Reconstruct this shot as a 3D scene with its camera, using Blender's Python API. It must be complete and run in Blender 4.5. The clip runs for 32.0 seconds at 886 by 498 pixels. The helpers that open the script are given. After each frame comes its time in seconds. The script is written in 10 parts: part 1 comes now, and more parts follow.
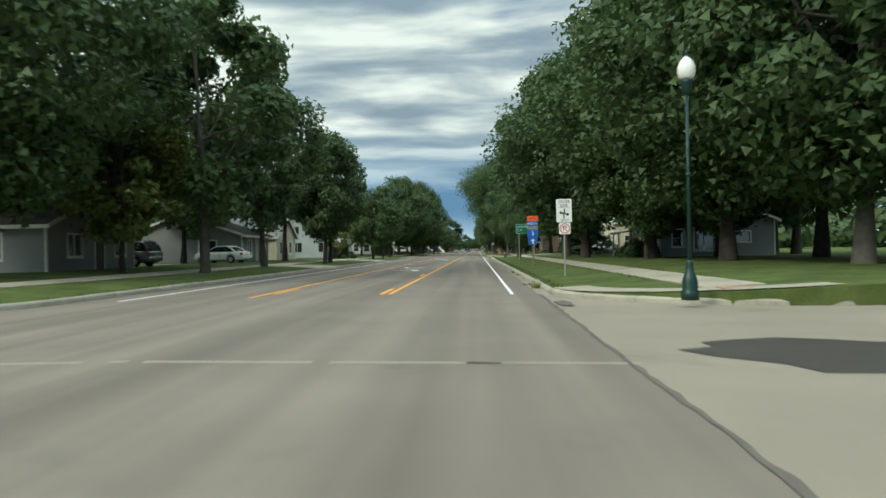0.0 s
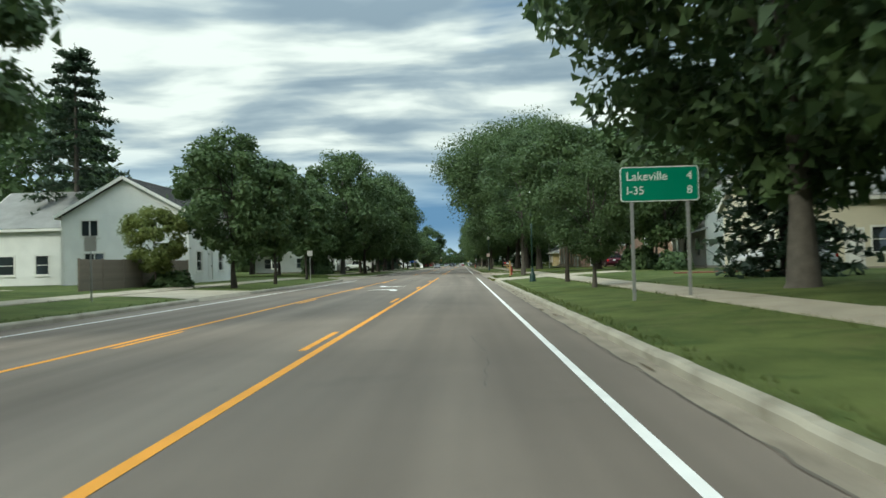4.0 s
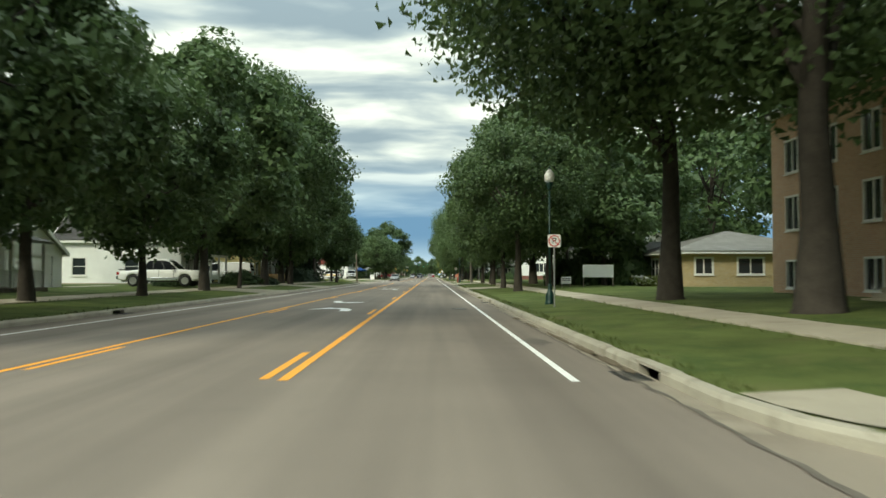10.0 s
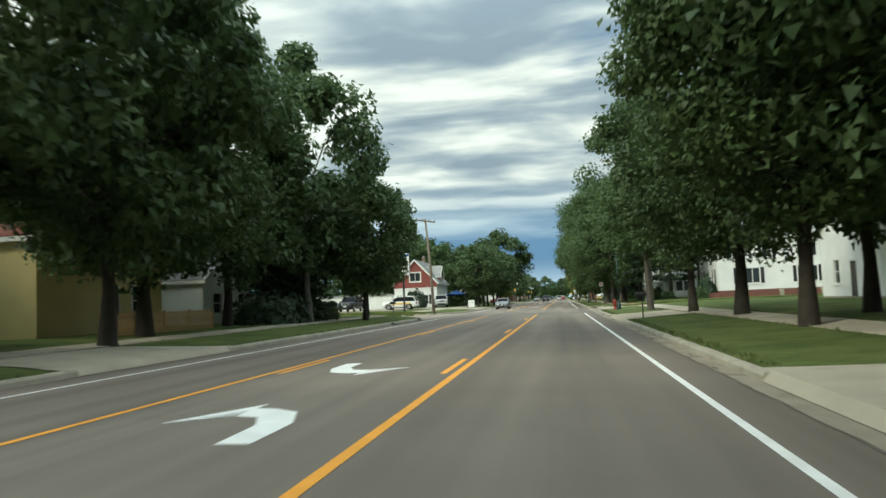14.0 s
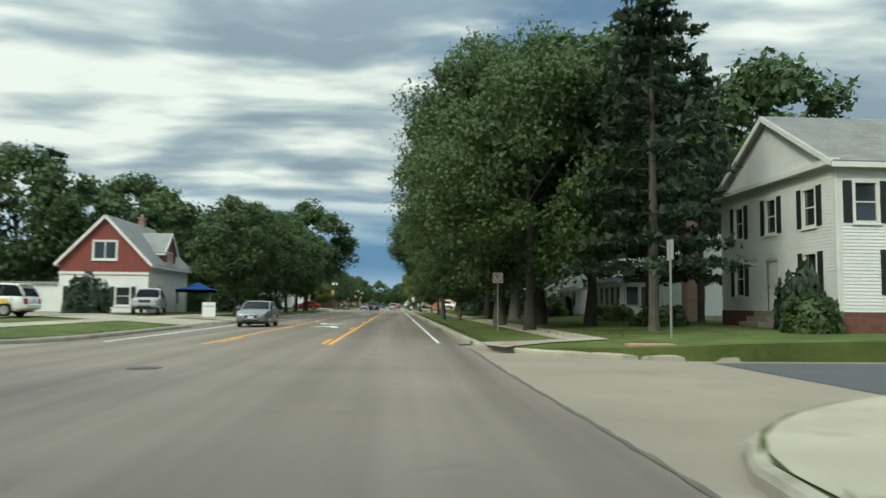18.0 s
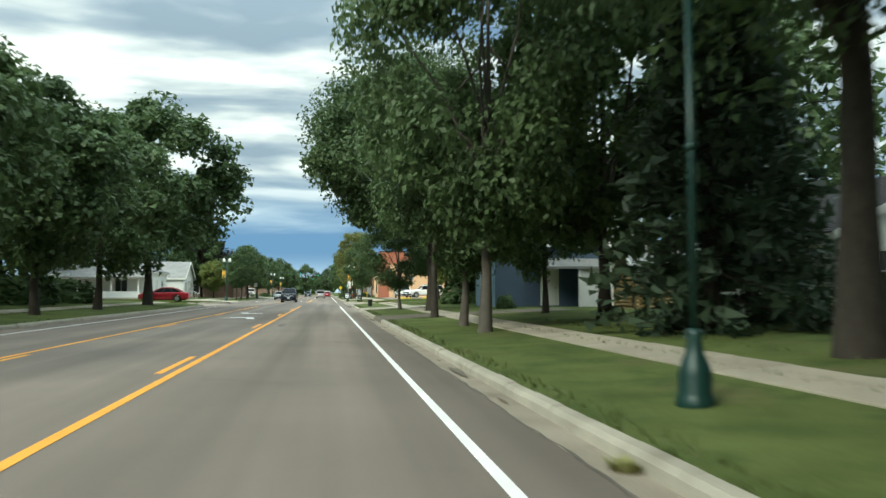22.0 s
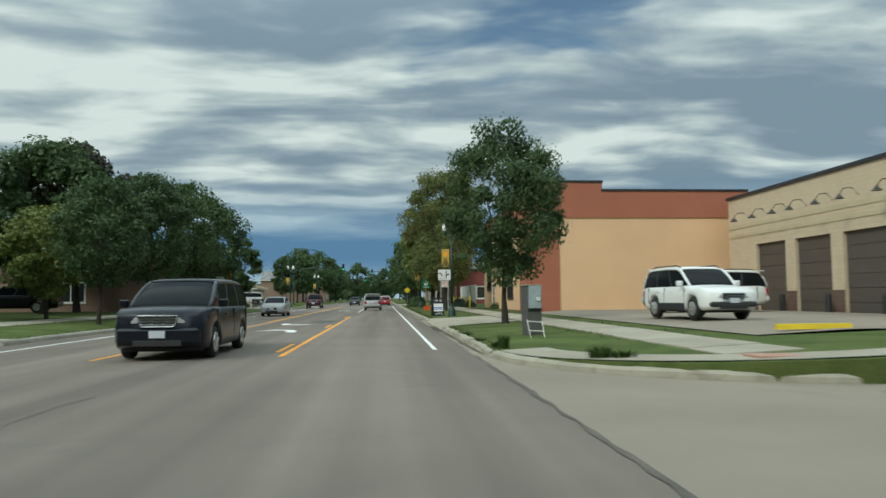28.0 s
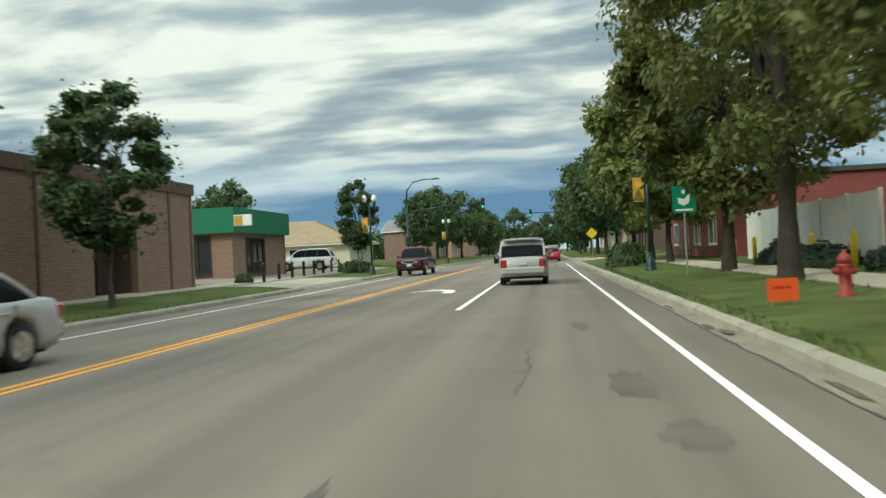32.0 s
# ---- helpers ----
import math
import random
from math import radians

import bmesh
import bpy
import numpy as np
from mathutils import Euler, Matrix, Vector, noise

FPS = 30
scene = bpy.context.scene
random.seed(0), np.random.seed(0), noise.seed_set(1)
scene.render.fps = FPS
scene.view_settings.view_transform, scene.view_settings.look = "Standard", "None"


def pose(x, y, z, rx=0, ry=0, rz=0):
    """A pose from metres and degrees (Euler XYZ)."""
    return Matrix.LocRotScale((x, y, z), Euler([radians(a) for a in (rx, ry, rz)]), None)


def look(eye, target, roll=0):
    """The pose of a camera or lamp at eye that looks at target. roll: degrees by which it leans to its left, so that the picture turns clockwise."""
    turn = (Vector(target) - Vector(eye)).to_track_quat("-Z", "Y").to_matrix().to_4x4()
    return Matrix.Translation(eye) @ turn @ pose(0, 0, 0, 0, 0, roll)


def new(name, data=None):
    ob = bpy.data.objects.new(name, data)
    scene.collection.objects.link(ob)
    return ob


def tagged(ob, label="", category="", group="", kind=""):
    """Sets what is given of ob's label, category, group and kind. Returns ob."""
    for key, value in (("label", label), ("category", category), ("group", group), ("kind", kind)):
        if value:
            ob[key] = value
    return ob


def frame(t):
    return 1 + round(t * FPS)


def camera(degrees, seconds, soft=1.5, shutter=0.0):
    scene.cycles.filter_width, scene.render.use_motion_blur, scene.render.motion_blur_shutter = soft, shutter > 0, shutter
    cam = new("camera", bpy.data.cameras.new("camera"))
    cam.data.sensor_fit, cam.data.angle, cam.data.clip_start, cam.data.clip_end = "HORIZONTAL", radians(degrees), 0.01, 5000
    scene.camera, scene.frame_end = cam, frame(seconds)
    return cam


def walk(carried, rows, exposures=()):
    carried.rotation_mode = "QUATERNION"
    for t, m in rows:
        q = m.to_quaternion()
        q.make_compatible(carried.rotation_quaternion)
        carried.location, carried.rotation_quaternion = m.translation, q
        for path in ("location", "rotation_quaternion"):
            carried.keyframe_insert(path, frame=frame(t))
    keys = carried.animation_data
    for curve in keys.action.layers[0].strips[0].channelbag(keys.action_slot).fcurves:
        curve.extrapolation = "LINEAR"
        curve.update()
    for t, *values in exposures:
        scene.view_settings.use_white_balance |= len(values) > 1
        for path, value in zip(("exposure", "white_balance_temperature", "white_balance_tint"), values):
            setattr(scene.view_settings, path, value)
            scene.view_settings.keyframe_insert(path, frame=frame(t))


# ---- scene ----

# the clip's camera opens up under the trees and closes down in the open
EXPOSURES = [(0, 0.0, 6600), (2, 0.14, 6600), (5, 0.02, 6500), (6, -0.06, 6600), (7.5, 0.12, 6700), (9, 0.42, 7150), (11, 0.3, 7200), (13, 0.28, 7000), (15.5, -0.05, 6600), (17, -0.06, 6600), (18, -0.02, 6700), (19.5, 0.2, 6600), (22, 0.4, 6600), (24, 0.3, 6600), (26.5, -0.02, 6400), (28, -0.35, 6350), (30, -0.28, 6600), (31, -0.15, 6600), (32, 0.0, 6900)]
cam = camera(60.9, 32.0, soft=1.5, shutter=0.35)
PATH = [
    (0.0, (0.344, 19.825, 1.310), (-1.011, 49.794, 1.349), -0.94),
    (0.5, (0.256, 26.665, 1.310), (-0.555, 56.651, 1.748), -0.86),
    (1.0, (0.178, 33.513, 1.310), (-0.297, 63.504, 1.861), -1.14),
    (1.5, (0.125, 40.380, 1.310), (-0.287, 70.374, 1.807), -1.40),
    (2.0, (0.094, 47.335, 1.310), (-0.435, 77.327, 1.743), -1.40),
    (2.5, (0.032, 54.421, 1.310), (-0.470, 84.413, 1.783), -1.67),
    (3.0, (0.007, 61.546, 1.310), (-0.576, 91.536, 1.829), -1.60),
    (3.5, (0.001, 68.711, 1.310), (-0.661, 98.698, 1.874), -1.52),
    (4.0, (-0.002, 75.914, 1.310), (-0.745, 105.899, 1.920), -1.45),
    (4.5, (-0.021, 83.157, 1.310), (-0.843, 113.138, 1.966), -1.37),
    (5.0, (-0.071, 90.438, 1.310), (-0.042, 120.431, 1.942), -0.45),
    (5.5, (-0.136, 97.732, 1.310), (0.153, 127.730, 1.307), -0.23),
    (6.0, (-0.191, 104.993, 1.310), (0.099, 134.980, 0.483), -0.25),
    (6.5, (-0.206, 112.152, 1.310), (-0.108, 142.140, 0.456), -0.70),
    (7.0, (-0.255, 119.390, 1.310), (-0.259, 149.378, 0.477), -1.05),
    (7.5, (-0.333, 126.629, 1.310), (-0.364, 156.623, 0.708), -0.94),
    (8.0, (-0.343, 133.778, 1.310), (-0.337, 163.776, 0.899), -0.81),
    (8.5, (-0.326, 140.977, 1.310), (-0.226, 170.977, 1.236), -0.61),
    (9.0, (-0.359, 148.176, 1.310), (-0.339, 178.176, 1.327), -0.66),
    (9.5, (-0.411, 155.380, 1.310), (0.026, 185.370, 1.941), -0.32),
    (10.0, (-0.448, 162.600, 1.310), (0.014, 192.579, 2.344), 0.02),
    (10.5, (-0.460, 169.872, 1.310), (-0.255, 199.845, 2.565), 0.18),
    (11.0, (-0.439, 177.183, 1.310), (-1.509, 207.152, 2.164), -0.65),
    (11.5, (-0.390, 184.474, 1.310), (-3.724, 214.284, 1.828), -2.65),
    (12.0, (-0.359, 191.671, 1.310), (-4.702, 221.350, 1.873), -3.53),
    (12.5, (-0.379, 198.725, 1.310), (-4.695, 228.400, 2.208), -3.16),
    (13.0, (-0.399, 205.676, 1.310), (-4.499, 235.354, 2.866), -2.89),
    (13.5, (-0.380, 212.648, 1.310), (-4.567, 242.277, 3.459), -2.24),
    (14.0, (-0.349, 219.656, 1.310), (-4.896, 249.236, 3.401), -2.46),
    (14.5, (-0.315, 226.700, 1.310), (-5.221, 256.226, 3.342), -2.68),
    (15.0, (-0.284, 233.780, 1.310), (-5.550, 263.249, 3.284), -2.90),
    (15.5, (-0.265, 240.897, 1.310), (-5.888, 270.303, 3.226), -3.13),
    (16.0, (-0.261, 248.050, 1.310), (-5.747, 277.502, 2.870), -3.05),
    (16.5, (-0.264, 255.264, 1.310), (-4.535, 284.937, 2.437), -2.48),
    (17.0, (-0.250, 262.538, 1.310), (-3.730, 292.331, 1.855), -2.29),
    (17.5, (-0.201, 269.712, 1.310), (-1.380, 299.672, 2.308), -1.22),
    (18.0, (-0.154, 276.847, 1.310), (1.673, 306.708, 3.544), 0.54),
    (18.5, (-0.110, 283.928, 1.310), (3.252, 313.698, 2.863), 0.86),
    (19.0, (-0.076, 290.960, 1.310), (4.111, 320.659, 1.999), 1.13),
    (19.5, (-0.062, 297.956, 1.310), (4.516, 327.598, 1.928), 1.08),
    (20.0, (-0.043, 304.924, 1.310), (4.365, 334.598, 1.080), 0.76),
    (20.5, (-0.022, 311.858, 1.310), (4.366, 341.535, 1.137), 0.95),
    (21.0, (0.044, 318.755, 1.310), (4.403, 348.427, 2.061), 0.65),
    (21.5, (0.108, 325.651, 1.310), (4.510, 355.301, 2.530), 0.19),
    (22.0, (0.105, 332.548, 1.310), (4.667, 362.149, 3.033), 0.01),
    (22.5, (0.063, 339.444, 1.310), (4.722, 369.011, 3.331), 0.71),
    (23.0, (0.035, 346.302, 1.310), (4.688, 375.847, 3.638), 0.77),
    (23.5, (0.024, 353.111, 1.310), (4.658, 382.638, 3.892), 0.81),
    (24.0, (0.002, 359.951, 1.310), (4.711, 389.462, 3.939), 0.80),
    (24.5, (-0.037, 366.736, 1.310), (4.489, 396.282, 3.868), 0.83),
    (25.0, (-0.072, 373.421, 1.310), (4.353, 403.002, 3.628), 0.67),
    (25.5, (-0.098, 380.019, 1.310), (4.226, 409.633, 3.387), 0.51),
    (26.0, (-0.108, 386.544, 1.310), (4.114, 416.188, 3.146), 0.36),
    (26.5, (-0.097, 393.008, 1.310), (4.024, 422.681, 2.906), 0.20),
    (27.0, (-0.055, 399.425, 1.310), (3.742, 429.144, 2.833), -0.15),
    (27.5, (0.001, 405.867, 1.310), (2.949, 435.665, 3.151), -0.52),
    (28.0, (0.053, 412.328, 1.310), (2.399, 442.174, 3.237), -0.49),
    (28.5, (0.075, 418.849, 1.310), (1.548, 448.779, 2.729), -0.53),
    (29.0, (0.076, 425.372, 1.310), (0.919, 455.343, 2.308), -0.84),
    (29.5, (0.061, 431.871, 1.310), (-0.324, 461.864, 1.823), -1.58),
    (30.0, (0.036, 438.291, 1.310), (-1.773, 468.237, 1.293), -2.33),
    (30.5, (-0.017, 444.575, 1.310), (-2.172, 474.496, 1.622), -2.37),
    (31.0, (-0.105, 450.942, 1.310), (-3.041, 480.797, 1.507), -2.68),
    (31.5, (-0.168, 457.290, 1.310), (-3.996, 487.045, 1.383), -2.73),
    (32.0, (-0.224, 463.660, 1.310), (-4.336, 493.376, 1.520), -2.82),
]
walk(cam, [(t, look(eye, target, roll)) for t, eye, target, roll in PATH], exposures=[(t, s, k, -5.0) for t, s, k in EXPOSURES])

# ---- sky, sun ----
SUN_AZ, SUN_EL = 226.0, 36.0


def build_world():
    w = bpy.data.worlds.new("sky")
    scene.world = w
    w.use_nodes = True
    nt = w.node_tree
    n, link = nt.nodes.new, nt.links.new
    bg = nt.nodes["Background"]

    def maths(op, a, b=None, c=None):
        m = n("ShaderNodeMath")
        m.operation = op
        for k, v in enumerate((a, b, c)):
            if v is None:
                continue
            if isinstance(v, (int, float)):
                m.inputs[k].default_value = v
            else:
                link(v, m.inputs[k])
        return m.outputs[0]

    def span(value, lo, hi, out_lo=0.0, out_hi=1.0):
        r = n("ShaderNodeMapRange")
        r.interpolation_type = "SMOOTHSTEP"
        for k, v in (("From Min", lo), ("From Max", hi), ("To Min", out_lo), ("To Max", out_hi)):
            r.inputs[k].default_value = v
        link(value, r.inputs["Value"])
        return r.outputs["Result"]

    def blend(fac, a, b, how="MIX"):
        m = n("ShaderNodeMix")
        m.data_type, m.blend_type = "RGBA", how
        for sock, v in (("Factor", fac), ("A", a), ("B", b)):
            if isinstance(v, tuple):
                m.inputs[sock].default_value = (*v, 1)
            elif isinstance(v, float):
                m.inputs[sock].default_value = v
            else:
                link(v, m.inputs[sock])
        return m.outputs["Result"]

    sky = n("ShaderNodeTexSky")
    sky.sky_type = "NISHITA"
    sky.sun_disc = False
    sky.sun_elevation, sky.sun_rotation = radians(SUN_EL), radians(SUN_AZ)
    sky.dust_density, sky.ozone_density = 1.5, 2.0
    clear = blend(1.0, sky.outputs["Color"], (0.105, 0.105, 0.105), "MULTIPLY")
    co = n("ShaderNodeTexCoord")
    sep = n("ShaderNodeSeparateXYZ")
    link(co.outputs["Generated"], sep.inputs["Vector"])
    up = maths("MAXIMUM", sep.outputs["Z"], 0.0)
    # the cloud deck is a plane seen from below
    deep = maths("ADD", up, 0.13)
    deck = n("ShaderNodeCombineXYZ")
    link(maths("DIVIDE", sep.outputs["X"], deep), deck.inputs["X"])
    link(maths("DIVIDE", sep.outputs["Y"], deep), deck.inputs["Y"])
    stir = n("ShaderNodeTexNoise")
    stir.inputs["Scale"].default_value, stir.inputs["Detail"].default_value = 1.1, 2
    link(deck.outputs["Vector"], stir.inputs["Vector"])
    warp = n("ShaderNodeVectorMath")
    warp.operation = "MULTIPLY_ADD"
    link(stir.outputs["Color"], warp.inputs[0])
    warp.inputs[1].default_value = (0.45, 0.35, 0)
    link(deck.outputs["Vector"], warp.inputs[2])

    def clouds(sx, sy, detail, rough, shift):
        mp = n("ShaderNodeMapping")
        mp.inputs["Scale"].default_value = (sx, sy, 1)
        mp.inputs["Location"].default_value = shift
        link(warp.outputs["Vector"], mp.inputs["Vector"])
        t = n("ShaderNodeTexNoise")
        t.inputs["Scale"].default_value = 1.0
        t.inputs["Detail"].default_value = detail
        t.inputs["Roughness"].default_value = rough
        link(mp.outputs["Vector"], t.inputs["Vector"])
        return t.outputs["Fac"]

    # long rolls of cloud, each broken into puffs with a bright crest and a grey foot
    rolls = clouds(0.62, 1.9, 4, 0.5, (3.1, 1.7, 0))
    puffs = clouds(1.8, 2.9, 6, 0.47, (7.4, 2.2, 0))
    mass = maths("MULTIPLY_ADD", puffs, 0.72, maths("MULTIPLY", rolls, 0.68))
    # the deck is thinner and brighter towards the sun
    mass = maths("MULTIPLY_ADD", sep.outputs["X"], -0.09, mass)
    tone = n("ShaderNodeValToRGB")
    link(span(mass, 0.56, 0.86), tone.inputs["Fac"])
    e = tone.color_ramp.elements
    e[0].position, e[0].color = 0.05, (0.28, 0.355, 0.455, 1)
    e[1].position, e[1].color = 0.95, (0.90, 0.935, 0.95, 1)
    for at, col in ((0.36, (0.40, 0.475, 0.565, 1)), (0.68, (0.63, 0.685, 0.73, 1))):
        tone.color_ramp.elements.new(at).color = col
    # an overcast sky is brightest overhead
    lit = blend(1.0, tone.outputs["Color"], span(sep.outputs["Z"], 0.25, 0.95, 1.0, 3.0), "MULTIPLY")
    gaps = span(clouds(0.7, 1.1, 5, 0.55, (1.2, 5.2, 0)), 0.30, 0.40)
    deck_lit = blend(gaps, clear, lit)
    # low down the deck breaks up over blue distance, with a pale line along the horizon
    far = blend(span(clouds(0.42, 0.62, 5, 0.5, (4.4, 8.1, 0)), 0.44, 0.66), (0.145, 0.275, 0.475), (0.56, 0.69, 0.82))
    far = blend(span(sep.outputs["Z"], 0.0, 0.055), (0.50, 0.64, 0.80), far)
    link(blend(span(sep.outputs["Z"], 0.075, 0.17), far, deck_lit), bg.inputs["Color"])
    bg.inputs["Strength"].default_value = 1.0


build_world()
sun_data = bpy.data.lights.new("sun", "SUN")
sun_data.energy, sun_data.angle, sun_data.color = 1.9, radians(12), (1.0, 0.95, 0.87)
sun = new("sun", sun_data)
sun.matrix_basis = look((0, 0, 60), (math.sin(radians(SUN_AZ)) * -40, math.cos(radians(SUN_AZ)) * -40, 60 - 40 * math.tan(radians(SUN_EL))))

# ---- small building helpers ----
RND = random.Random(7)


def grid_mesh(name, verts, faces):
    me = bpy.data.meshes.new(name)
    me.from_pydata(verts, [], faces)
    me.update()
    return me


def part(name, bm, material, parent, label="", smooth=False):
    """Links a bmesh as one mesh object under a thing or a part."""
    me = bpy.data.meshes.new(name)
    bmesh.ops.recalc_face_normals(bm, faces=bm.faces)
    bm.to_mesh(me)
    bm.free()
    if smooth:
        me.polygons.foreach_set("use_smooth", [True] * len(me.polygons))
    me.materials.append(material)
    ob = new(name, me)
    if parent is not None:
        ob.parent = parent
    if label:
        ob["label"] = label
    return ob


def share(name, ob, parent, m):
    """Another object on the mesh of ob, under parent at the pose m."""
    o = new(name, ob.data)
    o.parent = parent
    o.matrix_basis = m
    return o


def thing(name, label, category, x, y, z=0.0, rz=0.0, group="", kind=""):
    e = new(name)
    e.empty_display_size = 0.3
    e.matrix_basis = pose(x, y, z, 0, 0, rz)
    return tagged(e, label, category, group, kind)


def bx(bm, x0, x1, y0, y1, z0, z1):
    v = [bm.verts.new((x, y, z)) for z in (z0, z1) for y in (y0, y1) for x in (x0, x1)]
    for f in ((0, 2, 3, 1), (4, 5, 7, 6), (0, 1, 5, 4), (2, 6, 7, 3), (0, 4, 6, 2), (1, 3, 7, 5)):
        bm.faces.new([v[i] for i in f])
    return v


def rbx(bm, x0, x1, y0, y1, z0, z1, b=0.01):
    """A box with bevelled edges."""
    t = bmesh.new()
    bx(t, x0, x1, y0, y1, z0, z1)
    bmesh.ops.bevel(t, geom=t.edges[:], offset=b, segments=1, affect="EDGES")
    join(bm, t)


def join(bm, t, m=None):
    if m is not None:
        t.transform(m)
    table = {v: bm.verts.new(v.co) for v in t.verts}
    for f in t.faces:
        try:
            bm.faces.new([table[v] for v in f.verts])
        except ValueError:
            pass
    t.free()


def tube(bm, pts, radii, n=8, caps=True):
    """A tube along the points with a radius at each."""
    rings = []
    for i, (p, r) in enumerate(zip(pts, radii)):
        a = Vector(pts[max(i - 1, 0)])
        b = Vector(pts[min(i + 1, len(pts) - 1)])
        d = (b - a).normalized()
        u = d.orthogonal() if abs(d.z) < 0.9 else Vector((1, 0, 0))
        u = (u - d * u.dot(d)).normalized()
        w = d.cross(u)
        rings.append([bm.verts.new(Vector(p) + (u * math.cos(k * 2 * math.pi / n) + w * math.sin(k * 2 * math.pi / n)) * r) for k in range(n)])
    for a, b in zip(rings, rings[1:]):
        for k in range(n):
            bm.faces.new((a[k], a[(k + 1) % n], b[(k + 1) % n], b[k]))
    if caps:
        bm.faces.new(rings[0])
        bm.faces.new(rings[-1])


def rod(bm, p, q, r, n=8):
    tube(bm, [p, q], [r, r], n)


def lathe(bm, profile, n=14, x=0.0, y=0.0, z=0.0):
    rings = [[bm.verts.new((x + r * math.cos(k * 2 * math.pi / n), y + r * math.sin(k * 2 * math.pi / n), z + h)) for k in range(n)] for r, h in profile]
    for a, b in zip(rings, rings[1:]):
        for k in range(n):
            bm.faces.new((a[k], a[(k + 1) % n], b[(k + 1) % n], b[k]))
    bm.faces.new(rings[0])
    bm.faces.new(rings[-1])


def prism(bm, pts, axis, a, b):
    """A polygon given in the two other axes, drawn out along one axis from a to b."""
    def at(p, s):
        return {"x": (s, p[0], p[1]), "y": (p[0], s, p[1]), "z": (p[0], p[1], s)}[axis]
    lo = [bm.verts.new(at(p, a)) for p in pts]
    hi = [bm.verts.new(at(p, b)) for p in pts]
    n = len(pts)
    for i in range(n):
        bm.faces.new((lo[i], lo[(i + 1) % n], hi[(i + 1) % n], hi[i]))
    bm.faces.new(lo)
    bm.faces.new(hi)


def blob(bm, c, r, seg=8, bump=0.0, rnd=RND):
    """A rounded lump with an uneven surface."""
    t = bmesh.new()
    bmesh.ops.create_icosphere(t, subdivisions=2 if seg < 10 else 3, radius=1)
    for v in t.verts:
        k = 1 + bump * noise.noise(v.co * 2.3 + Vector((c[0], c[1], c[2])))
        v.co = Vector((v.co.x * r[0] * k, v.co.y * r[1] * k, v.co.z * r[2] * k)) + Vector(c)
    join(bm, t)


def text_mesh(body, size, align="CENTER"):
    """The characters as a flat mesh in the x-z plane, facing -y."""
    cu = bpy.data.curves.new("letters", "FONT")
    cu.body, cu.size, cu.align_x, cu.align_y, cu.extrude = body, size, align, "CENTER", 0.002
    cu.resolution_u = 3
    ob = new("letters", cu)
    me = bpy.data.meshes.new_from_object(ob.evaluated_get(bpy.context.evaluated_depsgraph_get()))
    bpy.data.objects.remove(ob)
    me.transform(Matrix.Rotation(math.pi / 2, 4, "X"))
    return me


def letters(body, size, material, parent, x, y, z, rz=0.0, align="CENTER", stretch=1.0, name="lettering"):
    me = text_mesh(body, size, align)
    me.materials.append(material)
    ob = new(name, me)
    ob.parent = parent
    ob.matrix_basis = pose(x, y, z, 0, 0, rz) @ Matrix.Diagonal((stretch, 1, 1, 1))
    return ob


# ---- materials ----
def mat(name, base, rough=0.7, metal=0.0, vary=0.25, scale=2.0, fine=40.0, bump=0.15, spec=0.5, coat=0.0, trans=0.0, per=0.0, coords="pos", tint=None):
    """A surface with broad stains and fine grain; per: variation from object to object."""
    m = bpy.data.materials.new(name)
    m.use_nodes = True
    nt = m.node_tree
    b = nt.nodes["Principled BSDF"]
    b.inputs["Roughness"].default_value = rough
    b.inputs["Metallic"].default_value = metal
    b.inputs["Specular IOR Level"].default_value = spec
    b.inputs["Coat Weight"].default_value = coat
    if trans:
        b.inputs["Transmission Weight"].default_value = trans
    n = nt.nodes.new
    link = nt.links.new
    if coords == "pos":
        src = n("ShaderNodeNewGeometry").outputs["Position"]
    else:
        src = n("ShaderNodeTexCoord").outputs["Object"]
    broad = n("ShaderNodeTexNoise")
    broad.inputs["Scale"].default_value = scale
    broad.inputs["Detail"].default_value = 4
    link(src, broad.inputs["Vector"])
    grain = n("ShaderNodeTexNoise")
    grain.inputs["Scale"].default_value = fine
    grain.inputs["Detail"].default_value = 3
    link(src, grain.inputs["Vector"])
    add = n("ShaderNodeMath")
    add.operation = "MULTIPLY_ADD"
    link(grain.outputs["Fac"], add.inputs[0])
    add.inputs[1].default_value = 0.45
    link(broad.outputs["Fac"], add.inputs[2])
    val = add.outputs[0]
    if per:
        info = n("ShaderNodeObjectInfo")
        more = n("ShaderNodeMath")
        more.operation = "MULTIPLY_ADD"
        link(info.outputs["Random"], more.inputs[0])
        more.inputs[1].default_value = per
        link(val, more.inputs[2])
        val = more.outputs[0]
    ramp = n("ShaderNodeMapRange")
    ramp.inputs["From Min"].default_value = 0.35
    ramp.inputs["From Max"].default_value = 1.1 + per
    link(val, ramp.inputs["Value"])
    mix = n("ShaderNodeMix")
    mix.data_type = "RGBA"
    lo = [c * (1 - vary) for c in base]
    hi = [min(1, c * (1 + vary)) for c in (tint or base)]
    mix.inputs["A"].default_value = (*lo, 1)
    mix.inputs["B"].default_value = (*hi, 1)
    link(ramp.outputs["Result"], mix.inputs["Factor"])
    link(mix.outputs["Result"], b.inputs["Base Color"])
    if bump:
        bp = n("ShaderNodeBump")
        bp.inputs["Strength"].default_value = bump
        bp.inputs["Distance"].default_value = 0.01
        link(grain.outputs["Fac"], bp.inputs["Height"])
        link(bp.outputs["Normal"], b.inputs["Normal"])
    return m


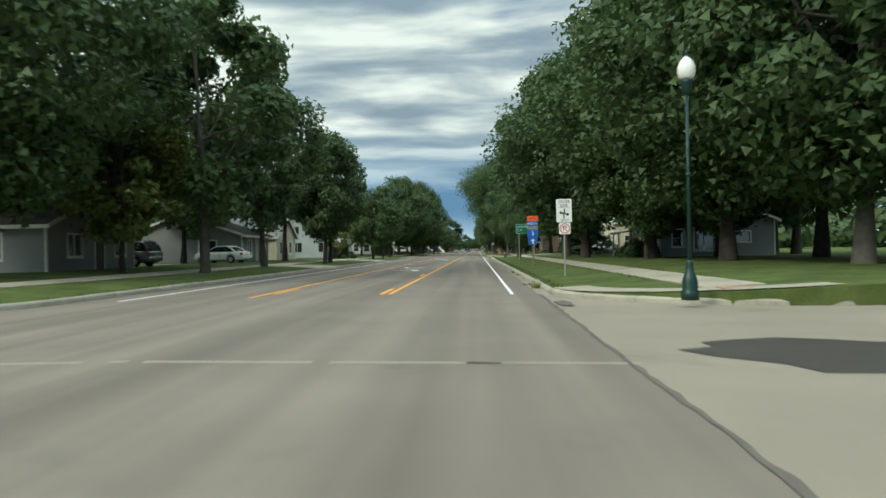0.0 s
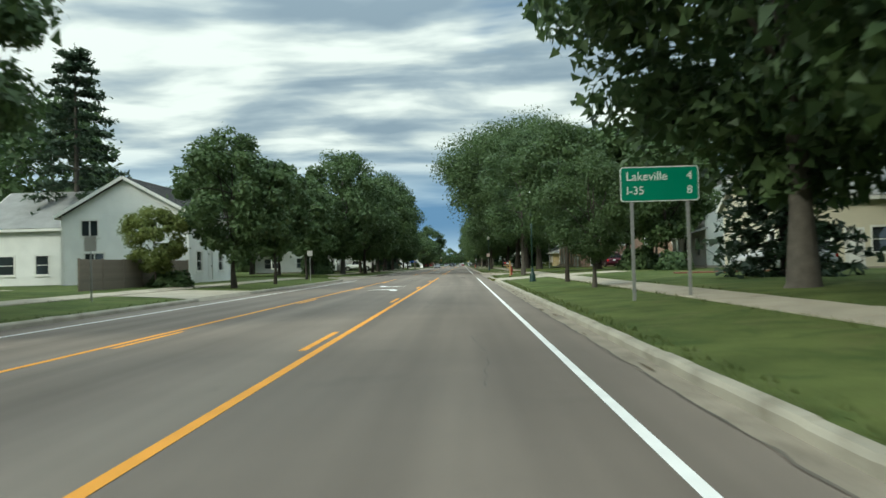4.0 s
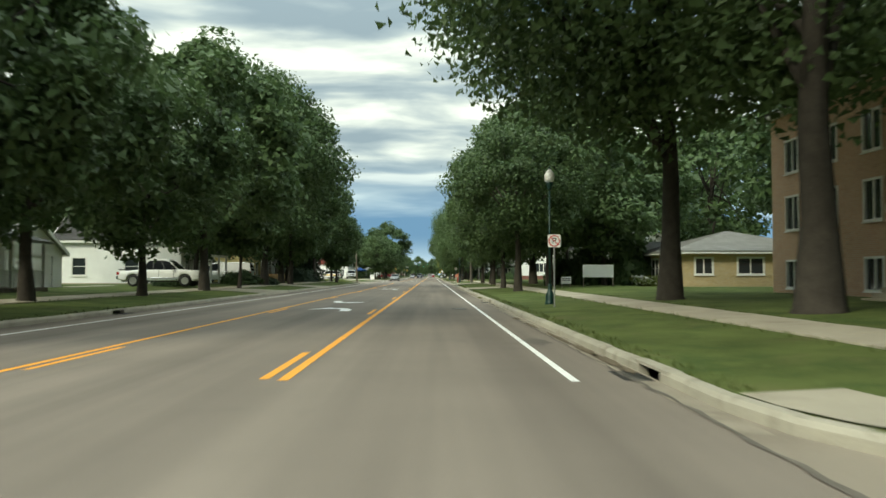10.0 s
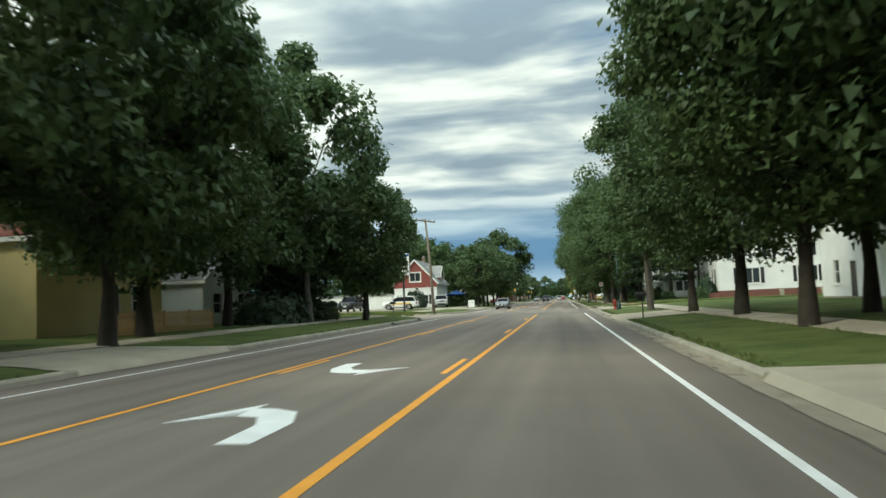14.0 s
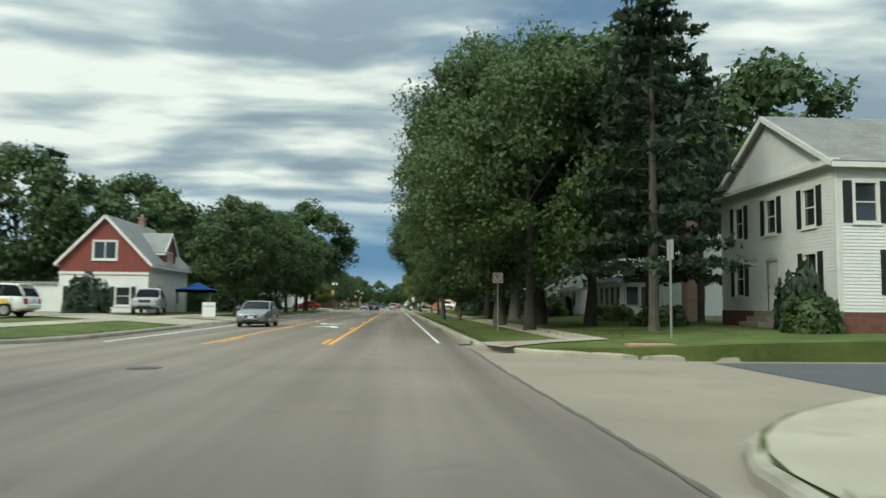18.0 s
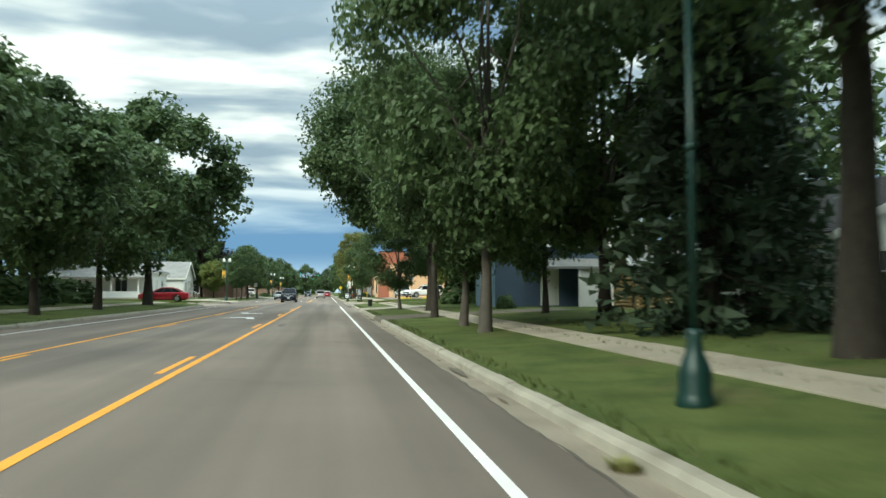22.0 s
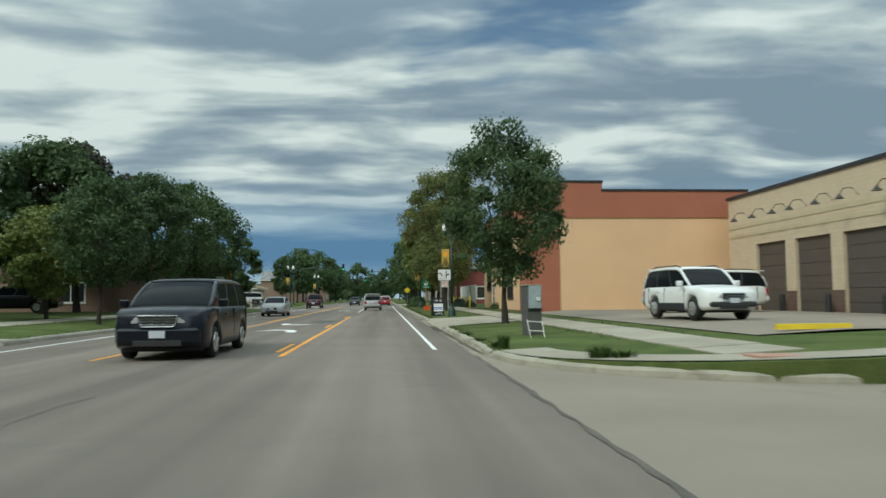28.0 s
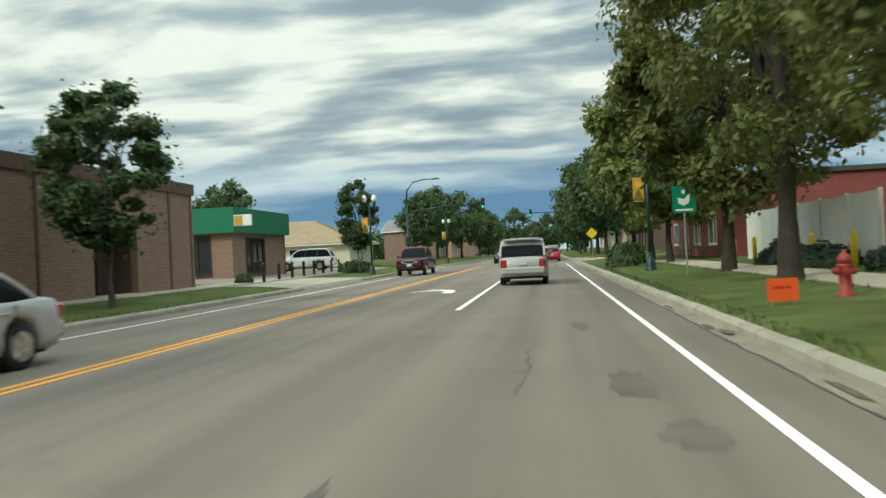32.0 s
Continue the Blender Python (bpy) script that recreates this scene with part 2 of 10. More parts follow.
def leaf_mat(name, base, tip, dry=None):
    m = bpy.data.materials.new(name)
    m.use_nodes = True
    nt = m.node_tree
    b = nt.nodes["Principled BSDF"]
    out = nt.nodes["Material Output"]
    n, link = nt.nodes.new, nt.links.new
    geo = n("ShaderNodeNewGeometry")
    info = n("ShaderNodeObjectInfo")
    noi = n("ShaderNodeTexNoise")
    noi.inputs["Scale"].default_value = 0.55
    link(geo.outputs["Position"], noi.inputs["Vector"])
    a = n("ShaderNodeMath")
    a.operation = "MULTIPLY_ADD"
    link(geo.outputs["Random Per Island"], a.inputs[0])
    a.inputs[1].default_value = 0.5
    link(noi.outputs["Fac"], a.inputs[2])
    a2 = n("ShaderNodeMath")
    a2.operation = "MULTIPLY_ADD"
    link(info.outputs["Random"], a2.inputs[0])
    a2.inputs[1].default_value = 0.35
    link(a.outputs[0], a2.inputs[2])
    ramp = n("ShaderNodeValToRGB")
    link(a2.outputs[0], ramp.inputs["Fac"])
    e = ramp.color_ramp.elements
    e[0].position, e[0].color = 0.4, (*base, 1)
    e[1].position, e[1].color = 1.05, (*tip, 1)
    if dry:
        k = ramp.color_ramp.elements.new(1.0)
        k.color = (*dry, 1)
        e[1].position = 0.8
    link(ramp.outputs["Color"], b.inputs["Base Color"])
    b.inputs["Roughness"].default_value = 0.55
    b.inputs["Specular IOR Level"].default_value = 0.35
    tr = n("ShaderNodeBsdfTranslucent")
    link(ramp.outputs["Color"], tr.inputs["Color"])
    mx = n("ShaderNodeMixShader")
    mx.inputs["Fac"].default_value = 0.32
    link(b.outputs["BSDF"], mx.inputs[1])
    link(tr.outputs["BSDF"], mx.inputs[2])
    link(mx.outputs["Shader"], out.inputs["Surface"])
    return m


def glass_mat(name, tint, rough=0.05):
    m = bpy.data.materials.new(name)
    m.use_nodes = True
    b = m.node_tree.nodes["Principled BSDF"]
    b.inputs["Base Color"].default_value = (*tint, 1)
    b.inputs["Roughness"].default_value = rough
    b.inputs["Specular IOR Level"].default_value = 0.8
    b.inputs["Coat Weight"].default_value = 0.5
    b.inputs["Coat Roughness"].default_value = 0.03
    return m


def glow_mat(name, colour, strength):
    m = mat(name, colour, 0.4, vary=0.05)
    b = m.node_tree.nodes["Principled BSDF"]
    b.inputs["Emission Color"].default_value = (*colour, 1)
    b.inputs["Emission Strength"].default_value = strength
    return m

ASPHALT = mat("asphalt", (0.212, 0.178, 0.147), 0.9, vary=0.14, scale=0.35, fine=60, bump=0.3, spec=0.25)
WET = mat("wet_patch", (0.055, 0.047, 0.04), 0.5, vary=0.3, scale=1.5, fine=30, bump=0.15)
ASPHALT_DARK = mat("asphalt_patch", (0.10, 0.098, 0.092), 0.9, vary=0.25, scale=0.8, fine=60, bump=0.3, spec=0.25)
ASPHALT_SIDE = mat("asphalt_side_street", (0.275, 0.233, 0.185), 0.9, vary=0.2, scale=0.3, fine=50, bump=0.3, spec=0.2)
ASPHALT_NEW = mat("asphalt_fresh", (0.085, 0.088, 0.09), 0.88, vary=0.2, scale=0.5, fine=60, bump=0.3, spec=0.3)
STAIN = mat("stain_damp", (0.12, 0.102, 0.083), 0.85, vary=0.4, scale=1.5, fine=30, bump=0.2)
CONCRETE_DIRT = mat("concrete_dirt", (0.145, 0.127, 0.098), 0.92, vary=0.3, scale=3, fine=40, bump=0.3, spec=0.2)
GUTTER = mat("gutter_concrete", (0.29, 0.25, 0.197), 0.9, vary=0.35, scale=0.9, fine=30, bump=0.4, spec=0.2)
CONCRETE = mat("concrete", (0.365, 0.325, 0.255), 0.9, vary=0.32, scale=0.8, fine=45, bump=0.25, spec=0.25, per=0.35)
KERB = mat("kerb_concrete", (0.37, 0.34, 0.275), 0.9, vary=0.3, scale=1.1, fine=35, bump=0.4, spec=0.2)
TACTILE = mat("tactile_red", (0.42, 0.24, 0.18), 0.85, vary=0.25, scale=3, fine=50, bump=0.3)
GRASS = mat("grass", (0.066, 0.098, 0.028), 0.95, vary=0.42, scale=0.55, fine=28, bump=0.9, spec=0.1, tint=(0.108, 0.128, 0.042))
BLADES = leaf_mat("grass_blades", (0.068, 0.098, 0.028), (0.12, 0.145, 0.047))
YELLOW = mat("paint_yellow", (0.86, 0.365, 0.04), 0.8, vary=0.14, scale=2.5, fine=70, bump=0.15)
WHITE_LINE = mat("paint_white_line", (0.86, 0.85, 0.82), 0.8, vary=0.16, scale=2.5, fine=70, bump=0.15)
BARK = mat("bark", (0.052, 0.045, 0.037), 0.95, vary=0.4, scale=3, fine=22, bump=1.0, coords="obj", spec=0.15)
BARK_PALE = mat("bark_pale", (0.105, 0.094, 0.080), 0.95, vary=0.35, scale=3, fine=22, bump=1.0, coords="obj", spec=0.15)
LEAF = leaf_mat("leaves_maple", (0.032, 0.062, 0.025), (0.088, 0.138, 0.050))
LEAF_OAK = leaf_mat("leaves_dusty", (0.038, 0.074, 0.030), (0.100, 0.155, 0.060))
LEAF_LIGHT = leaf_mat("leaves_light", (0.08, 0.112, 0.027), (0.18, 0.215, 0.058))
LEAF_TURN = leaf_mat("leaves_turning", (0.062, 0.085, 0.027), (0.15, 0.185, 0.055), (0.19, 0.19, 0.06))
LEAF_DARK = leaf_mat("leaves_purple", (0.03, 0.030, 0.022), (0.06, 0.055, 0.036))
NEEDLE = leaf_mat("needles", (0.022, 0.042, 0.024), (0.055, 0.085, 0.048))
GREEN_IRON = mat("green_iron", (0.006, 0.034, 0.028), 0.42, vary=0.15, scale=5, bump=0.05, metal=0.1)
BLACK_IRON = mat("black_iron", (0.018, 0.02, 0.02), 0.45, vary=0.2, scale=5, bump=0.05)
GLOBE = mat("opal_globe", (0.82, 0.82, 0.78), 0.3, vary=0.06, bump=0.0)
STEEL = mat("galvanised_steel", (0.36, 0.36, 0.35), 0.5, metal=0.55, vary=0.15, scale=8, bump=0.05)
WHITE_SHEET = mat("sign_white", (0.78, 0.78, 0.76), 0.45, vary=0.05, bump=0.0)
GREY_SHEET = mat("sign_back", (0.38, 0.37, 0.34), 0.55, metal=0.3, vary=0.12, bump=0.02)
METER_DOOR = mat("meter_door", (0.42, 0.47, 0.49), 0.4, metal=0.2, vary=0.15, scale=5, bump=0.05)
CABINET_GREY = mat("cabinet_grey", (0.095, 0.092, 0.086), 0.55, vary=0.2, scale=2, bump=0.05)
SIGN_BLACK = mat("sign_black", (0.012, 0.012, 0.012), 0.5, vary=0.1, bump=0.0)
SIGN_RED = mat("sign_red", (0.62, 0.035, 0.03), 0.5, vary=0.08, bump=0.0)
SIGN_ORANGE = mat("sign_orange", (0.9, 0.13, 0.03), 0.5, vary=0.06, bump=0.0)
SIGN_BLUE = mat("sign_blue", (0.015, 0.11, 0.48), 0.45, vary=0.06, bump=0.0)
SIGN_GREEN = mat("sign_green", (0.0, 0.20, 0.115), 0.45, vary=0.06, bump=0.0)
SIGN_GOLD = mat("sign_gold", (0.5, 0.33, 0.06), 0.5, vary=0.1, bump=0.0)
HYDRANT_RED = mat("hydrant_red", (0.27, 0.035, 0.025), 0.55, vary=0.3, scale=6, bump=0.1)
TIMBER = mat("timber", (0.42, 0.26, 0.11), 0.75, vary=0.3, scale=3, fine=25, bump=0.3, coords="obj")
OLD_TIMBER = mat("weathered_timber", (0.20, 0.165, 0.13), 0.85, vary=0.35, scale=3, fine=25, bump=0.5, coords="obj")
WHITE_PAINT = mat("white_paint", (0.74, 0.73, 0.69), 0.6, vary=0.1, scale=1.2, bump=0.08)
SIDING_WHITE = mat("siding_white", (0.78, 0.78, 0.75), 0.55, vary=0.1, scale=0.9, bump=0.05)
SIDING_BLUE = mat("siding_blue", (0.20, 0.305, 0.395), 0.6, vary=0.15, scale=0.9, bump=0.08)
SIDING_GREY = mat("siding_grey", (0.25, 0.255, 0.255), 0.6, vary=0.12, scale=0.9, bump=0.05)
SIDING_YELLOW = mat("stucco_yellow", (0.62, 0.50, 0.23), 0.85, vary=0.12, scale=0.9, bump=0.2)
SIDING_CREAM = mat("siding_cream", (0.62, 0.57, 0.44), 0.7, vary=0.1, scale=0.9, bump=0.1)
SIDING_RED = mat("siding_red", (0.22, 0.055, 0.045), 0.75, vary=0.2, scale=2, bump=0.2)
SHINGLE = mat("shingles_grey", (0.30, 0.30, 0.29), 0.92, vary=0.2, scale=1.2, fine=30, bump=0.5, spec=0.2)
SHINGLE_RED = mat("shingles_red", (0.25, 0.10, 0.075), 0.92, vary=0.25, scale=1.2, fine=30, bump=0.5, spec=0.2)
SHINGLE_DARK = mat("shingles_dark", (0.075, 0.072, 0.07), 0.92, vary=0.2, scale=1.2, fine=30, bump=0.5, spec=0.2)
SHINGLE_TAN = mat("shingles_tan", (0.42, 0.33, 0.22), 0.92, vary=0.18, scale=1.2, fine=30, bump=0.5, spec=0.2)
BRICK = mat("brick_brown", (0.23, 0.125, 0.095), 0.9, vary=0.3, scale=3, fine=40, bump=0.3, per=0.5)
BRICK_TAN = mat("brick_tan", (0.50, 0.30, 0.17), 0.9, vary=0.25, scale=3, fine=40, bump=0.3, per=0.5)
MORTAR = mat("mortar", (0.33, 0.29, 0.25), 0.95, vary=0.15, scale=3, fine=40, bump=0.3)
STUCCO_TAN = mat("stucco_peach", (0.74, 0.485, 0.29), 0.88, vary=0.07, scale=0.5, fine=70, bump=0.2, spec=0.2)
STUCCO_RUST = mat("stucco_rust", (0.38, 0.145, 0.09), 0.88, vary=0.09, scale=0.5, fine=70, bump=0.2, spec=0.2)
BLOCK_TAN = mat("block_sand", (0.52, 0.435, 0.29), 0.9, vary=0.1, scale=1.2, fine=50, bump=0.3, spec=0.2)
BLOCK_BROWN = mat("block_brown", (0.14, 0.09, 0.075), 0.9, vary=0.2, scale=1.2, fine=50, bump=0.4, spec=0.2)
DOOR_BROWN = mat("door_brown", (0.085, 0.07, 0.06), 0.6, vary=0.12, scale=1.5, bump=0.05)
AWNING = mat("awning_black", (0.022, 0.023, 0.026), 0.7, vary=0.15, scale=3, bump=0.1)
PANE = glass_mat("window_pane", (0.03, 0.036, 0.04), 0.06)
PANE_CURTAIN = mat("window_curtain", (0.5, 0.5, 0.48), 0.35, vary=0.25, scale=3, bump=0.0, coat=0.5)
CAR_GLASS = mat("car_glass", (0.012, 0.014, 0.016), 0.1, vary=0.1, bump=0.0, spec=0.05)
RUBBER = mat("rubber", (0.018, 0.018, 0.018), 0.85, vary=0.15, bump=0.1)
ALLOY = mat("alloy", (0.52, 0.52, 0.51), 0.32, metal=0.8, vary=0.1, bump=0.0)
TRIM_BLACK = mat("trim_black", (0.022, 0.022, 0.024), 0.6, vary=0.1, bump=0.02)
CHROME = mat("chrome", (0.75, 0.75, 0.75), 0.12, metal=1.0, vary=0.05, bump=0.0)
HEADLAMP = glass_mat("headlamp", (0.36, 0.37, 0.37), 0.08)
TAIL_RED = glass_mat("tail_lamp", (0.35, 0.012, 0.012), 0.1)
PLATE = mat("number_plate", (0.55, 0.58, 0.62), 0.5, vary=0.1, bump=0.0)
CANVAS_BLUE = mat("tarpaulin_blue", (0.015, 0.13, 0.5), 0.6, vary=0.15, scale=2, bump=0.15)
YELLOW_BOLLARD = mat("bollard_yellow", (0.68, 0.48, 0.02), 0.55, vary=0.15, bump=0.05)
GREEN_FASCIA = mat("fascia_green", (0.005, 0.16, 0.075), 0.5, vary=0.08, bump=0.02)
SIGNAL_GREEN = glow_mat("signal_green", (0.05, 0.75, 0.5), 0.8)


def paint(name, colour, metal=0.4):
    return mat(name, colour, 0.3, metal=metal, vary=0.05, scale=1.0, bump=0.0, coat=0.3, spec=0.35)


PAINT_SILVER = paint("paint_silver", (0.42, 0.42, 0.415), 0.1)
PAINT_WHITE = paint("paint_white", (0.78, 0.78, 0.76), 0.0)
PAINT_NAVY = paint("paint_navy", (0.006, 0.008, 0.014), 0.2)
PAINT_BLACK = paint("paint_black", (0.012, 0.012, 0.013), 0.3)
PAINT_RED = paint("paint_red", (0.33, 0.018, 0.03), 0.2)
PAINT_MAROON = paint("paint_maroon", (0.065, 0.008, 0.018), 0.4)
PAINT_GREY = paint("paint_grey", (0.22, 0.23, 0.24), 0.5)
PAINT_SAND = paint("paint_sand", (0.75, 0.52, 0.16), 0.0)


def brick_mat(name, one, two, joint, width, height, gap=0.01):
    """Courses of brick or block at true size on upright walls."""
    m = mat(name, one, 0.9, vary=0.16, scale=1.3, fine=45, bump=0.3, spec=0.2)
    nt = m.node_tree
    n, link = nt.nodes.new, nt.links.new
    b = nt.nodes["Principled BSDF"]
    base = b.inputs["Base Color"].links[0].from_socket
    sep = n("ShaderNodeSeparateXYZ")
    link(n("ShaderNodeNewGeometry").outputs["Position"], sep.inputs["Vector"])
    add = n("ShaderNodeMath")
    link(sep.outputs["X"], add.inputs[0])
    link(sep.outputs["Y"], add.inputs[1])
    uv = n("ShaderNodeCombineXYZ")
    link(add.outputs[0], uv.inputs["X"])
    link(sep.outputs["Z"], uv.inputs["Y"])
    br = n("ShaderNodeTexBrick")
    br.inputs["Scale"].default_value = 1.0
    br.inputs["Brick Width"].default_value, br.inputs["Row Height"].default_value = width, height
    br.inputs["Mortar Size"].default_value = gap
    br.inputs["Mortar Smooth"].default_value = 0.3
    br.inputs["Color2"].default_value, br.inputs["Mortar"].default_value = (*two, 1), (*joint, 1)
    link(uv.outputs["Vector"], br.inputs["Vector"])
    link(base, br.inputs["Color1"])
    link(br.outputs["Color"], b.inputs["Base Color"])
    bp = n("ShaderNodeBump")
    bp.invert = True
    bp.inputs["Strength"].default_value, bp.inputs["Distance"].default_value = 0.6, 0.01
    link(br.outputs["Fac"], bp.inputs["Height"])
    link(bp.outputs["Normal"], b.inputs["Normal"])
    return m


BRICKWORK = brick_mat("brickwork_brown", (0.21, 0.115, 0.085), (0.30, 0.17, 0.125), (0.34, 0.29, 0.24), 0.21, 0.075)
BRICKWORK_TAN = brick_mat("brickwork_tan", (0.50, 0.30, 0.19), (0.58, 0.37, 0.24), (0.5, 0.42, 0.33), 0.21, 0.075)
BRICKWORK_GOLD = brick_mat("brickwork_yellow", (0.46, 0.33, 0.15), (0.55, 0.42, 0.22), (0.5, 0.44, 0.33), 0.21, 0.075)
BLOCKWORK = brick_mat("blockwork_sand", (0.56, 0.45, 0.32), (0.59, 0.48, 0.345), (0.51, 0.41, 0.295), 0.4, 0.2)
BLOCKWORK_BROWN = brick_mat("blockwork_brown", (0.14, 0.09, 0.075), (0.17, 0.11, 0.09), (0.10, 0.07, 0.06), 0.4, 0.2)
# the flats' tan brick darkened, so the south wall's shade is in its colour
BRICKWORK_TAN_SHADED = brick_mat("brickwork_rose", (0.30, 0.165, 0.12), (0.38, 0.22, 0.155), (0.4, 0.33, 0.27), 0.21, 0.075)
FOUNDATION = brick_mat("foundation_red", (0.16, 0.07, 0.055), (0.2, 0.09, 0.07), (0.14, 0.10, 0.09), 0.4, 0.2)
LOGS = mat("logs", (0.42, 0.28, 0.13), 0.8, vary=0.3, scale=2, fine=20, bump=0.3)
# navy boards; also the blue house's siding with shade painted in
SIDING_NAVY_AND_SHADE = mat("siding_navy", (0.06, 0.095, 0.14), 0.6, vary=0.15, scale=0.9, bump=0.08)
CURTAIN_DARK = mat("shade_dark", (0.09, 0.095, 0.10), 0.3, vary=0.3, scale=2, bump=0.0, coat=0.6)
MULCH = mat("mulch_red", (0.16, 0.07, 0.04), 0.95, vary=0.4, scale=4, fine=30, bump=0.8)
FLOWERS = mat("petals_white", (0.7, 0.68, 0.62), 0.7, vary=0.15, scale=9, bump=0.1)
METAL_ROOF = mat("metal_roof_teal", (0.03, 0.10, 0.11), 0.5, vary=0.15, scale=0.8, bump=0.05)
LETTER_RED = mat("letters_red", (0.55, 0.03, 0.02), 0.4, vary=0.08, bump=0.0)


def worn_lanes(m):
    """Long streaks along the lanes, darker where oil drips and lighter under the tyres."""
    nt = m.node_tree
    n, link = nt.nodes.new, nt.links.new
    b = nt.nodes["Principled BSDF"]
    old = b.inputs["Base Color"].links[0].from_socket
    mp = n("ShaderNodeMapping")
    mp.inputs["Scale"].default_value = (0.85, 0.022, 1)
    link(n("ShaderNodeNewGeometry").outputs["Position"], mp.inputs["Vector"])
    t = n("ShaderNodeTexNoise")
    t.inputs["Scale"].default_value, t.inputs["Detail"].default_value = 1.0, 3
    link(mp.outputs["Vector"], t.inputs["Vector"])
    r = n("ShaderNodeMapRange")
    r.inputs["From Min"].default_value, r.inputs["From Max"].default_value = 0.3, 0.7
    r.inputs["To Min"].default_value, r.inputs["To Max"].default_value = 0.68, 1.16
    link(t.outputs["Fac"], r.inputs["Value"])
    mul = n("ShaderNodeMix")
    mul.data_type, mul.blend_type = "RGBA", "MULTIPLY"
    mul.inputs["Factor"].default_value = 1.0
    link(old, mul.inputs["A"])
    link(r.outputs["Result"], mul.inputs["B"])
    link(mul.outputs["Result"], b.inputs["Base Color"])


worn_lanes(ASPHALT)


def patchy(m, tone, scale, lo, hi, most):
    """Uneven patches of another tone over a surface, with a ragged edge."""
    nt = m.node_tree
    n, link = nt.nodes.new, nt.links.new
    b = nt.nodes["Principled BSDF"]
    old = b.inputs["Base Color"].links[0].from_socket
    t = n("ShaderNodeTexNoise")
    t.inputs["Scale"].default_value, t.inputs["Detail"].default_value, t.inputs["Roughness"].default_value = scale, 7, 0.62
    t.inputs["Distortion"].default_value = 0.4
    link(n("ShaderNodeNewGeometry").outputs["Position"], t.inputs["Vector"])
    r = n("ShaderNodeMapRange")
    r.interpolation_type = "SMOOTHSTEP"
    r.inputs["From Min"].default_value, r.inputs["From Max"].default_value = lo, hi
    r.inputs["To Max"].default_value = most
    link(t.outputs["Fac"], r.inputs["Value"])
    mix = n("ShaderNodeMix")
    mix.data_type = "RGBA"
    link(r.outputs["Result"], mix.inputs["Factor"])
    link(old, mix.inputs["A"])
    mix.inputs["B"].default_value = (*tone, 1)
    link(mix.outputs["Result"], b.inputs["Base Color"])


patchy(GRASS, (0.055, 0.085, 0.026), 0.8, 0.46, 0.66, 0.75)
patchy(GRASS, (0.14, 0.122, 0.06), 0.5, 0.55, 0.74, 0.6)
patchy(GRASS, (0.118, 0.148, 0.05), 3.5, 0.52, 0.70, 0.5)
patchy(ASPHALT, (0.125, 0.108, 0.092), 0.55, 0.58, 0.78, 0.5)
patchy(ASPHALT_SIDE, (0.17, 0.142, 0.112), 0.4, 0.55, 0.75, 0.5)
patchy(CONCRETE, (0.235, 0.205, 0.155), 0.9, 0.54, 0.74, 0.6)
patchy(KERB, (0.19, 0.165, 0.125), 1.6, 0.52, 0.70, 0.6)
patchy(GUTTER, (0.155, 0.13, 0.10), 1.2, 0.50, 0.72, 0.65)

# ---- trees ----
def leaf_cloud(pos, nor, size, rnd, long=1.6, lobed=False):
    """A pointed leaf spray at every place; lobed: four corners, folded along the midrib."""
    n = len(pos)
    nor = nor / (np.linalg.norm(nor, axis=1)[:, None] + 1e-9)
    ref = rnd.normal(size=(n, 3))
    u = np.cross(nor, ref)
    u /= np.linalg.norm(u, axis=1)[:, None] + 1e-9
    w = np.cross(nor, u)
    s = size * rnd.uniform(0.6, 1.35, n)[:, None]
    if lobed:
        a, c = pos - u * s * 0.72 * long, pos + u * s * 0.5 * long
        b = pos + w * s * 0.48 + u * s * 0.12 * long + nor * s * 0.16
        d = pos - w * s * 0.48 + u * s * 0.06 * long + nor * s * 0.16
        return np.stack([a, b, c, d], 1).reshape(-1, 3)
    a = pos - u * s * 0.62 * long
    b = pos + w * s * 0.62 + u * s * 0.3 * long + nor * s * 0.1
    c = pos - w * s * 0.62 + u * s * 0.3 * long - nor * s * 0.1
    return np.stack([a, b, c], 1).reshape(-1, 3)


def cloud_mesh(name, verts, material, k=3):
    n = len(verts) // k
    me = bpy.data.meshes.new(name)
    me.vertices.add(len(verts))
    me.vertices.foreach_set("co", verts.ravel())
    me.loops.add(k * n)
    me.loops.foreach_set("vertex_index", np.arange(k * n))
    me.polygons.add(n)
    me.polygons.foreach_set("loop_start", np.arange(0, k * n, k))
    me.polygons.foreach_set("loop_total", np.full(n, k))
    me.update(calc_edges=True)
    me.materials.append(material)
    return me


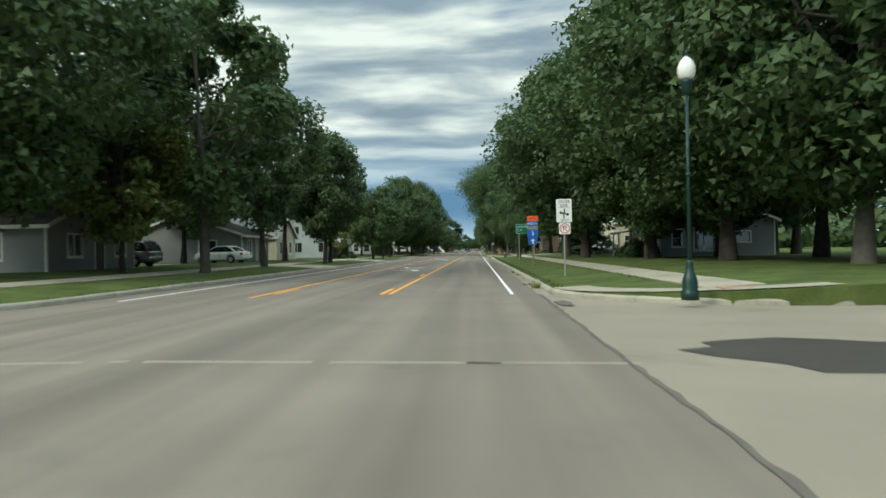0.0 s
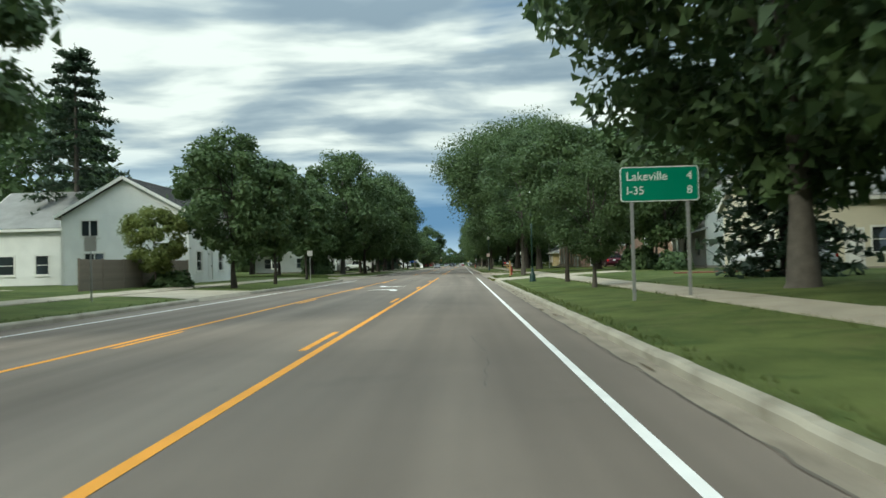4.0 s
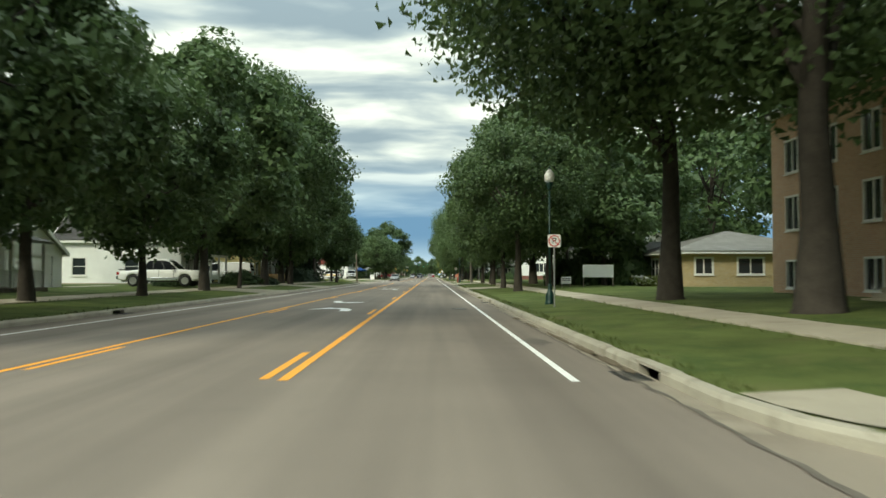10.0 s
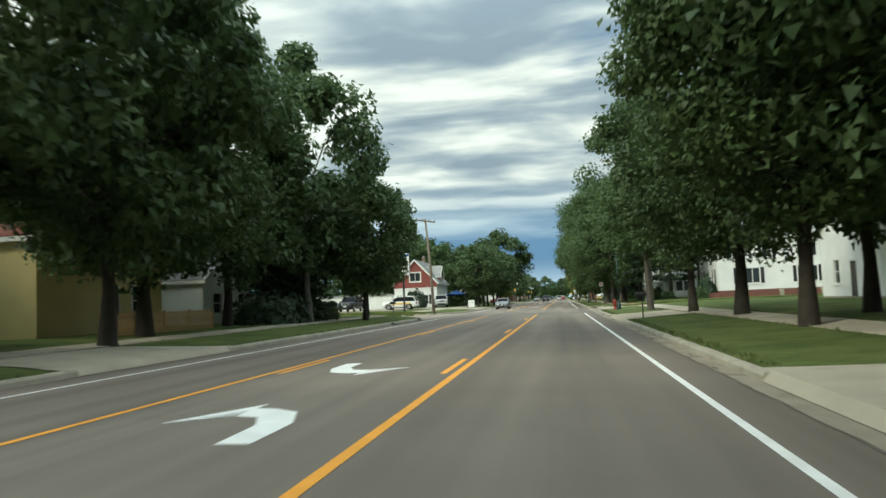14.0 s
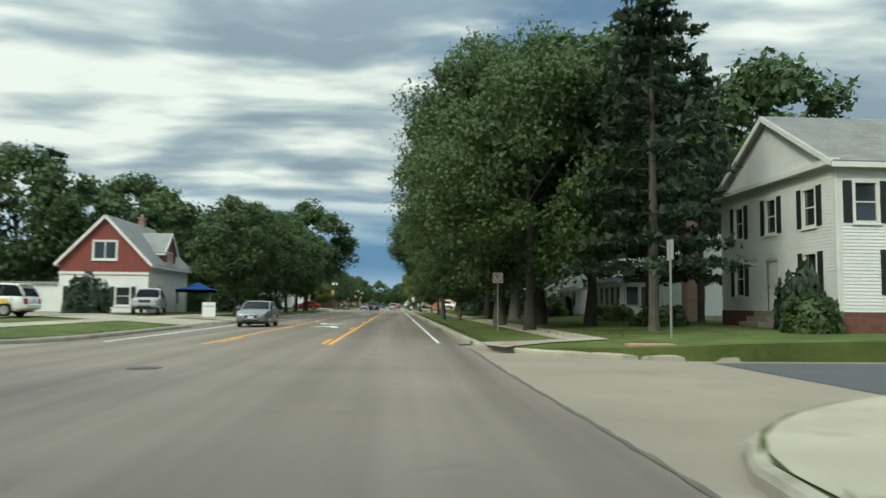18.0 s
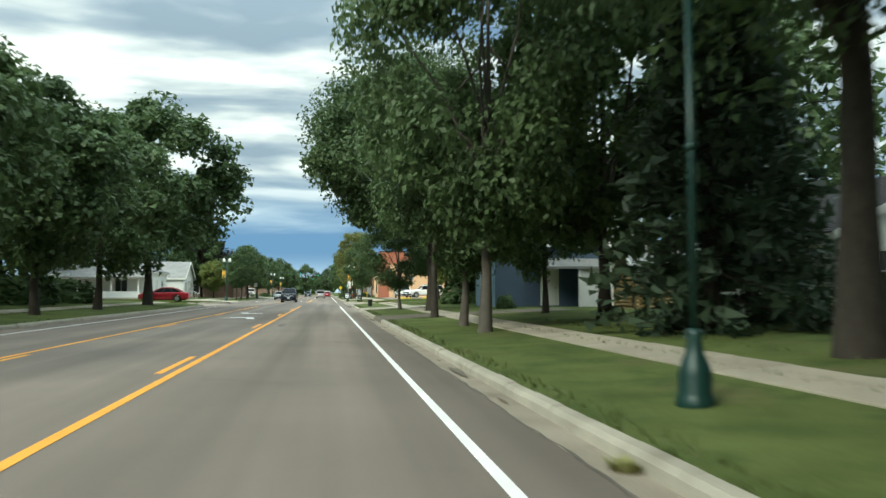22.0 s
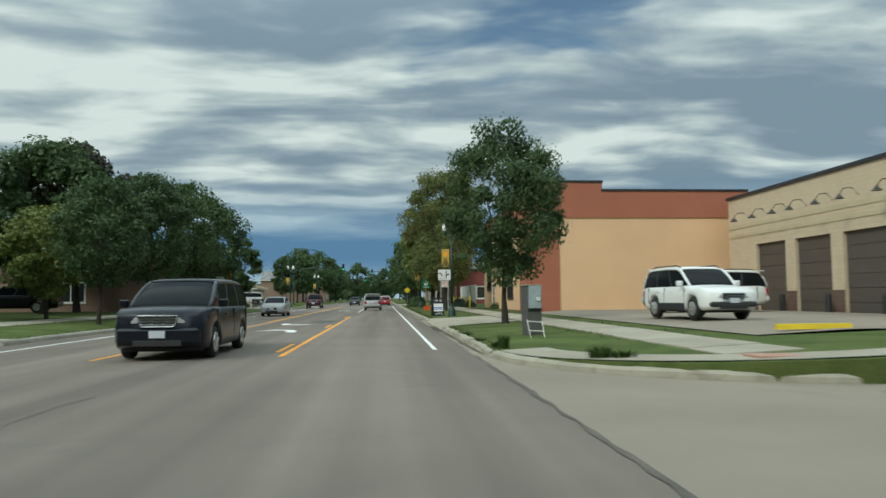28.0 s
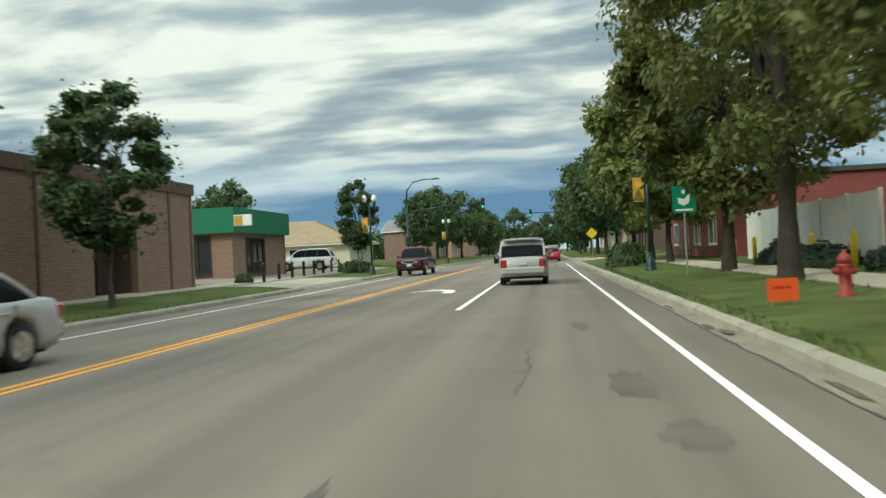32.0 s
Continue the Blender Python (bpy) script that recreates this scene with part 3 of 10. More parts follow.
def broadleaf(seed, height, spread, base, leaf, count, material, bark, trunk=0.2, lumps=46, lobed=False):
    """Trunk and crown meshes of one tree, its foot at the origin."""
    rnd = np.random.default_rng(seed)
    r2 = random.Random(seed)
    lumps, trunk, leaf = int(lumps * 1.45), trunk * 0.8, leaf * 0.88
    bm = bmesh.new()
    lean = Vector((r2.uniform(-0.3, 0.3), r2.uniform(-0.3, 0.3), 0))
    top = height * 0.72
    k = 7
    pts = [Vector((0, 0, -0.25))] + [lean * (i / k) ** 2 + Vector((0.05 * math.sin(i * 2 + seed), 0.05 * math.cos(i * 1.7 + seed), 0.1 + top * i / k)) for i in range(k + 1)]
    rad = [trunk * 1.75] + [trunk * (1.35 if i == 0 else 1.0 - 0.78 * i / k) for i in range(k + 1)]
    tube(bm, pts, rad, 10)
    mid = (height + base) / 2
    half = (height - base) / 2
    centres = []
    for i in range(lumps):
        while True:
            v = rnd.uniform(-1, 1, 3)
            q = np.linalg.norm(v)
            if 0.35 < q < 1.0:
                break
        v = v / q * q ** 0.45
        wide = spread * (1.0 - 0.35 * max(v[2], 0) ** 2 - 0.12 * max(-v[2], 0))
        centres.append((v[0] * wide * 0.88, v[1] * wide * 0.88, mid + v[2] * half * 0.84))
    centres = np.array(centres)
    for i in range(9 if lumps < 60 else 14):
        t = r2.uniform(0.3, 0.85)
        start = pts[1] + (pts[-1] - pts[1]) * t
        goal = Vector(centres[r2.randrange(lumps)])
        bend = (start + goal) / 2 + Vector((r2.uniform(-0.3, 0.3), r2.uniform(-0.3, 0.3), 0.25 * spread * r2.uniform(0.1, 0.5)))
        rr = trunk * (0.55 - 0.35 * t)
        tube(bm, [start, start * 0.6 + bend * 0.4 + Vector((0, 0, 0.1)), bend, goal], [rr, rr * 0.8, rr * 0.6, rr * 0.2], 6, False)
    me_t = bpy.data.meshes.new("trunk")
    bm.to_mesh(me_t)
    bm.free()
    me_t.polygons.foreach_set("use_smooth", [True] * len(me_t.polygons))
    me_t.materials.append(bark)
    which = rnd.integers(0, lumps, count)
    d = rnd.normal(size=(count, 3))
    d /= np.linalg.norm(d, axis=1)[:, None]
    size = rnd.uniform(0.13, 0.33, lumps)[which][:, None] * spread
    stretch = np.array([1.0, 1.0, 0.72])
    pos = centres[which] + d * size * (rnd.uniform(0.35, 1.0, count) ** 0.5)[:, None] * stretch
    stray = rnd.random(count) < 0.06
    pos[stray] += d[stray] * 0.35
    nor = d * 0.8 + np.array([0, 0, 0.5]) + rnd.normal(size=(count, 3)) * 0.55
    # shaded inner boughs of each lump: larger sprays near its middle
    deep = rnd.integers(0, lumps, count // 7)
    e = rnd.normal(size=(len(deep), 3))
    inner = centres[deep] + e * 0.075 * spread * stretch
    cloud = np.concatenate([leaf_cloud(pos, nor, leaf, rnd, 1.6, lobed), leaf_cloud(inner, rnd.normal(size=(len(deep), 3)), leaf * 1.6, rnd, 1.3, lobed)])
    return me_t, cloud_mesh("crown", cloud, material, 4 if lobed else 3)


def conifer(seed, height, spread, base, count, material, bark, droop=0.25, sparse=False):
    rnd = np.random.default_rng(seed)
    bm = bmesh.new()
    tube(bm, [(0, 0, -0.25), (0, 0, 0.3), (0.05, 0, height * 0.5), (0, 0, height)], [0.34, 0.24, 0.15, 0.02], 9)
    levels = 22 if not sparse else 15
    tips = []
    for i in range(levels):
        z = base + (height - base) * (i / levels) ** 0.92
        r = spread * (1 - (z - base) / (height - base)) ** (0.85 if not sparse else 0.5) + 0.25
        for k in range(7 if not sparse else 5):
            a = k * 2 * math.pi / (7 if not sparse else 5) + i * 1.3 + rnd.uniform(-0.3, 0.3)
            rr = r * rnd.uniform(0.7, 1.1)
            tip = (math.cos(a) * rr, math.sin(a) * rr, z - droop * rr + rnd.uniform(-0.2, 0.2))
            tips.append(((0, 0, z), tip))
            tube(bm, [(0, 0, z), tip], [0.045, 0.01], 4, False)
    me_t = bpy.data.meshes.new("trunk")
    bm.to_mesh(me_t)
    bm.free()
    me_t.materials.append(bark)
    a = np.array([t[0] for t in tips])
    b = np.array([t[1] for t in tips])
    which = rnd.integers(0, len(tips), count)
    s = rnd.uniform(0.12, 1.0, count) ** 0.7
    pos = a[which] + (b - a)[which] * s[:, None] + rnd.normal(size=(count, 3)) * np.array([0.2, 0.2, 0.13])
    nor = rnd.normal(size=(count, 3)) * 0.7 + np.array([0, 0, 0.9])
    return me_t, cloud_mesh("crown", leaf_cloud(pos, nor, 0.2, rnd, 2.4), material)


def shrub_mesh(seed, material, count=1500, leaf=0.13):
    rnd = np.random.default_rng(seed)
    d = rnd.normal(size=(count, 3))
    d /= np.linalg.norm(d, axis=1)[:, None]
    d[:, 2] = np.abs(d[:, 2])
    bulge = 1 + 0.22 * np.sin(d[:, 0] * 6 + seed) * np.cos(d[:, 1] * 5)
    pos = d * (rnd.uniform(0.5, 1.0, count) ** 0.4 * bulge)[:, None]
    return cloud_mesh("foliage", leaf_cloud(pos, d + rnd.normal(size=(count, 3)) * 0.5, leaf, rnd), material)


KINDS = {
    "maple": (11, 13.6, 5.2, 1.9, 0.24, 15000, LEAF, BARK, 0.27, 46),
    "maple_b": (12, 15.4, 5.9, 1.7, 0.25, 18000, LEAF, BARK, 0.32, 54),
    "giant": (13, 20.0, 8.2, 1.6, 0.25, 29000, LEAF, BARK, 0.46, 76),
    "giant_b": (14, 20.5, 7.8, 1.5, 0.29, 25000, LEAF_OAK, BARK_PALE, 0.44, 76),
    "street": (15, 8.4, 2.8, 1.9, 0.25, 6200, LEAF_OAK, BARK_PALE, 0.12, 48),
    "street_b": (16, 9.6, 3.1, 1.9, 0.26, 7200, LEAF, BARK, 0.14, 56),
    "oak": (17, 10.8, 4.2, 1.6, 0.24, 13500, LEAF_OAK, BARK_PALE, 0.2, 52),
    "light": (18, 12.4, 4.9, 1.4, 0.25, 13500, LEAF_LIGHT, BARK, 0.22, 40),
    "turning": (19, 14.6, 4.4, 1.7, 0.24, 16500, LEAF_TURN, BARK, 0.3, 46),
    "turning_b": (20, 10.4, 3.6, 2.2, 0.28, 7600, LEAF_TURN, BARK, 0.17, 50),
    "purple": (21, 14.5, 6.0, 1.6, 0.34, 10500, LEAF_DARK, BARK, 0.3, 48),
    "slim": (22, 7.4, 1.6, 1.2, 0.12, 14000, LEAF, BARK_PALE, 0.09, 44),
    "shade": (24, 17.5, 7.2, 5.8, 0.27, 19000, LEAF, BARK, 0.34, 70),
    "vault": (25, 22.0, 11.5, 5.0, 0.30, 32000, LEAF, BARK, 0.5, 100),
    "canopy": (26, 13.6, 6.2, 3.4, 0.24, 24000, LEAF, BARK, 0.36, 76),
    "ragged": (23, 15.0, 4.8, 2.2, 0.24, 11000, LEAF_OAK, BARK_PALE, 0.26, 34),
}
# trees back from the kerb are never passed close by and take fewer, larger leaf clumps
BACK = {k: broadleaf(*v[:4], v[4] * 1.65, int(v[5] * 0.26), *v[6:]) for k, v in KINDS.items()}
# those in the near verge, which the road passes within a few metres, have fine leaves
LOBED = ("oak", "street_b", "shade", "turning", "turning_b")
NEAR = {k: broadleaf(*KINDS[k][:4], KINDS[k][4] * (0.52 if k in LOBED else 0.62), int(KINDS[k][5] * (1.7 if k in LOBED else 1.75)), *KINDS[k][6:], k in LOBED) for k in ("oak", "street_b", "maple", "maple_b", "shade", "giant", "giant_b", "light", "ragged", "vault", "canopy", "turning", "turning_b")}
KINDS = {k: broadleaf(*v) for k, v in KINDS.items()}
KINDS["spruce"] = BACK["spruce"] = conifer(31, 12.0, 3.3, 0.3, 8000, NEEDLE, BARK)
KINDS["pine"] = BACK["pine"] = conifer(32, 17.0, 3.6, 3.0, 6200, NEEDLE, BARK_PALE, 0.1, True)
TREE_WORDS = {
    "maple": ("leafy green maple tree with a rounded dark crown", "tree"), "maple_b": ("broad green maple tree with a dense dark crown", "tree"),
    "giant": ("tall old shade tree with dark spreading limbs", "tree"), "giant_b": ("tall old tree with pale bark and dusty green leaves", "tree"),
    "street": ("young street tree with dusty green leaves and a pale trunk", "tree"), "street_b": ("young street tree with a thin dark trunk in the grass verge", "tree"),
    "oak": ("young oak with pale trunk and low drooping green boughs", "tree"), "light": ("tree with fresh light green foliage", "tree"),
    "turning": ("tall tree with leaves turning yellow and brown", "tree"), "turning_b": ("small tree with green leaves turning yellow", "tree"),
    "purple": ("dark purple-leaved maple with a round crown", "tree"), "slim": ("slim young tree with a narrow green crown", "tree"),
    "shade": ("large shade tree with a high crown and stout trunk", "tree"), "vault": ("huge old tree whose crown arches over the road", "tree"),
    "canopy": ("broad shade tree with low spreading dark boughs", "tree"), "ragged": ("tall thin-crowned tree with ragged open branches", "tree"), "spruce": ("dark green spruce with boughs down to the grass", "spruce"),
    "pine": ("tall sparse pine with bare lower trunk", "pine"),
}


def tree(kind, x, y, size=1.0, wide=None, turn=None, reach=0.0):
    label, cat = TREE_WORDS[kind]
    chance = RND.uniform(0, 360)
    e = thing("spruce_tree" if kind == "spruce" else "pine_tree" if kind == "pine" else "tree", label, cat, x, y, gz(x) if -11.3 > x or x > 2.7 else 0, chance if turn is None else turn, group="street trees")
    w = size if wide is None else wide
    m = Matrix.Diagonal((w, w, size, 1))
    for n, me in zip(("trunk", "crown"), (BACK if (abs(x + 4.3) > 17 or y > 535) and not (12 < x < 20 and y < 180) else NEAR if kind in NEAR and -15.5 < x < -12 and 440 < y < 490 or kind in NEAR and 2 < x < (10.5 if 165 < y < 195 else 8.4) and y < 490 else KINDS)[kind]):
        o = new(n, me)
        o.parent = e
        o.matrix_basis = Matrix.Translation((reach if n == "crown" else 0, 0, 0)) @ m
    return e


SHRUBS = [shrub_mesh(41, LEAF), shrub_mesh(42, LEAF_OAK), shrub_mesh(43, LEAF_LIGHT), shrub_mesh(44, NEEDLE)]


def shrub(x, y, rx, ry, h, kind=0, z=None):
    words = ("rounded dark green shrub", "dusty green shrub beside a wall", "light green leafy shrub", "clipped dark evergreen shrub")
    e = thing("shrub", words[kind], "shrub", x, y, gz(x) if z is None else z, RND.uniform(0, 360), group="shrubs")
    o = new("foliage", SHRUBS[kind])
    o.parent = e
    o.matrix_basis = Matrix.Diagonal((rx, ry, h, 1))
    return e


# ---- street furniture ----
def acorn(bm, x, y, z):
    lathe(bm, [(0.10, 0), (0.17, 0.06), (0.20, 0.18), (0.19, 0.30), (0.13, 0.42), (0.06, 0.50), (0.03, 0.53)], 14, x, y, z)


def finial(bm, x, y, z):
    lathe(bm, [(0.07, 0), (0.03, 0.04), (0.035, 0.09), (0.005, 0.17)], 8, x, y, z)


def post_base(bm, s=1.0):
    lathe(bm, [(0.27 * s, -0.1), (0.27 * s, 0.04), (0.25 * s, 0.09), (0.23 * s, 0.13), (0.235 * s, 0.30), (0.19 * s, 0.42), (0.13 * s, 0.52), (0.10 * s, 0.66), (0.105 * s, 0.72), (0.075 * s, 0.78)], 12)


def lamp_single(x, y, h=4.7):
    e = thing("street_lamp", "dark green iron street lamp with a white acorn globe", "street lamp", x, y, gz(x), group="acorn street lamps")
    bm = bmesh.new()
    post_base(bm, 0.74)
    part("base", bm, GREEN_IRON, e, "flared cast-iron base", True)
    bm = bmesh.new()
    tube(bm, [(0, 0, 0.7), (0, 0, h - 0.3)], [0.042, 0.034], 10)
    lathe(bm, [(0.05, 0), (0.062, 0.04), (0.05, 0.08)], 10, 0, 0, h * 0.55)
    part("pole", bm, GREEN_IRON, e, "", True)
    bm = bmesh.new()
    lathe(bm, [(0.06, 0), (0.09, 0.06), (0.10, 0.14), (0.13, 0.24), (0.14, 0.30)], 12, 0, 0, h - 0.32)
    part("collar", bm, GREEN_IRON, e, "", True)
    bm = bmesh.new()
    acorn(bm, 0, 0, h - 0.02)
    part("globe", bm, GLOBE, e, "white acorn glass globe", True)
    bm = bmesh.new()
    finial(bm, 0, 0, h + 0.5)
    part("finial", bm, GREEN_IRON, e)
    return e


def lamp_double(x, y, h=5.0, banner=True, basket=True, rz=0.0):
    e = thing("street_lamp", "green iron street lamp with two white globes and a gold banner", "street lamp", x, y, gz(x), rz, group="twin street lamps")
    bm = bmesh.new()
    post_base(bm, 0.95)
    part("base", bm, GREEN_IRON, e, "flared cast-iron base", True)
    bm = bmesh.new()
    tube(bm, [(0, 0, 0.7), (0, 0, h)], [0.075, 0.06], 10)
    part("pole", bm, GREEN_IRON, e, "", True)
    bm = bmesh.new()
    tube(bm, [(-0.32, 0, h - 0.15), (-0.2, 0, h - 0.28), (0, 0, h - 0.18), (0.2, 0, h - 0.28), (0.32, 0, h - 0.15)], [0.035] * 5, 6)
    finial(bm, 0, 0, h)
    part("crossarm", bm, GREEN_IRON, e, "", True)
    for sx in (-0.36, 0.36):
        bm = bmesh.new()
        lathe(bm, [(0.05, 0), (0.09, 0.08), (0.10, 0.2), (0.14, 0.32)], 10, sx, 0, h - 0.2)
        part("collar", bm, GREEN_IRON, e, "", True)
        bm = bmesh.new()
        acorn(bm, sx, 0, h + 0.11)
        part("globe", bm, GLOBE, e, "white acorn glass globe", True)
    if banner:
        for z in (h - 0.95, h - 2.05):
            bm = bmesh.new()
            rod(bm, (0, 0, z), (-0.62, 0, z), 0.018, 6)
            part("banner_arm", bm, GREEN_IRON, e)
        bm = bmesh.new()
        rbx(bm, -0.60, -0.14, -0.006, 0.006, h - 2.03, h - 0.97, 0.004)
        b = part("banner", bm, SIGN_GOLD, e, "gold and black sun and field banner")
        bm = bmesh.new()
        lathe(bm, [(0.0001, 0), (0.15, 0), (0.15, 0.004), (0.0001, 0.004)], 16)
        bm.transform(Matrix.Translation((-0.37, -0.008, h - 1.28)) @ Matrix.Rotation(math.pi / 2, 4, "X"))
        part("sun_disc", bm, YELLOW, b)
        for k in range(5):
            bm = bmesh.new()
            c = -0.37
            prism(bm, [(c + (k - 2.2) * 0.02, h - 1.5), (c + (k - 1.9) * 0.02, h - 1.5), (c + (k - 1.7) * 0.10, h - 2.0), (c + (k - 2.3) * 0.10, h - 2.0)], "y", -0.012, -0.008)
            part("furrow", bm, SIGN_BLACK, b)
    if basket:
        bm = bmesh.new()
        rod(bm, (0, 0, h - 0.95), (0.62, 0, h - 0.95), 0.016, 6)
        rod(bm, (0.58, 0, h - 0.95), (0.58, 0, h - 1.35), 0.008, 4)
        part("basket_arm", bm, GREEN_IRON, e)
        o = new("flower_basket", SHRUBS[1])
        o.parent = e
        o.matrix_basis = pose(0.60, 0, h - 1.6) @ Matrix.Diagonal((0.42, 0.42, 0.4, 1))
        o["label"] = "trailing hanging flower basket"
    return e


def hydrant(x, y):
    e = thing("fire_hydrant", "faded red cast-iron fire hydrant standing in the grass", "fire hydrant", x, y, gz(x), group="fire hydrants")
    bm = bmesh.new()
    lathe(bm, [(0.16, -0.1), (0.16, 0.05), (0.11, 0.07), (0.105, 0.48), (0.13, 0.50), (0.13, 0.55), (0.12, 0.58)], 14)
    part("barrel", bm, HYDRANT_RED, e, "", True)
    bm = bmesh.new()
    lathe(bm, [(0.125, 0.58), (0.115, 0.68), (0.07, 0.75), (0.03, 0.77), (0.03, 0.83)], 14)
    part("bonnet", bm, HYDRANT_RED, e, "", True)
    for d, r in (((-1, 0), 0.06), ((1, 0), 0.06), ((0, -1), 0.075)):
        bm = bmesh.new()
        rod(bm, (d[0] * 0.1, d[1] * 0.1, 0.44), (d[0] * 0.18, d[1] * 0.18, 0.44), r, 10)
        rod(bm, (d[0] * 0.18, d[1] * 0.18, 0.44), (d[0] * 0.22, d[1] * 0.22, 0.44), r * 0.45, 6)
        part("nozzle_cap", bm, HYDRANT_RED, e)
    return e


def disc(bm, x, z, r, y0, y1, n=24, hole=0.0):
    ring = [(math.cos(k * 2 * math.pi / n), math.sin(k * 2 * math.pi / n)) for k in range(n)]
    if not hole:
        prism(bm, [(x + r * c, z + r * s) for c, s in ring], "y", y0, y1)
        return
    rows = []
    for rr, y in ((r, y0), (hole, y0), (hole, y1), (r, y1)):
        rows.append([bm.verts.new((x + rr * c, y, z + rr * s)) for c, s in ring])
    for i in range(4):
        a, b = rows[i], rows[(i + 1) % 4]
        for k in range(n):
            bm.faces.new((a[k], a[(k + 1) % n], b[(k + 1) % n], b[k]))


def panel(name, parent, x0, x1, z0, z1, material, label="", y=0.0, t=0.006, corner=0.03):
    bm = bmesh.new()
    c = min(corner, (x1 - x0) / 4)
    pts = [(x0 + c, z0), (x1 - c, z0), (x1, z0 + c), (x1, z1 - c), (x1 - c, z1), (x0 + c, z1), (x0, z1 - c), (x0, z0 + c)]
    prism(bm, pts, "y", y - t, y)
    return part(name, bm, material, parent, label)


def u_post(parent, x, z0, z1, material=STEEL, w=0.05, name="post"):
    bm = bmesh.new()
    rbx(bm, x - w / 2, x + w / 2, 0.004, 0.04, z0 - 0.3, z1, 0.004)
    return part(name, bm, material, parent)


def no_parking_face(parent, xc, zc, s):
    p = panel("no_parking_panel", parent, xc - s / 2, xc + s / 2, zc - s / 2, zc + s / 2, WHITE_SHEET, "white no-parking panel with a red ring", -0.002)
    letters("P", s * 0.62, SIGN_BLACK, p, xc, -0.012, zc, stretch=1.1)
    bm = bmesh.new()
    disc(bm, xc, zc, s * 0.44, -0.018, -0.013, 28, s * 0.37)
    part("ring", bm, SIGN_RED, p)
    bm = bmesh.new()
    t = bmesh.new()
    bx(t, -s * 0.38, s * 0.38, -0.0175, -0.0135, -s * 0.028, s * 0.028)
    join(bm, t, Matrix.Translation((xc, 0, zc)) @ Matrix.Rotation(radians(45), 4, "Y"))
    part("slash", bm, SIGN_RED, p)
    return p


def bar_text(parent, x0, x1, zc, h, material, words, y=-0.012, rnd=RND):
    """Unreadable writing: plain bars."""
    total = sum(words) + 0.35 * (len(words) - 1)
    x = x0
    for w in words:
        l = (x1 - x0) * w / total
        bm = bmesh.new()
        bx(bm, x, x + l, y - 0.003, y, zc - h / 2, zc + h / 2)
        part("text_bar", bm, material, parent)
        x += l + (x1 - x0) * 0.35 / total


def no_parking_sign(x, y, rz=0):
    e = thing("no_parking_sign", "white no-parking sign on a steel post in the verge", "road sign", x, y, gz(x), rz, group="no-parking signs")
    u_post(e, 0, 0, 2.62)
    no_parking_face(e, 0, 2.36, 0.46)
    return e


def arrow_bend(bm, m, flip):
    pts = [(-0.18, 0.10), (-0.07, 0.18), (-0.07, 0.13), (0.0, 0.11), (0.045, 0.05), (0.05, -0.12), (0.0, -0.12), (-0.005, 0.03), (-0.03, 0.07), (-0.07, 0.08), (-0.07, 0.03)]
    if flip:
        pts = [(-a, -b) for a, b in pts]
    prism(bm, [(m[0] + a, m[1] + b) for a, b in pts], "y", -0.016, -0.012)


def back_sign(x, y, w, h, z1, rz=0):
    e = thing("road_sign", "plain grey back of a road sign on a steel post", "road sign", x, y, gz(x), rz, group="signs for oncoming traffic")
    u_post(e, 0, 0, z1)
    panel("sign_panel", e, -w / 2, w / 2, z1 - h, z1, GREY_SHEET)
    return e

# ---- ground, road, kerbs, lawns ----
KR, KL = 2.42, -11.3                      # kerb faces
CROWN = -4.07
R_STREETS = [(19.0, 36.5, 4.5), (152.5, 165.5, 6.0), (286.0, 295.4, 4.6), (410.8, 423.0, 5.9), (536.0, 548.0, 6.0)]
L_STREETS = [(-12.0, 34.0, 5.0), (152.5, 165.5, 6.0), (284.0, 299.0, 6.0), (412.0, 424.0, 6.0), (536.0, 548.0, 6.0)]
Y0, Y1 = -60.0, 720.0


def road_z(x):
    return -0.0127 * (abs(x - CROWN) - abs(CROWN))


def gz(x):
    """Height of the lawns beside the road."""
    if x > 0:
        return min(0.11 + 0.05 * max(x - 2.7, 0), 0.5)
    return min(0.10 + 0.05 * max(-11.45 - x, 0), 0.5)


def sheet(name, cols, y0, y1, zf, material, kind="structure", parent=None, step=0):
    ys = [y0, y1] if not step else [y0 + (y1 - y0) * k / max(1, int((y1 - y0) / step)) for k in range(max(1, int((y1 - y0) / step)) + 1)]
    verts = [(x, y, zf(x)) for y in ys for x in cols]
    n = len(cols)
    faces = [(j * n + i, j * n + i + 1, (j + 1) * n + i + 1, (j + 1) * n + i) for j in range(len(ys) - 1) for i in range(n - 1)]
    me = grid_mesh(name, verts, faces)
    me.materials.append(material)
    ob = new(name, me)
    if parent:
        ob.parent = parent
    elif kind:
        tagged(ob, kind=kind)
    return ob


sheet("ground", [-1800, -60, -13, 4, 60, 1800], -500, 3000, lambda x: -0.32, GRASS)
sheet("road", [KL, -9.95, -6.2, CROWN, -2.2, 1.35, 2.12], Y0, Y1, road_z, ASPHALT)

for i, (a, b, r) in enumerate(R_STREETS):
    sheet("road_side", [2.12, 3.2, 9.0, 160.0], a - r - 0.5, b + r + 0.5, lambda x: -0.034 + 0.0002 * x, ASPHALT_SIDE)
for i, (a, b, r) in enumerate(L_STREETS):
    sheet("road_side", [-160.0, -20.0, KL], a - r - 0.5, b + r + 0.5, lambda x: -0.052, ASPHALT_SIDE)
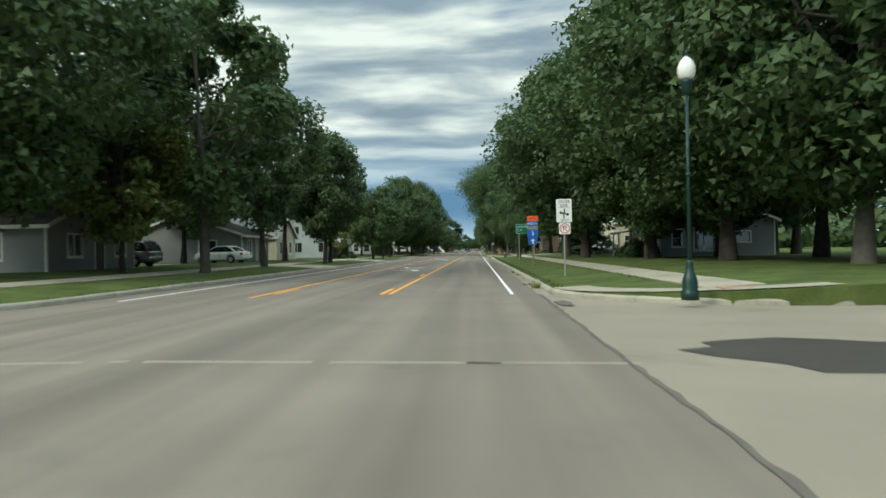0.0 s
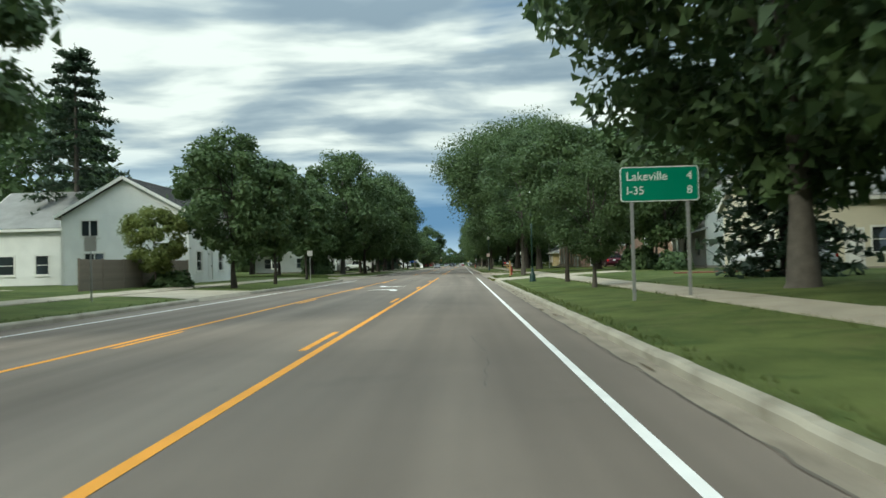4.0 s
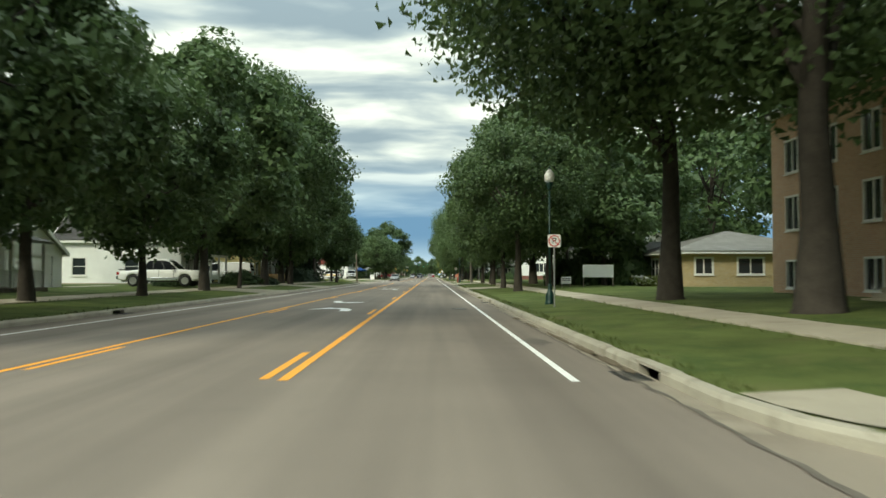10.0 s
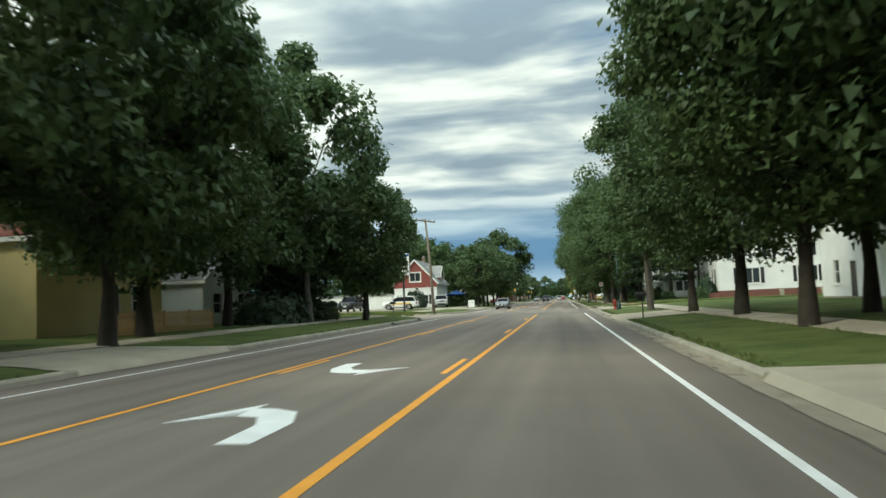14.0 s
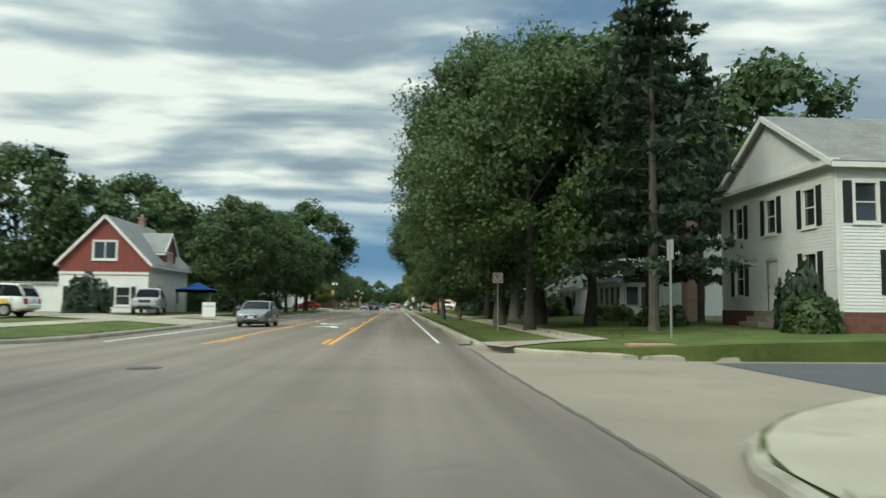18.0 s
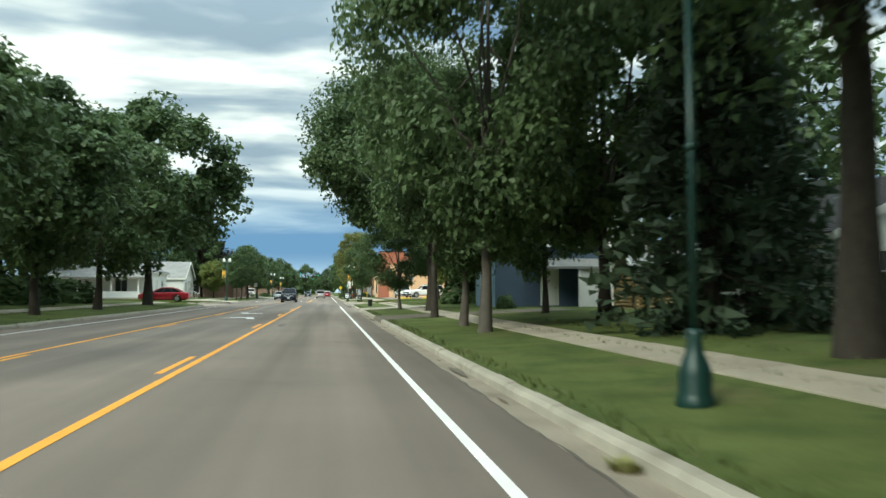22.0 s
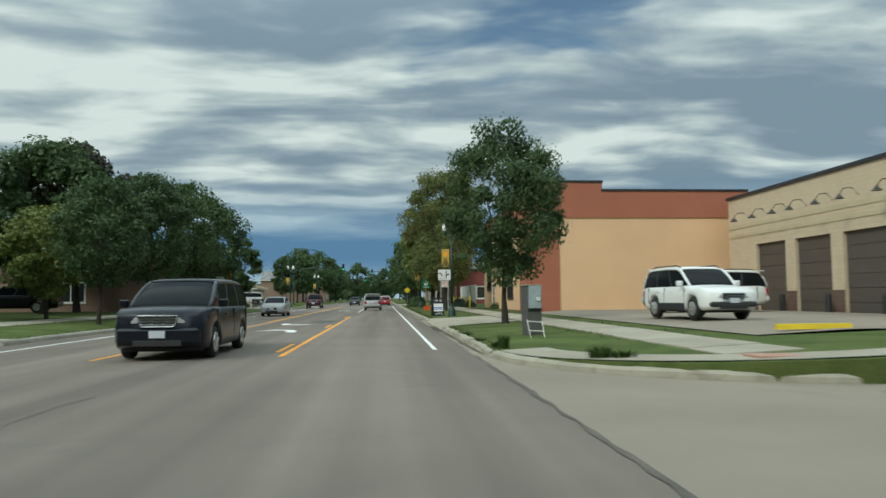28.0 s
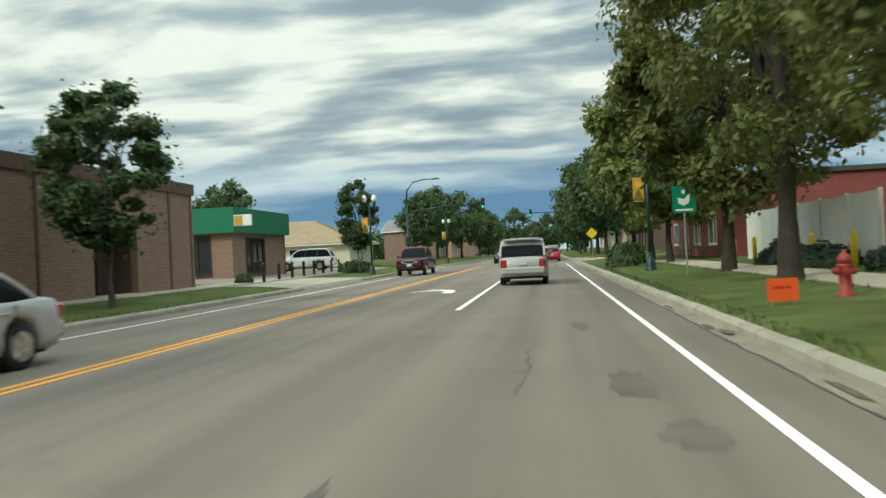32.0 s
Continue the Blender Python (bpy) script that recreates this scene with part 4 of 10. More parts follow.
# the two darker side-street mouths
sheet("road_patch", [7.5, 40.0], 287.5, 294.8, lambda x: -0.024, ASPHALT_NEW)
sheet("road_patch", [6.8, 60.0], 412.0, 422.2, lambda x: -0.018, ASPHALT_NEW)


def blocks(streets):
    out, y = [], Y0
    for a, b, r in streets:
        out.append((y, a, r))
        y = b
    out.append((y, Y1, 6.0))
    return [(lo, hi, r) for lo, hi, r in out if hi > lo + 3]


def edge_cols(side):
    k = KR + 0.14 if side > 0 else KL - 0.14
    steps = [0, 0.3, 0.8, 1.5, 2.4, 3.5, 4.7, 6.0, 9.0, 14, 60, 400]
    return [k + side * s for s in steps]


def inset(s, r):
    return r - math.sqrt(max(0.0, r * r - (r - s) ** 2)) if s < r else 0.0


def lawn(side, y0, y1, r):
    cols = edge_cols(side)
    k = cols[0]
    verts, faces = [], []
    for x in cols:
        d = inset(abs(x - k), r)
        lo, hi = (y0 + d, y1 - d)
        n = 16
        for j in range(n + 1):
            y = lo + (hi - lo) * j / n
            verts.append((x, y, gz(x) + 0.015 * noise.noise(Vector((x * 0.4, y * 0.3, 0)))))
    n = 17
    for i in range(len(cols) - 1):
        for j in range(16):
            faces.append((i * n + j, (i + 1) * n + j, (i + 1) * n + j + 1, i * n + j + 1))
    # the ends go down to the base sheet
    for j in (0, 16):
        for i in range(len(cols) - 1):
            v = len(verts)
            p, q = verts[i * n + j], verts[(i + 1) * n + j]
            verts += [(p[0], p[1], -0.3), (q[0], q[1], -0.3)]
            faces.append((i * n + j, (i + 1) * n + j, v + 1, v))
    me = grid_mesh("lawn", verts, faces)
    me.materials.append(GRASS)
    tagged(new("lawn", me), kind="structure")


R_DRIVES = [(127.3, 133.4), (224.6, 230.6), (256.4, 264.5), (365.7, 369.8), (384.0, 388.2), (444.2, 453.9)]
L_DRIVES = [(76.0, 82.0), (108.0, 116.0), (213.0, 220.0), (236.0, 243.0), (319.0, 328.0), (330.5, 338.0), (428.0, 436.0), (497.0, 508.0)]
R_DRAINS = [48.0, 172.6, 199.5, 271.8, 302.6, 319.8, 398.4, 458.4]
L_DRAINS = [77.5, 189.0, 268.0, 277.0]


def kerb(side, y0, y1, r, drives, drains):
    """Cast kerb in lengths of about three metres, down to nothing at the driveways, open at the drains."""
    face = KR if side > 0 else KL
    path = [(face + side * 40, y0), (face + side * 20, y0), (face + side * r, y0)]
    path += [(face + side * (r - r * math.sin(a)), y0 + r - r * math.cos(a)) for a in [radians(15 * k) for k in range(1, 6)]]
    y = y0 + r
    while y < y1 - r:
        path.append((face, y))
        y += 1.0
    path += [(face, y1 - r)]
    path += [(face + side * (r - r * math.cos(a)), y1 - r + r * math.sin(a)) for a in [radians(15 * k) for k in range(1, 6)]]
    path += [(face + side * r, y1), (face + side * 20, y1), (face + side * 40, y1)]
    bm = bmesh.new()
    rnd = random.Random(int(y0) + 3)
    count = 0
    for p, q in zip(path, path[1:]):
        d = Vector((q[0] - p[0], q[1] - p[1], 0))
        if d.length < 0.05:
            continue
        mid_y = (p[1] + q[1]) / 2
        on_line = abs(p[0] - face) < 0.01 and abs(q[0] - face) < 0.01
        h = 0.115
        if on_line and any(a - 0.3 < mid_y < b + 0.3 for a, b in drives):
            h = 0.012
        if on_line and side > 0 and 429.0 < mid_y < 443.9:
            h = 0.03
        if on_line and any(abs(mid_y - t) < 0.75 for t in drains):
            continue
        count += 1
        gap = 0.012 if count % 3 == 0 else 0.0
        u = d.normalized()
        w = Vector((u.y, -u.x, 0)) * (1 if side > 0 else -1)
        if on_line:
            w = Vector((side, 0, 0))
        e = rnd.uniform(-0.008, 0.008)
        prof = [(0.0, -0.14), (0.012, h - 0.05 + e), (0.05, h + e), (0.16, h + 0.012 + e), (0.16, -0.14)]
        ends = []
        for base in (Vector((p[0], p[1], 0)) + u * gap, Vector((q[0], q[1], 0)) - u * gap):
            ends.append([bm.verts.new(base + w * s + Vector((0, 0, z))) for s, z in prof])
        for k in range(len(prof)):
            bm.faces.new((ends[0][k], ends[0][(k + 1) % 5], ends[1][(k + 1) % 5], ends[1][k]))
        bm.faces.new(ends[0])
        bm.faces.new(ends[1])
    tagged(part("kerb", bm, KERB, None), kind="structure")


for y0, y1, r in blocks(R_STREETS):
    sheet("gutter", [2.10, 2.26, KR + 0.02], y0 + r * 0.75, y1 - r * 0.75, lambda x: road_z(x) + 0.004 - 0.01 * (x - 2.12), GUTTER)
for side, streets, drives, drains in ((1, R_STREETS, R_DRIVES, R_DRAINS), (-1, L_STREETS, L_DRIVES, L_DRAINS)):
    for y0, y1, r in blocks(streets):
        lawn(side, y0, y1, r)
        kerb(side, y0, y1, r, drives, drains)


def drain(x, y, side):
    d = thing("storm_drain", "dark cast-iron storm drain inlet set in the concrete kerb", "drain", x, y, 0, group="kerb drains")
    bm = bmesh.new()
    bx(bm, 0, side * 0.5, -0.75, 0.75, -0.30, -0.12)
    part("pit", bm, SIGN_BLACK, d)
    bm = bmesh.new()
    bx(bm, 0.02 * side, side * 0.22, -0.78, 0.78, 0.085, 0.125)
    part("lid", bm, KERB, d, "concrete lid")
    bm = bmesh.new()
    for k in range(7):
        bx(bm, -side * 0.42, -side * 0.04, -0.45 + k * 0.14, -0.38 + k * 0.14, -0.03 + road_z(x), road_z(x) + 0.012)
    part("grate", bm, BLACK_IRON, d, "rusty iron grate")


for y in R_DRAINS:
    drain(KR, y, 1)
for y in L_DRAINS:
    drain(KL, y, -1)

# lane markings lie four millimetres proud
MARK = 0.005


def stripe(name, x, w, spans, material):
    verts, faces = [], []
    for a, b in spans:
        v = len(verts)
        verts += [(x - w / 2, a, road_z(x - w / 2) + MARK), (x + w / 2, a, road_z(x + w / 2) + MARK), (x + w / 2, b, road_z(x + w / 2) + MARK), (x - w / 2, b, road_z(x - w / 2) + MARK)]
        faces.append((v, v + 1, v + 2, v + 3))
    me = grid_mesh(name, verts, faces)
    me.materials.append(material)
    tagged(new(name, me), kind="structure")


SOLID_R = [(41.9, 147.8), (171.8, 278.6), (301.0, 403.9), (429.4, 464.9)]
stripe("lane_marking", -2.25, 0.13, SOLID_R, YELLOW)
stripe("lane_marking", -6.17, 0.13, [(41.0, 146.1), (171.5, 279.0), (301.0, 404.0), (429.0, 530.0)], YELLOW)
stripe("lane_marking", -6.42, 0.12, [(455.0, 530.0)], YELLOW)
DASHES = [41.9, 57.0, 72.2, 87.5, 102.0, 116.6, 131.4, 171.9, 187.2, 202.5, 217.8, 233.0, 248.1, 263.7, 301.5, 316.0, 330.3, 345.0, 360.4, 374.8, 389.5, 430.8, 445.8, 461.2]
stripe("lane_marking", -2.5, 0.12, [(y, y + 3.2) for y in DASHES], YELLOW)
stripe("lane_marking", -5.92, 0.12, [(y + 1.0, y + 4.2) for y in DASHES if y < 440], YELLOW)
stripe("lane_marking", 1.348, 0.11, [(41.9, 145.3), (172.0, 278.2), (303.4, 403.1), (431.6, 530.0)], WHITE_LINE)
stripe("lane_marking", -9.95, 0.13, [(41.0, 147.0), (172.0, 278.5), (303.0, 405.0), (431.0, 530.0)], WHITE_LINE)
stripe("lane_marking", -2.3, 0.13, [(480.6, 530.0)], WHITE_LINE)


def turn_arrow(y, flip):
    """A painted left-turn arrow in the middle lane; flip: for those who come the other way."""
    pts = [(-0.75, 0.95), (0.02, 1.55), (0.02, 1.22), (0.35, 1.12), (0.55, 0.75), (0.60, 0.0), (0.95, 0.0), (0.93, 0.85), (0.68, 1.42), (0.30, 1.62), (0.02, 1.66), (0.02, 1.95)]
    m = -1 if flip else 1
    cx = -4.2
    verts = [(cx + m * (px - 0.08), y + m * (py * 1.45 - 1.2)) for px, py in pts]
    bm = bmesh.new()
    bm.faces.new([bm.verts.new((px, py, road_z(px) + MARK)) for px, py in verts])
    bmesh.ops.triangulate(bm, faces=bm.faces)
    tagged(part("lane_arrow", bm, WHITE_LINE, None), kind="structure")


for near, far in ((67.4, 74.6), (114.8, 121.7), (190.2, 198.0), (227.7, 234.6), (319.3, 326.1), (370.7, 379.9), (442.4, 450.3)):
    turn_arrow(near, False)
    turn_arrow(far, True)
turn_arrow(489.0, False)


def stain(name, x, y, rx, ry, seed, material, z=None, n=22):
    """A flat patch with an uneven outline."""
    rnd = random.Random(seed)
    bm = bmesh.new()
    vs = []
    for k in range(n):
        a = k * 2 * math.pi / n
        q = 0.75 + 0.45 * rnd.random()
        px, py = x + rx * q * math.cos(a), y + ry * q * math.sin(a)
        vs.append(bm.verts.new((px, py, (road_z(px) if z is None else z) + 0.004)))
    bm.faces.new(vs)
    tagged(part(name, bm, material, None), kind="structure")


def crack(points, w, material=STAIN, dz=0.0035):
    bm = bmesh.new()
    rnd = random.Random(int(points[0][1] * 7))
    vs = []
    for a, b in zip(points, points[1:]):
        n = max(2, int(math.dist(a, b) / 0.35))
        for k in range(n):
            s = k / n
            x, y = a[0] + (b[0] - a[0]) * s, a[1] + (b[1] - a[1]) * s
            x += rnd.uniform(-0.03, 0.03)
            q = w * rnd.uniform(0.4, 1.4)
            z = road_z(min(x, 2.6)) + dz
            vs.append((bm.verts.new((x - q / 2, y, z)), bm.verts.new((x + q / 2, y, z))))
    for p, q in zip(vs, vs[1:]):
        bm.faces.new((p[0], p[1], q[1], q[0]))
    tagged(part("road_crack", bm, material, None), kind="structure")


# the joint between carriageway and gutter, tarred across the side streets
for a, b, r in R_STREETS:
    crack([(2.13, a - r - 1), (2.08, (a + b) / 2), (2.14, b + r + 1)], 0.075, STAIN, 0.010)
for a, b in ((44, 147), (172, 280), (303, 403), (431, 520)):
    crack([(2.12, a), (2.10, (a + b) / 2), (2.13, b)], 0.035, STAIN, 0.009)
for y, x, l in ((60, -0.7, 9), (84, 0.2, 6), (98, -1.2, 5), (140, 0.4, 7), (215, -1.3, 8), (255, 0.3, 6), (330, -0.4, 7), (392, 0.2, 5)):
    crack([(x, y), (x + 0.15, y + l / 2), (x - 0.1, y + l)], 0.022)
# tyre-darkened wheel paths and the tar seam across the first junction
stain("wet_patch", 5.0, 29.3, 2.2, 1.4, 4, WET, -0.029)
stain("road_stain", 2.4, 38.0, 0.2, 0.9, 5, STAIN, -0.012)
stain("road_stain", 0.82, 214.5, 0.26, 0.45, 6, STAIN)
stain("road_stain", -1.62, 362.9, 0.16, 1.3, 7, STAIN)
for x, y, l, w in ((-0.95, 461.6, 2.2, 0.05), (-1.05, 458.6, 1.0, 0.08), (-0.02, 460.4, 2.6, 0.06), (0.02, 457.2, 1.2, 0.05), (-0.6, 470.5, 4.0, 0.05), (-1.9, 401.0, 3.0, 0.04), (-3.9, 418.0, 5.0, 0.04)):
    crack([(x, y), (x + 0.12, y + l * 0.4), (x + 0.05, y + l * 0.7), (x + 0.2, y + l)], w, STAIN)
stain("road_stain", -1.55, 467.2, 0.07, 0.7, 8, STAIN)
stain("road_stain", 0.5, 471.0, 0.22, 0.8, 9, STAIN)
stain("road_stain", 0.72, 469.0, 0.22, 0.45, 10, STAIN)
stain("road_stain", -0.1, 465.5, 0.14, 0.5, 14, STAIN)
stain("road_stain", 0.25, 476.5, 0.15, 0.7, 15, STAIN)
stain("road_patch", -3.2, 454.0, 0.75, 1.9, 11, ASPHALT_DARK)
stain("road_stain", 3.0, 442.5, 0.7, 2.4, 12, STAIN, -0.02)
stain("road_stain", 2.25, 404.5, 0.2, 2.4, 13, STAIN, -0.012)
for k, y in enumerate((52, 61, 73, 196, 204, 260, 271, 318, 322, 331, 345, 369, 398, 434, 440, 463, 475)):
    stain("road_stain", 2.28, y, 0.05 + 0.03 * (k % 3), 0.4 + 0.2 * (k % 4), 30 + k, CONCRETE_DIRT, -0.008, 11)
for xm in (-9.5, -7.1, -4.8, -2.6, -0.4, 1.2):
    stripe("lane_marking", xm, 2.0, [(28.5, 28.6)], CONCRETE)


def manhole(x, y, r=0.3):
    m = thing("manhole_cover", "round cast-iron manhole cover flush with the asphalt", "manhole", x, y, road_z(x) + 0.002, group="manhole covers")
    bm = bmesh.new()
    lathe(bm, [(r + 0.06, -0.02), (r + 0.06, 0.004), (r + 0.03, 0.006)], 20)
    part("ring", bm, ASPHALT_DARK, m)
    bm = bmesh.new()
    lathe(bm, [(r, -0.02), (r, 0.010), (0.05, 0.012)], 20)
    part("cover", bm, BLACK_IRON, m)


for x, y in ((-0.04, 147.0), (-4.3, 137.1), (-5.0, 291.9), (0.57, 405.8), (0.6, 192.0), (-7.9, 400.0)):
    manhole(x, y, 0.15 if y > 400 else 0.28)


# ---- drives, ramps and pavements ----
def apron(y0, y1, side, material=CONCRETE, reach=6.0, flare=1.0):
    face = KR if side > 0 else KL
    cols = [0.0, 0.15, 0.6, 1.6, 3.0, reach]
    verts, faces = [], []
    for s in cols:
        x = face + side * s
        f = flare * max(0, 1 - s / 2.2)
        z = road_z(min(max(x, KL), KR)) + 0.012 if s == 0 else gz(x) + 0.028
        if 0 < s < 0.3:
            z = 0.135
        verts += [(x, y0 - f, z), (x, y1 + f, z)]
    for i in range(len(cols) - 1):
        faces.append((2 * i, 2 * i + 2, 2 * i + 3, 2 * i + 1))
    me = grid_mesh("driveway", verts, faces)
    me.materials.append(material)
    tagged(new("driveway", me), kind="structure")


for (a, b), m, reach in zip(R_DRIVES, (CONCRETE, CONCRETE, CONCRETE, CONCRETE_DIRT, CONCRETE, CONCRETE), (9.0, 16.0, 16.0, 9.0, 5.0, 20.0)):
    apron(a, b, 1, m, reach)
for (a, b), reach in zip(L_DRIVES, (14, 14, 14, 16, 8, 14, 14, 16)):
    apron(a, b, -1, CONCRETE, reach)

# cast aprons round the corners, inside the kerb
for y0, y1, r in blocks(R_STREETS):
    for yc, s in ((y0 + r, -1), (y1 - r, 1)):
        if 405 < y1 < 412 and s > 0 or 290 < y0 < 300 and s < 0:
            continue
        bm = bmesh.new()
        rows_ = []
        for k in range(10):
            a = radians(10 * k)
            ring = []
            for q in (r - 0.2, r - 1.25):
                x = KR + r - q * math.cos(a)
                ring.append(bm.verts.new((x, yc + s * q * math.sin(a), gz(x) + 0.026)))
            rows_.append(ring)
        for p, q in zip(rows_, rows_[1:]):
            bm.faces.new((p[0], p[1], q[1], q[0]))
        tagged(part("corner_apron", bm, CONCRETE, None), kind="structure")
# the broad ramp from the crossing to the walk, with a strip of grass before it
bm = bmesh.new()
bm.faces.new([bm.verts.new((x, y, gz(x) + 0.03)) for x, y in ((2.56, 299.4), (2.95, 298.0), (3.3, 298.5), (4.3, 299.3), (5.3, 299.6), (6.4, 299.7), (6.4, 301.6), (5.2, 301.2), (4.3, 300.95), (2.56, 301.1))])
tagged(part("corner_ramp", bm, CONCRETE, None), kind="structure")
stain("tactile_patch", 3.55, 299.6, 0.55, 0.5, 61, TACTILE, gz(3.55) + 0.03)
# silt and broken edge along the kerb of the shop corner
crack([(2.2, 402.6), (2.32, 405.0), (2.85, 406.9), (3.7, 408.6), (5.2, 410.0)], 0.42, STAIN, 0.008)
crack([(2.05, 399.5), (2.1, 403.0), (2.4, 406.2)], 0.2, STAIN, 0.012)
# dirt and spalls on the old driveway concrete
drnd = random.Random(9)
for (a, b), n in zip(R_DRIVES, (0, 2, 2, 6, 2, 0)):
    for i in range(n):
        x, y = drnd.uniform(3.2, 5.6), drnd.uniform(a, b)
        stain("concrete_dirt", x, y, drnd.uniform(0.06, 0.16), drnd.uniform(0.12, 0.45), 300 + i + int(a), CONCRETE_DIRT, gz(x) + 0.034, 9)
    for x in (4.3, 5.8):
        bm = bmesh.new()
        bx(bm, x - 0.012, x + 0.012, a, b, gz(x), gz(x) + 0.032)
        tagged(part("slab_joint", bm, STAIN, None), kind="structure")
    bm = bmesh.new()
    m = (a + b) / 2
    v = [bm.verts.new(c) for x in (3.0, 5.8) for c in ((x, m - 0.012, gz(x) + 0.032), (x, m + 0.012, gz(x) + 0.032))]
    bm.faces.new((v[0], v[1], v[3], v[2]))
    tagged(part("slab_joint", bm, STAIN, None), kind="structure")
# corner ramps with a red tactile pad, where the walk meets the side street
for a, b, r in R_STREETS:
    for y, s in ((a, -1), (b, 1)):
        bm = bmesh.new()
        rbx(bm, 6.0, 7.25, min(y + s * 0.95, y + s * 1.55), max(y + s * 0.95, y + s * 1.55), gz(6.6) - 0.05, gz(6.6) + 0.034, 0.01)
        tagged(part("tactile_pad", bm, TACTILE, None), kind="structure")

RW0, RW1, LW0, LW1 = 5.9, 7.35, -16.6, -15.2


def pavement(name, x0, x1, spans, step, rnd):
    base = tagged(new(name), kind="structure")
    bm = bmesh.new()
    rbx(bm, -(x1 - x0) / 2, (x1 - x0) / 2, -step / 2 + 0.008, step / 2 - 0.008, -0.07, 0.0, 0.008)
    first = None
    xm = (x0 + x1) / 2
    for a, b in spans:
        y = a + step / 2
        while y < b:
            m = pose(xm, y, gz(xm) + 0.035 + rnd.uniform(-0.006, 0.006), rnd.uniform(-0.25, 0.25), math.degrees(math.atan(0.05)) * (-1 if xm > 0 else 1), 0)
            if first is None:
                first = part("slab", bm, CONCRETE, base)
                first.matrix_basis = m
            else:
                share("slab", first, base, m)
            y += step


pavement("pavement_east", RW0, RW1, [(38.5, 150.5), (167.5, 284.0), (425.0, 510.0)], 1.5, random.Random(3))
# in the third block the walk is narrower and nearer the kerb
pavement("pavement_east_old", 5.2, 6.4, [(300.0, 408.5)], 1.5, random.Random(5))
pavement("pavement_west", LW0, LW1, [(38.0, 150.0), (167.5, 282.0), (301.0, 410.0), (426.0, 510.0)], 1.8, random.Random(4))

